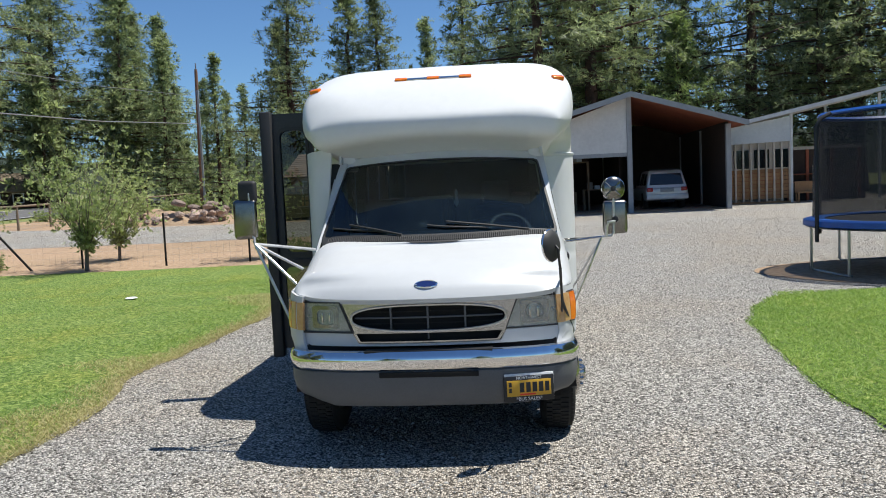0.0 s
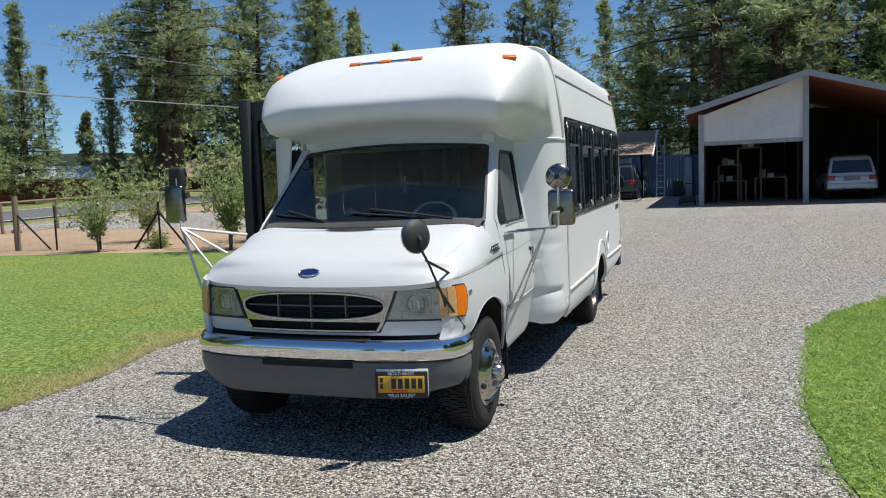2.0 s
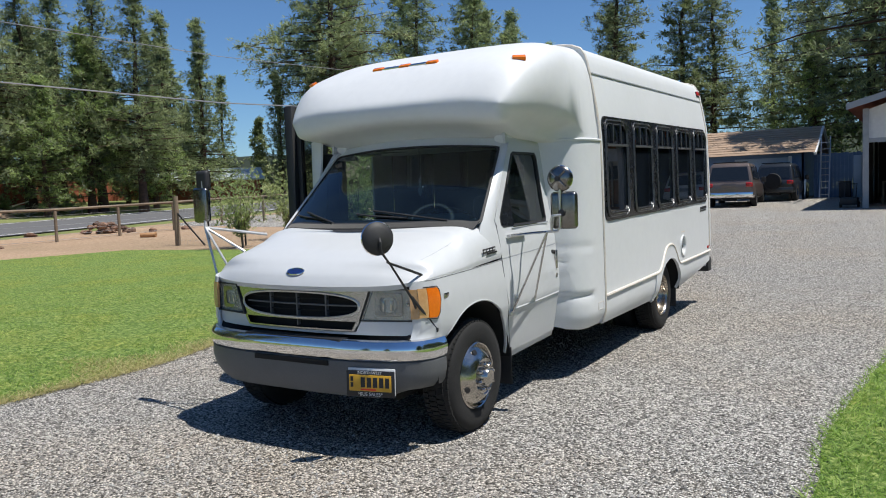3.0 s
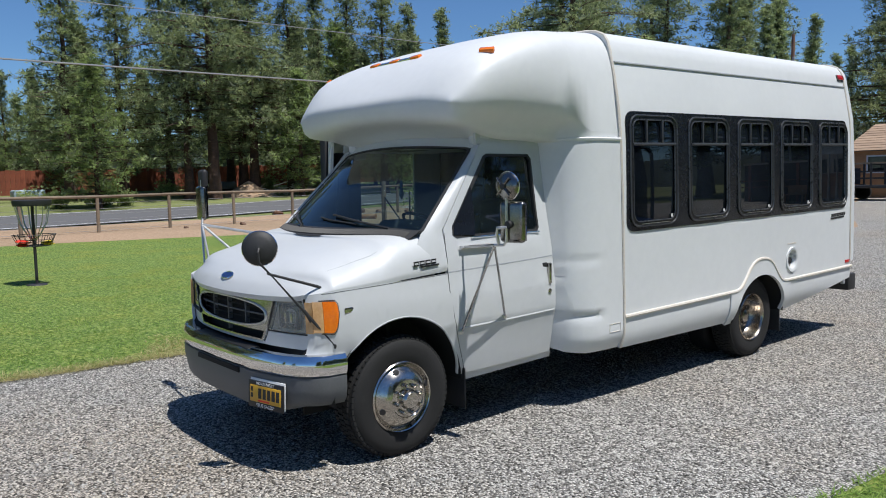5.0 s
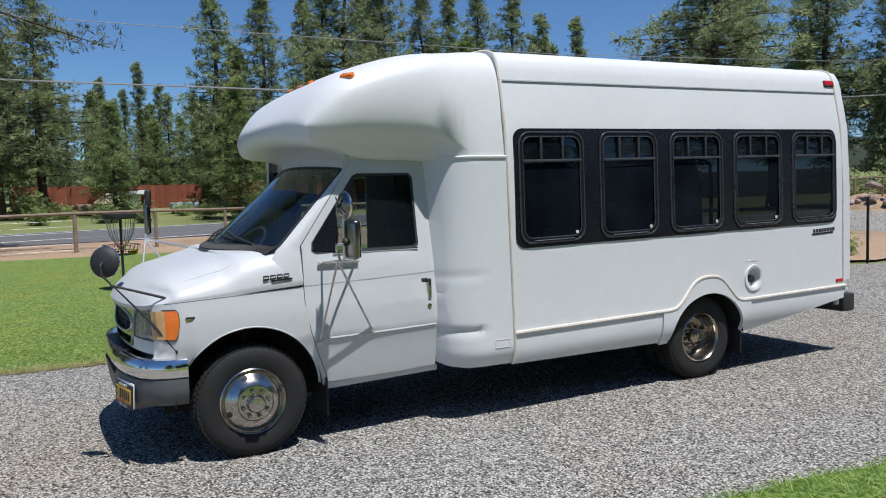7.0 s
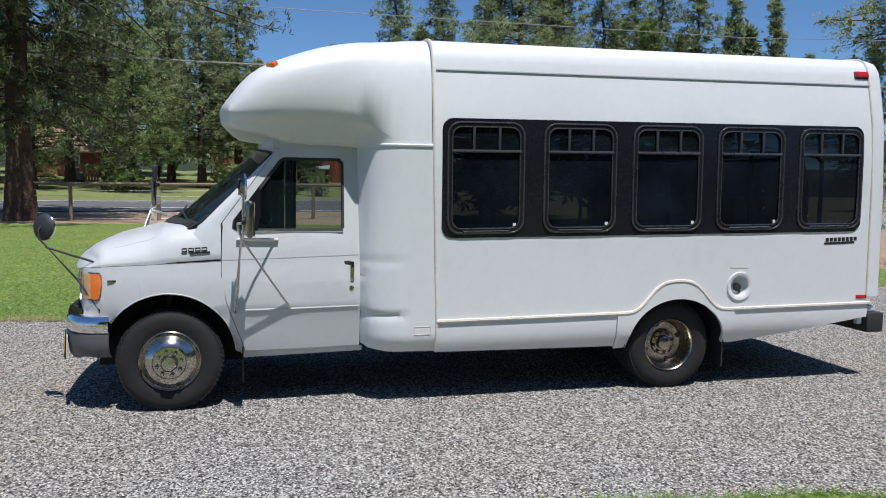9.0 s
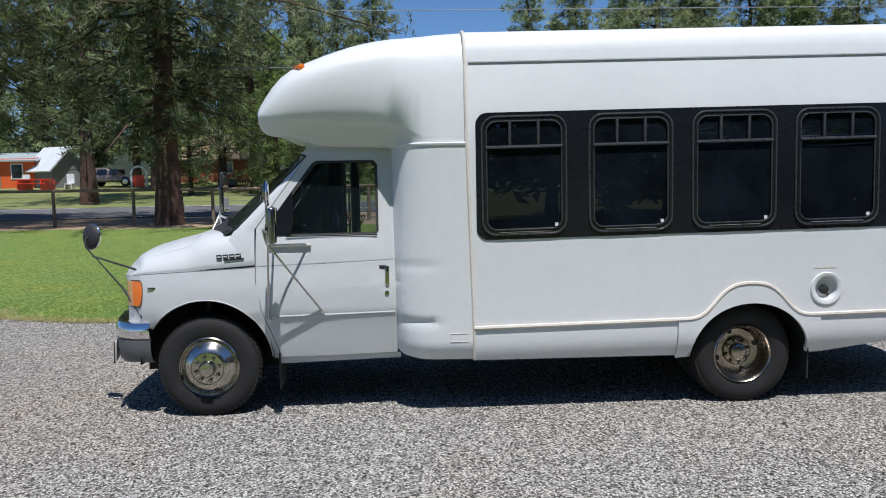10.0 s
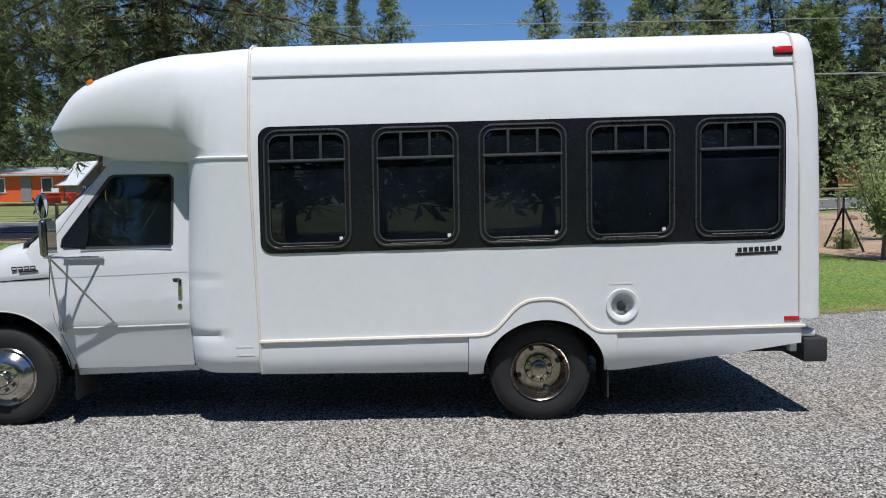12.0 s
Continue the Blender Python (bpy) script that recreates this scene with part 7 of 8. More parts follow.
for k in range(7):
    part("slat", boxed(-56.1, -56.02, -11.5 + k * 0.2, -11.38 + k * 0.2, 1.1, 2.45), "lumber", pal)
for z in (1.2, 1.75, 2.3):
    part("rail", boxed(-56.2, -56.1, -11.5, -10.15, z, z + 0.1), "lumber", pal)
mound = bmesh.new()
lathe(mound, [(0.0, 1.0), (0.35, 0.88), (0.8, 0.62), (1.3, 0.3), (1.9, 0.05), (2.2, -0.1)], (0, 0, 0), (0, 0, 1), 18)
for v in mound.verts:
    v.co.z += 0.10 * math.sin(v.co.x * 3.1 + 1) * math.cos(v.co.y * 2.7)
mo = part("dirt_mound", mound, "dirt")
mo.matrix_basis = pose(-49, 23.2, height(-49, 23.2) - 0.03)
tagged(mo, "small heap of light brown dirt beyond the road", "dirt heap")
arch = thing("garden_arch", "white garden arch with a red gate", "garden arch")
part("arch_frame", tube(bmesh.new(), [(-58, -19.9, 1.2), (-58, -19.9, 2.4), (-58, -19.7, 2.8), (-58, -19.3, 2.9), (-58, -18.9, 2.8), (-58, -18.7, 2.4), (-58, -18.7, 1.2)], 0.09, 6), "paintwhite", arch)
part("gate", boxed(-58.1, -58.0, -19.75, -18.9, 1.25, 2.2), "redplastic", arch)
table = thing("picnic_table", "red picnic table with benches", "picnic table")
part("tabletop", boxed(-56.3, -55.2, -27.6, -25.2, 1.95, 2.02), "redplastic", table)
for x in (-57.0, -54.7):
    part("bench", boxed(x, x + 0.35, -27.6, -25.2, 1.65, 1.70), "redplastic", table)
for y in (-27.3, -25.6):
    part("leg_frame", boxed(-56.9, -54.5, y, y + 0.1, 1.1, 1.95), "redplastic", table)
for y in (-28.3, -24.8):
    ch = thing("garden_chair", "white slatted garden chair", "chair", group="garden chairs")
    part("seat", boxed(-58.2, -57.6, y - 0.3, y + 0.3, 1.55, 1.62), "paintwhite", ch)
    part("backrest", boxed(-58.3, -58.2, y - 0.3, y + 0.3, 1.6, 2.4), "paintwhite", ch)
    for yy in (y - 0.28, y + 0.24):
        part("leg", boxed(-58.2, -57.6, yy, yy + 0.05, 1.15, 1.58), "paintwhite", ch)
for k, (x, y, l, mt) in enumerate(((-54, -8, 1.6, "paintwhite"), (-55, -11.5, 1.0, "greywall"), (-52, 9.0, 1.9, "lightblue"), (-53, 3.0, 2.2, "wood"), (-55, 24, 1.5, "greywall"))):
    sk = thing("covered_trailer", "small covered thing standing in the grass", "trailer")
    z = height(x, y)
    part("cover", boxed(x - 0.6, x + 0.6, y - l / 2, y + l / 2, z + 0.15, z + 0.75, bevel=0.12, seg=3), mt, sk)
    part("base", boxed(x - 0.5, x + 0.5, y - l / 2 + 0.1, y + l / 2 - 0.1, z - 0.05, z + 0.2), "under", sk)

red_fence = thing("board_fence", "tall red-brown board fence beyond the road", "fence", kind="structure")
RF = along([(-60, -2), (-60, 10), (-61, 28), (-58, 47)], 0.34)
for k, ((x, y), (x2, y2)) in enumerate(zip(RF, RF[1:])):
    z = height(x, y) + 0.25
    a = math.degrees(math.atan2(y2 - y, x2 - x))
    if k == 0:
        proto = part("board", boxed(0, 0.33, -0.015, 0.015, -0.35, 1.55), "redwood", red_fence, smooth=False)
        proto.matrix_basis = pose(x, y, z, 0, 0, a)
    else:
        b = new("board", proto.data)
        b.parent = red_fence
        b.matrix_basis = pose(x, y, z + 0.03 * math.sin(k * 2.3), 0, 0, a)


# ---- trees ----
def tufts(cs, ds, size, blades, width, seed):
    """Clumps of needles: blades that share one root, round each centre."""
    r = np.random.RandomState(seed)
    n = len(cs)
    size = size * r.uniform(0.7, 1.3, (n, 1, 1))
    out = ds[:, None, :] * 0.55 + r.normal(0, 0.62, (n, blades, 3)) + np.array((0, 0, 0.22))
    out /= np.linalg.norm(out, axis=2, keepdims=True)
    side = np.cross(out, r.normal(0, 0.45, (n, blades, 3)) + np.array((0.35, 0.06, 0.9)))
    side /= np.linalg.norm(side, axis=2, keepdims=True) + 1e-9
    tip = cs[:, None, :] + out * size
    a, b = cs[:, None, :] + out * size * 0.55 + side * size * width, tip
    per = 1 + 2 * blades
    v = np.concatenate([cs[:, None, :], np.stack([a, b], 2).reshape(n, -1, 3)], 1).reshape(-1, 3)
    root = (np.arange(n) * per)[:, None]
    k = np.arange(blades)[None, :]
    f = np.stack([root + 0 * k, root + 1 + 2 * k, root + 2 + 2 * k], 2).reshape(-1, 3)
    return v, f


def tapered(verts, faces, p0, p1, r0, r1, n=5):
    d = Vector(p1) - Vector(p0)
    q = d.to_track_quat("Z", "Y")
    base = len(verts)
    for p, r in ((p0, r0), (p1, r1)):
        for k in range(n):
            verts.append(tuple(Vector(p) + q @ Vector((r * math.cos(2 * math.pi * k / n), r * math.sin(2 * math.pi * k / n), 0))))
    for k in range(n):
        faces.append((base + k, base + (k + 1) % n, base + n + (k + 1) % n, base + n + k))


def pine(seed, tall, trunk_r, start, reach, limbs, needles="needles", size=0.42, density=7.0, droop=0.12, shape=0.45, label="tall ponderosa pine with a dark green crown", blades=11, width=0.13, clump=7):
    """A pine: tapered trunk with limbs in it, and a crown of needle clumps along the outer limbs."""
    r = random.Random(seed)
    t = thing("pine_tree", label, "tree", group="pine trees")
    tv, tf = [], []
    bends = [Vector((0, 0, -0.3))]
    for k in range(1, 11):
        bends.append(Vector((r.uniform(-0.012, 0.012) * tall * k / 10, r.uniform(-0.012, 0.012) * tall * k / 10, tall * k / 10)))

    def spine(z):
        u = max(0.0, min(9.999, z / tall * 10))
        k = int(u)
        return bends[k].lerp(bends[k + 1], u - k)

    def girth(z):
        return trunk_r * (1 - 0.93 * z / tall) + trunk_r * 0.35 * math.exp(-z / (trunk_r * 2.2))
    for k in range(10):
        za, zb = tall * k / 10, tall * (k + 1) / 10
        tapered(tv, tf, bends[k], bends[k + 1], girth(max(0, za)), girth(zb), 10)
    cs, ds, hearts = [], [], []
    crown = tall - start
    a0 = r.uniform(0, 6)
    for k in range(limbs):
        u = ((k + r.random()) / limbs) ** 0.9
        z = start + crown * u
        prof = (min(1.0, (u + 0.12) / shape) ** 0.7) if u < shape else ((1 - u) / (1 - shape)) ** 0.92
        ln = max(0.35, reach * prof * r.uniform(0.5, 1.12) * (0.86 + 0.22 * math.sin(a0 + z * 0.9)))
        a = k * 2.399 + r.uniform(-0.5, 0.5)
        out = Vector((math.cos(a), math.sin(a), 0))
        up = (0.35 * u - droop) * ln
        p0 = spine(z)
        p1 = p0 + out * ln * 0.55 + Vector((0, 0, up * 0.35 + 0.02 * ln))
        p2 = p0 + out * ln + Vector((0, 0, up + r.uniform(-0.1, 0.1) * ln))
        lr = min(0.08, girth(z) * 0.45) * (0.5 + ln / reach * 0.5)
        tapered(tv, tf, p0, p1, lr, lr * 0.6, 3)
        tapered(tv, tf, p1, p2, lr * 0.6, lr * 0.15, 3)
        n = max(3, int(ln * density))
        sd = Vector((-out.y, out.x, 0))
        groups = max(2, n // clump)
        for j in range(groups):
            s = 0.16 + 0.86 * (j + r.random()) / groups
            p = p0.lerp(p1, s / 0.55) if s < 0.55 else p1.lerp(p2, (s - 0.55) / 0.45)
            spreadw = (0.34 * ln * (1.15 - abs(s - 0.6))) if ln > 0.8 else 0.15
            off = sd * r.uniform(-1, 1) * spreadw + Vector((0, 0, r.uniform(-0.2, 0.22)))
            puff = r.uniform(0.5, 0.85) * (0.20 + 0.045 * ln)
            hearts.append(p + off * 0.8)
            for _ in range(clump):
                v = Vector((r.gauss(0, 1), r.gauss(0, 1), r.gauss(0, 0.7))) * puff
                cs.append(p + off + v)
                ds.append((out * 0.5 + sd * (off.dot(sd)) * 0.5 + v / puff * 0.6 + Vector((0, 0, 0.1))).normalized())
    for k in range(10):
        cs.append(spine(tall - 0.12 * k) + Vector((r.uniform(-0.1, 0.1), r.uniform(-0.1, 0.1), 0.1)))
        ds.append(Vector((0, 0, 1)))
    v, f = tufts(np.array([tuple(c) for c in cs]), np.array([tuple(d) for d in ds]), size, blades, width, seed)
    # wider tufts at the clumps' hearts close the crown; darker colour paints inner shade
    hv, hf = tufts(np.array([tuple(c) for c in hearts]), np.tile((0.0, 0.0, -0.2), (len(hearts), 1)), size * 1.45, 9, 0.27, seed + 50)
    mesh_of("inner_crown", hv.tolist(), hf.tolist(), "shadeneedles", t, "inner needles with the crown's shade in their colour")
    mesh_of("trunk", tv, tf, "bark", t, "red-brown plated bark", True)
    mesh_of("crown", v.tolist(), f.tolist(), needles, t)
    return t


KINDS = {
    "a": pine(11, 18.0, 0.30, 2.6, 4.4, 124, size=0.26, density=14.5, shape=0.20, blades=7, width=0.14, clump=8),
    "b": pine(12, 18.0, 0.28, 2.2, 4.1, 124, size=0.26, density=14.5, shape=0.26, blades=7, width=0.14, clump=8),
    "c": pine(13, 18.0, 0.34, 4.4, 4.8, 92, size=0.26, density=14.5, shape=0.42, droop=0.2, blades=7, width=0.14, clump=9),
    "o": pine(16, 18.0, 0.36, 3.6, 5.2, 84, "needles", 0.27, 14.5, 0.25, 0.35, "old ponderosa pine with an open crown and a stout trunk", 7, 0.13, 10),
    "f": pine(17, 14.0, 0.2, 1.2, 3.4, 60, "needles", 0.66, 4.0, 0.12, 0.2, "pine in the wood behind", 6, 0.28, 4),
    "y": pine(14, 9.5, 0.18, 0.8, 3.2, 84, "needles2", 0.24, 16.0, 0.0, 0.18, "broad young pine, light green and full to the ground", 7, 0.15, 8),
    "n": pine(15, 16.0, 0.22, 0.8, 3.0, 92, "needles", 0.27, 12.0, 0.15, 0.14, "slim conifer with a pointed top", 7, 0.16, 7),
}
used = set()


def plant(kind, x, y, tall, turn=None, wide=1.0):
    base = KINDS[kind]
    k = tall / {"a": 18.0, "f": 14.0, "o": 18.0, "b": 18.0, "c": 18.0, "y": 9.5, "n": 16.0}[kind]
    a = (x * 37 + y * 91) % 360 if turn is None else turn
    m = pose(x, y, height(x, y) - 0.06, 0, 0, a)
    if kind in used:
        ob = copy_thing(base, m)
    else:
        ob = base
        ob.matrix_basis = m
        used.add(kind)
    ob.scale = (k * wide, k * wide, k)
    return ob


# behind the sheds
for kind, x, y, tall in (("o", 5.6, 42.5, 21), ("o", 2.3, 40.8, 20), ("a", 1.0, 50, 19), ("b", -2.8, 54.5, 18), ("o", 9.0, 47, 20), ("o", 15.2, 43.5, 20), ("b", 17.5, 47, 18.5), ("o", 20.5, 41.5, 20), ("a", 24.5, 41, 20), ("c", 29, 40, 19), ("y", 13.2, 56, 9.5), ("y", -2.0, 48.5, 9.6), ("a", 33, 36, 19), ("b", 7.0, 52, 20), ("b", 11.5, 44.5, 18), ("a", 4.0, 47.5, 20), ("b", 18.5, 41.5, 17.5), ("y", 10.5, 41.5, 10.5), ("b", 22, 48, 21), ("c", 28, 47, 21)):
    plant(kind, x, y, tall, None, 1.27)
for kind, x, y, tall in (("b", -15.8, 52.5, 19), ("a", -12.0, 57, 18), ("b", -9.3, 55, 17), ("n", -6, 60, 15), ("a", -18.5, 60, 15.5), ("n", -38, 81, 19), ("n", -34.5, 72, 17), ("n", -30.8, 73.6, 13), ("n", -28.9, 74.5, 11.8), ("n", -25.3, 62, 13.5), ("n", -24.7, 68, 11.5), ("n", -36, 78, 13)):
    plant(kind, x, y, tall, None, 1.25)
# beyond the road, towards the north-west
for kind, x, y, tall in (("c", -46.1, 55.0, 24.4), ("c", -42.4, 52.3, 25.1), ("a", -51.6, 77.5, 26.1), ("b", -46.8, 73.0, 26.1), ("a", -40.8, 76.0, 24.1), ("b", -42.2, 82.0, 21.3), ("b", -45.2, 83.5, 27.5), ("n", -52.8, 55.8, 12.6), ("n", -53.5, 46.0, 13.5), ("n", -57.0, 52.0, 12.0), ("a", -57.2, 73.0, 20.6), ("b", -53.5, 69.2, 24.8), ("a", -45.2, 95.8, 24.0)):
    plant(kind, x, y, tall, None, 1.32)
# beyond the road, west
for kind, x, y, tall in (("a", -51.6, 11.5, 16.5), ("y", -43.6, 11.0, 8.6), ("c", -47.7, 20.0, 19), ("a", -49.5, 24.0, 19), ("b", -48.7, 18.6, 17.5), ("c", -50.8, 23.7, 17), ("a", -52.0, 28.5, 18), ("b", -46.6, 30.6, 17), ("b", -44.2, 32.2, 16.5), ("n", -50.4, 39.6, 15.8), ("n", -49.0, 42.4, 15.5), ("a", -55, 33, 18), ("b", -56, 20, 17), ("y", -46, 26, 9), ("y", -46.4, 29.6, 12.5), ("a", -58, 26, 18), ("b", -53, 15.5, 17)):
    plant(kind, x, y, tall, None, 1.22)
for kind, x, y, tall in (("n", -63.7, 4.9, 10.5), ("n", -61.5, 7.6, 8.0), ("y", -60.0, 5.2, 6.5), ("y", -63.0, 8.8, 7.0), ("n", -66.0, 6.2, 9.0), ("y", -66.5, 11.6, 7.5), ("n", -62.0, 11.9, 9.5), ("n", -68.5, 7.2, 10), ("n", -73.3, 9.1, 13), ("n", -68.0, 10.1, 10.5), ("n", -64.5, 10.2, 9.5), ("n", -70, 2.5, 9.5), ("a", -53.5, 0.0, 16.5), ("b", -51.0, -2.5, 15.5), ("y", -46.5, -6.5, 10.5), ("c", -49.5, -8.5, 15.5), ("a", -53.0, -11.5, 16.5), ("b", -56, -5, 16), ("y", -50, 4.2, 7.5), ("c", -55, -17, 17), ("a", -60, -36, 17), ("b", -66, -22, 18), ("a", -67, -30, 18), ("c", -62, -10, 17), ("y", -47.5, -12.5, 8.0)):
    plant(kind, x, y, tall, None, 1.22)
for kind, x, y, tall in (("y", -57.0, 13.0, 9.0), ("y", -47.0, 35.5, 8.5), ("y", -53.0, 37.5, 8.0)):
    plant(kind, x, y, tall, None, 1.22)
# on the far side of the yard, seen only in the bus's glass
for kind, x, y, tall in (("f", 26, 16, 17), ("f", 28, 8, 18), ("f", 27, 1, 18), ("f", 29, -6, 17), ("f", 27, -14, 18), ("f", 30, 22, 18), ("f", 25, 12, 17), ("f", 24, 4.5, 18), ("f", 26, -2.5, 18), ("f", 25, -10, 18), ("f", 32, 12, 20), ("f", 22, 9, 8), ("f", 23, -5, 8.5), ("f", 24, 19, 8), ("f", 4, -48, 17), ("f", -12, -50, 17)):
    plant(kind, x, y, tall)
# filling the far edge of the field
for kind, x, y, tall in (("b", -57, 43.5, 15), ("n", -50, 53, 11), ("f", -62, 49, 15), ("f", -66, 44, 14), ("f", -69, -38, 15), ("f", -72, -33, 13), ("f", -70, -27, 16), ("f", -68, -18, 15), ("f", -71, -13, 14), ("f", -67, -7, 16), ("f", -69, -2, 13), ("f", -74, 5, 10), ("f", -64, 36, 15), ("f", -66, 30, 14)):
    plant(kind, x, y, tall)
# the wood going on behind
rw = random.Random(17)
for k in range(28):
    a = radians(-128 + 112 * (k + rw.random() * 0.7) / 28)
    gap = any(abs(math.degrees(a) - c) < w for c, w in ((-83, 4), (-48, 3), (-24, 4)))
    d = rw.uniform(78, 98)
    plant("f", 3 + d * math.sin(a), -2 + d * math.cos(a), rw.uniform(7, 9.5) if gap else rw.uniform(11, 16))

big = pine(21, 24.0, 0.41, 3.6, 7.0, 170, "oldneedles", 0.25, 25.0, 0.42, 0.30, "old ponderosa pine with a thick trunk and drooping boughs", 8, 0.14, 20)
big.matrix_basis = pose(-24.3, -7.4, -0.03)
big.scale = (1.12, 1.12, 1.0)
plant("o", -41.5, -17.0, 23, 140)
# added pine, its trunk out of view, placed to shade the road and field
copy_thing(big, pose(-25.2, -16.6, -0.03, 0, 0, 250)).scale = (1.12, 1.12, 1.0)


def leaf_tree(name, label, cat, seed, tall, trunk_r, start, reach, stems, leaves, leaf, mat="leaves"):
    """A small broad-leaved tree or bush: trunk, forking boughs and single leaves."""
    r = random.Random(seed)
    q = np.random.RandomState(seed)
    t = thing(name, label, cat)
    tv, tf, cs, ds = [], [], [], []
    if start > 0:
        tapered(tv, tf, (0, 0, -0.1), (0.03, 0.02, start), trunk_r, trunk_r * 0.8, 8)
    for k in range(stems):
        a = k * 2.399 + r.uniform(-0.4, 0.4)
        u = r.random()
        p = Vector((0.03, 0.02, start * (0.85 + 0.15 * u)))
        d = Vector((math.cos(a) * r.uniform(0.35, 1.0), math.sin(a) * r.uniform(0.35, 1.0), r.uniform(0.5, 1.6))).normalized()
        ln = (tall - start) * r.uniform(0.65, 1.0) if d.z > 0.7 else reach * r.uniform(0.7, 1.1)
        rad = trunk_r * 0.32
        for j in range(5):
            q2 = p + d * ln / 5
            tapered(tv, tf, p, q2, rad, rad * 0.72, 5)
            rad *= 0.72
            for _ in range(max(1, int(leaves / stems / 5))):
                s = r.random()
                c = p.lerp(q2, s) + Vector((r.gauss(0, 0.16), r.gauss(0, 0.16), r.gauss(0, 0.14))) * (0.5 + 0.25 * j)
                cs.append(c)
                ds.append(d)
            p = q2
            d = (d + Vector((r.uniform(-0.35, 0.35), r.uniform(-0.35, 0.35), r.uniform(-0.15, 0.25)))).normalized()
    v, f = tufts(np.array([tuple(c) for c in cs]), np.array([tuple(d) for d in ds]), leaf, 5, 0.42, seed)
    if tv:
        mesh_of("trunk", tv, tf, "greybark", t, "", True)
    mesh_of("crown", v.tolist(), f.tolist(), mat, t)
    return t


ap = leaf_tree("apple_tree", "young apple tree with an open leafy crown by the wire fence", "tree", 31, 3.1, 0.045, 0.55, 1.25, 30, 1150, 0.085)
ap["group"] = "young apple trees"
ap.matrix_basis = pose(-10.1, 13.0, 0)
ap.scale = (1.2, 1.2, 1.25)
for x, y, a, s in ((-6.0, 14.4, 120, 0.92), (-14.6, 13.0, 220, 0.95), (-10.6, 15.6, 40, 1.08), (-15.8, 16.5, 300, 1.0)):
    ob = copy_thing(ap, pose(x, y, 0, 0, 0, a))
    ob.scale = (s, s, s)
sh = leaf_tree("shrub", "grey-green wild shrub in the rough grass", "shrub", 41, 1.3, 0.03, 0.0, 0.9, 18, 480, 0.15)
sh["group"] = "wild shrubs"
sh.matrix_basis = pose(-44, 5, height(-44, 5))
rs = random.Random(9)
spots = [(-45 - rs.uniform(0, 12), rs.uniform(-30, 48)) for _ in range(34)] + [(-24 - rs.uniform(0, 9), rs.uniform(46, 58)) for _ in range(12)] + [(rs.uniform(-20, -6), rs.uniform(46, 54)) for _ in range(8)] + [(-5.2, 15.0), (-13.2, 13.9)]
for x, y in spots:
    if y < -13:
        continue
    if abs(x + 36.5 - (y > 4) * 0 + 0.36 * max(0, y - 4)) < 5:
        continue
    ob = copy_thing(sh, pose(x, y, height(x, y) - 0.05, 0, 0, rs.uniform(0, 360)))
    s = rs.uniform(0.7, 1.6) if x < -17 or y > 20 else 0.45
    ob.scale = (s * 1.15, s * 1.15, s)


# ---- loose gravel and grass ----
def scatter_stones(name, n, xa, xb, ya, yb, r0, r1, seed, keep):
    q = np.random.RandomState(seed)
    y = ya + (yb - ya) * q.uniform(0, 1, n) ** 1.7
    x = xa + q.uniform(0, 1, n) * (xb - xa + np.maximum(0, y - 5) * 0.75)
    ok = keep(x, y)
    x, y = x[ok], y[ok]
    n = len(x)
    r = q.uniform(r0, r1, n) * q.uniform(0.6, 1.0, n)
    base = np.array([(1, 0, 0), (-0.5, 0.85, 0), (-0.55, -0.8, 0.05), (0.1, 0.1, 0.75), (0.0, -0.1, -0.6)])
    v = base[None] * (r[:, None, None]) * q.uniform(0.65, 1.35, (n, 5, 3))
    a = q.uniform(0, 2 * np.pi, n)
    c, s = np.cos(a)[:, None], np.sin(a)[:, None]
    vx, vy = v[..., 0] * c - v[..., 1] * s, v[..., 0] * s + v[..., 1] * c
    v = np.stack([vx + x[:, None], vy + y[:, None], v[..., 2] + (r * 0.25 + 0.0185 * np.maximum(0, y - 10))[:, None]], 2)
    f = np.array([(0, 1, 3), (1, 2, 3), (2, 0, 3), (1, 0, 4), (2, 1, 4), (0, 2, 4)])
    faces = (np.arange(n)[:, None, None] * 5 + f[None]).reshape(-1, 3)
    ob = mesh_of(name, v.reshape(-1, 3).tolist(), faces.tolist(), "stones")
    return tagged(ob, "loose grey crushed stones on the driveway", "gravel", kind="stuff")


EDGE_Y = np.array([p[1] for p in LAWN_EDGE])
EDGE_X = np.array([p[0] for p in LAWN_EDGE])
assert all(np.diff(EDGE_Y) > -0.3)
L2 = [p for p in LAWN2_EDGE[::-1] if -2.2 < p[1] < 5.8 and p[0] < 4.4]
E2Y, E2X = np.array([p[1] for p in L2]), np.array([p[0] for p in L2])


def on_gravel(x, y):
    return (x > np.interp(y, EDGE_Y, EDGE_X) - 0.05) & ((x < np.interp(y, E2Y, E2X) + 0.05) | (y > 5.9))


scatter_stones("loose_gravel", 58000, -3.6, 6.0, -4.0, 22.0, 0.0075, 0.0175, 5, on_gravel)


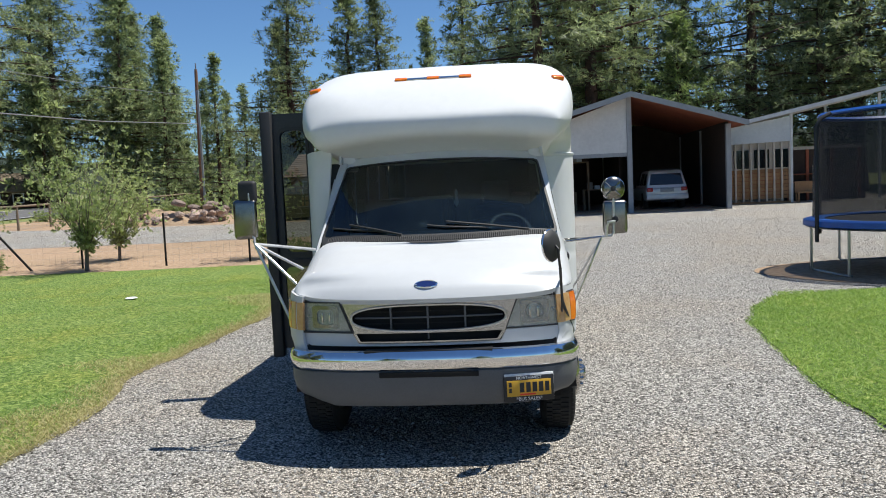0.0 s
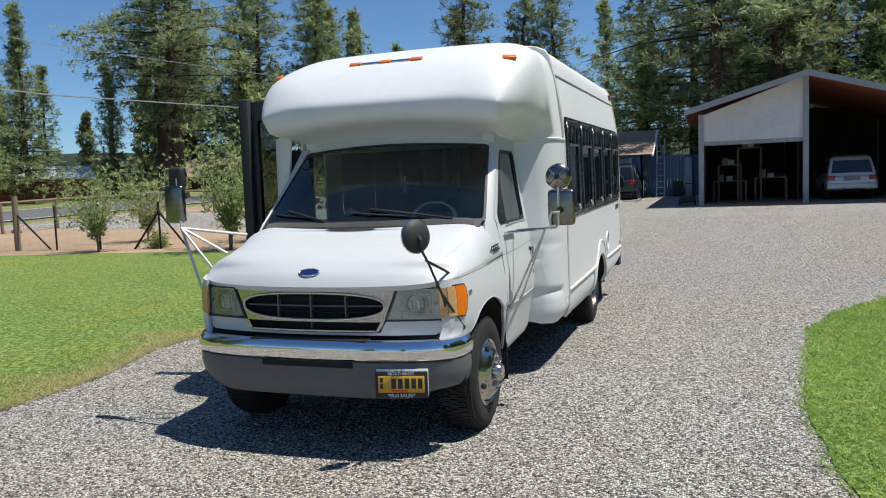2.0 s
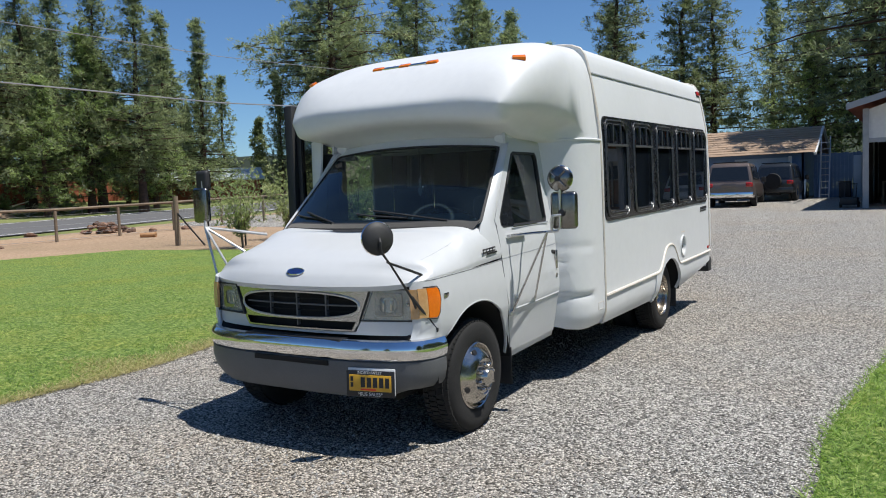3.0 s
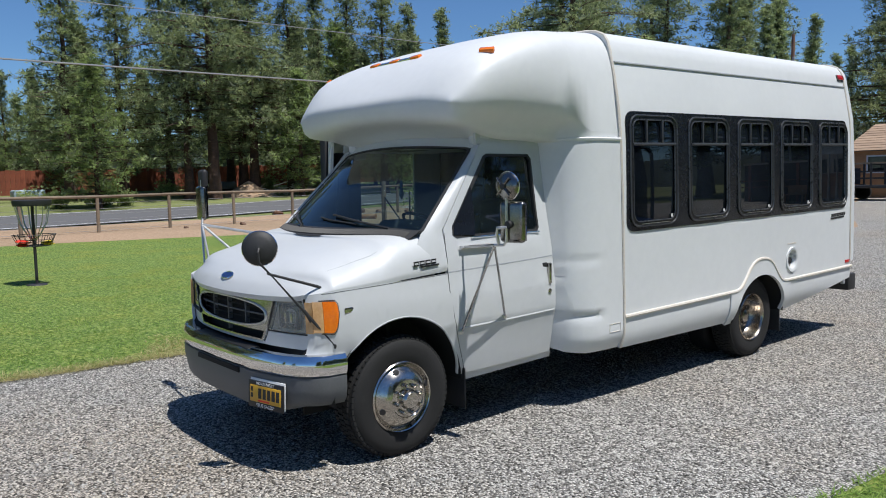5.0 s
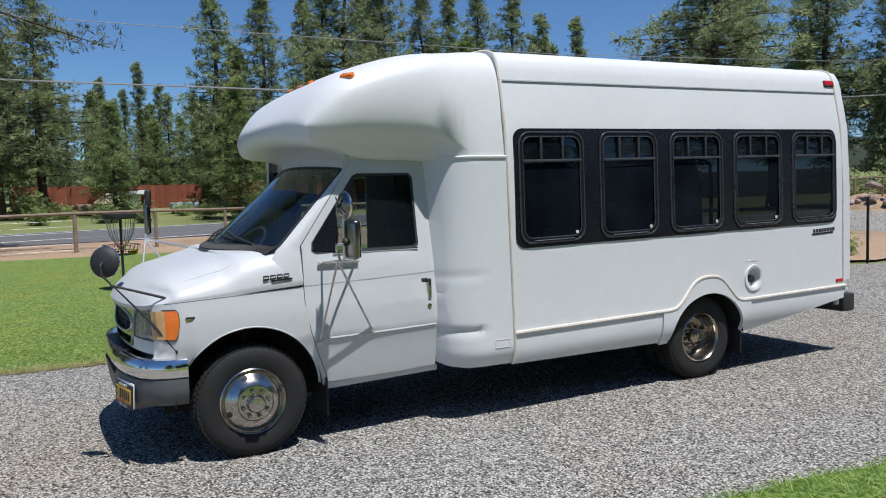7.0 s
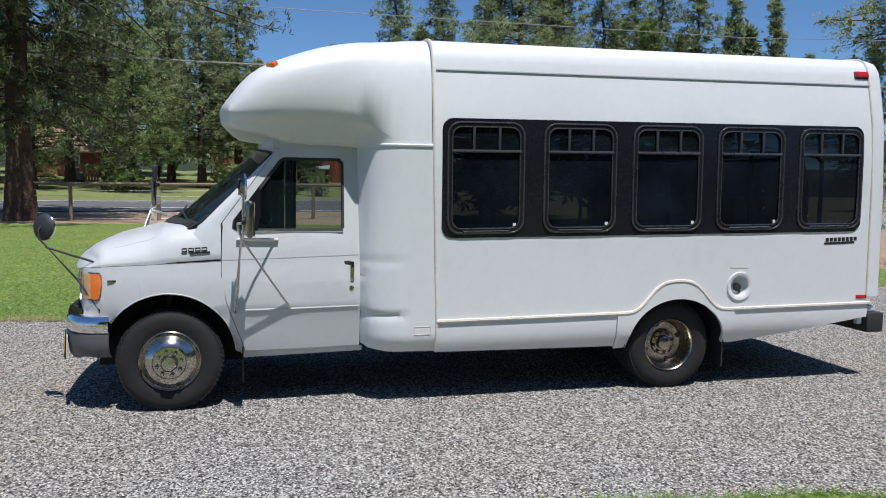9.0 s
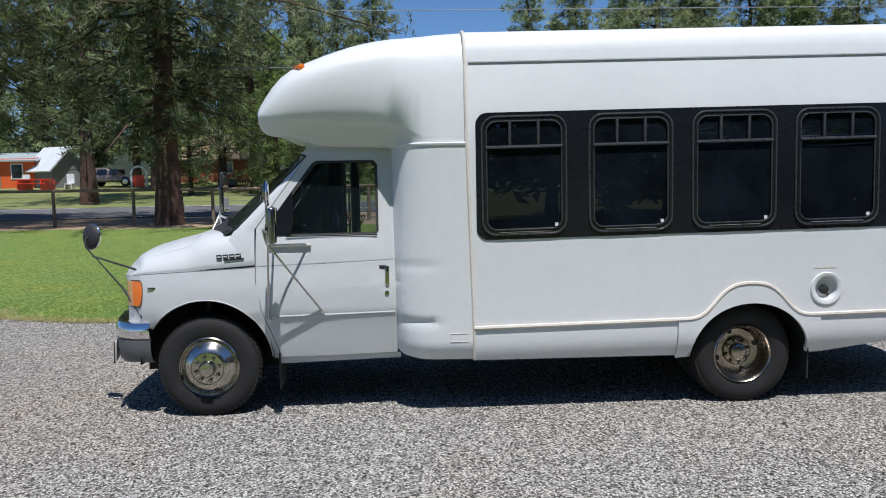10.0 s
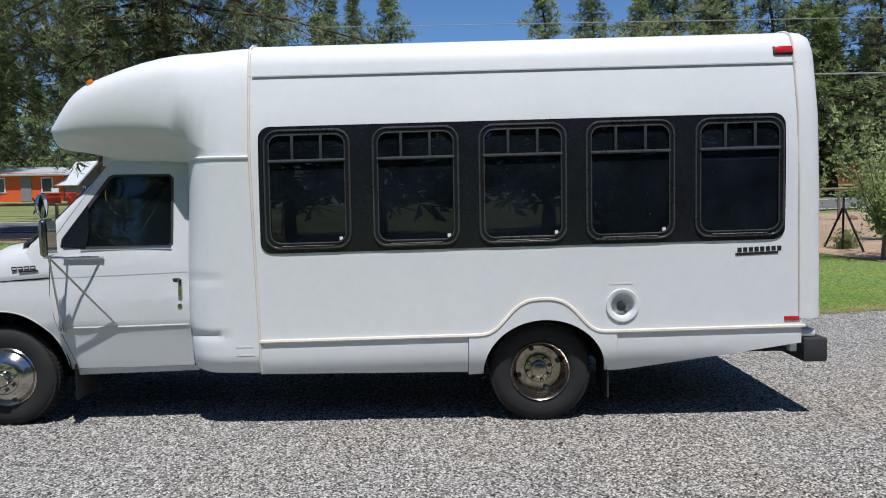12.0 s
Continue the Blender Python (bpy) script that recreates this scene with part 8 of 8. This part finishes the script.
def blades_of(name, n, xa, xb, ya, yb, h0, h1, w, seed, keep, label, near=1.0, mat="blade"):
    q = np.random.RandomState(seed)
    x, y = xa + (xb - xa) * q.uniform(0, 1, n) ** near, q.uniform(ya, yb, n)
    ok = keep(x, y)
    x, y = x[ok], y[ok]
    n = len(x)
    far = np.clip(1 - np.maximum(0, -x - 5) * 0.06, 0.45, 1)
    h, a = q.uniform(h0, h1, n) * far, q.uniform(0, 2 * np.pi, n)
    dx, dy = np.cos(a) * w * far, np.sin(a) * w * far
    lx, ly = q.normal(0, 1.3, n) * h, q.normal(0, 1.3, n) * h
    z = np.full(n, 0.012)
    v = np.stack([np.stack([x - dx, y - dy, z], 1), np.stack([x + dx, y + dy, z], 1), np.stack([x + lx, y + ly, z + h], 1)], 1)
    ob = mesh_of(name, v.reshape(-1, 3).tolist(), np.arange(n * 3).reshape(-1, 3).tolist(), mat)
    return tagged(ob, label, "grass", kind="stuff")


def on_lawn(x, y):
    clump = np.sin(x * 2.3 + 1.6 * np.sin(y * 1.3 + 0.4 * x)) * np.sin(y * 2.9 + 1.7 * np.sin(x * 1.1 - 0.5 * y)) + 0.6 * np.sin(x * 0.7 + y * 0.45 + np.sin(y * 0.6))
    return (x < np.interp(y, EDGE_Y, EDGE_X) + 0.05) & (np.random.RandomState(17).uniform(0, 1, len(x)) < 0.62 + 0.38 * clump)


def on_lawn2(x, y):
    return (x > np.interp(y, E2Y, E2X) - 0.05) & (y < 6.0) & (y > -2.2)


blades_of("lawn_grass", 260000, -2.6, -21.0, -9.0, 12.7, 0.010, 0.030, 0.005, 7, on_lawn, "short mown grass of the lawn", 2.2)
blades_of("lawn_grass", 90000, 2.7, 7.5, -2.2, 6.2, 0.015, 0.045, 0.005, 9, on_lawn2, "short green grass beside the gravel")


def on_edge(x, y):
    gone = np.random.RandomState(3).uniform(0, 1, len(x)) ** 2
    a = np.interp(y, EDGE_Y, EDGE_X)
    wide = 0.22 + 0.75 * np.clip(np.sin(y * 1.9 + 0.6) * np.sin(y * 0.83 + 2.0) + 0.25 * np.sin(y * 6.1), 0, 1)
    return (x < a + 0.10) & (x > a - wide * gone * 1.3)


blades_of("dry_grass", 260000, -5.2, -2.5, -4.0, 12.0, 0.012, 0.04, 0.005, 12, on_edge, "straw-coloured dry grass along the lawn's edge", 1.0, "straw")
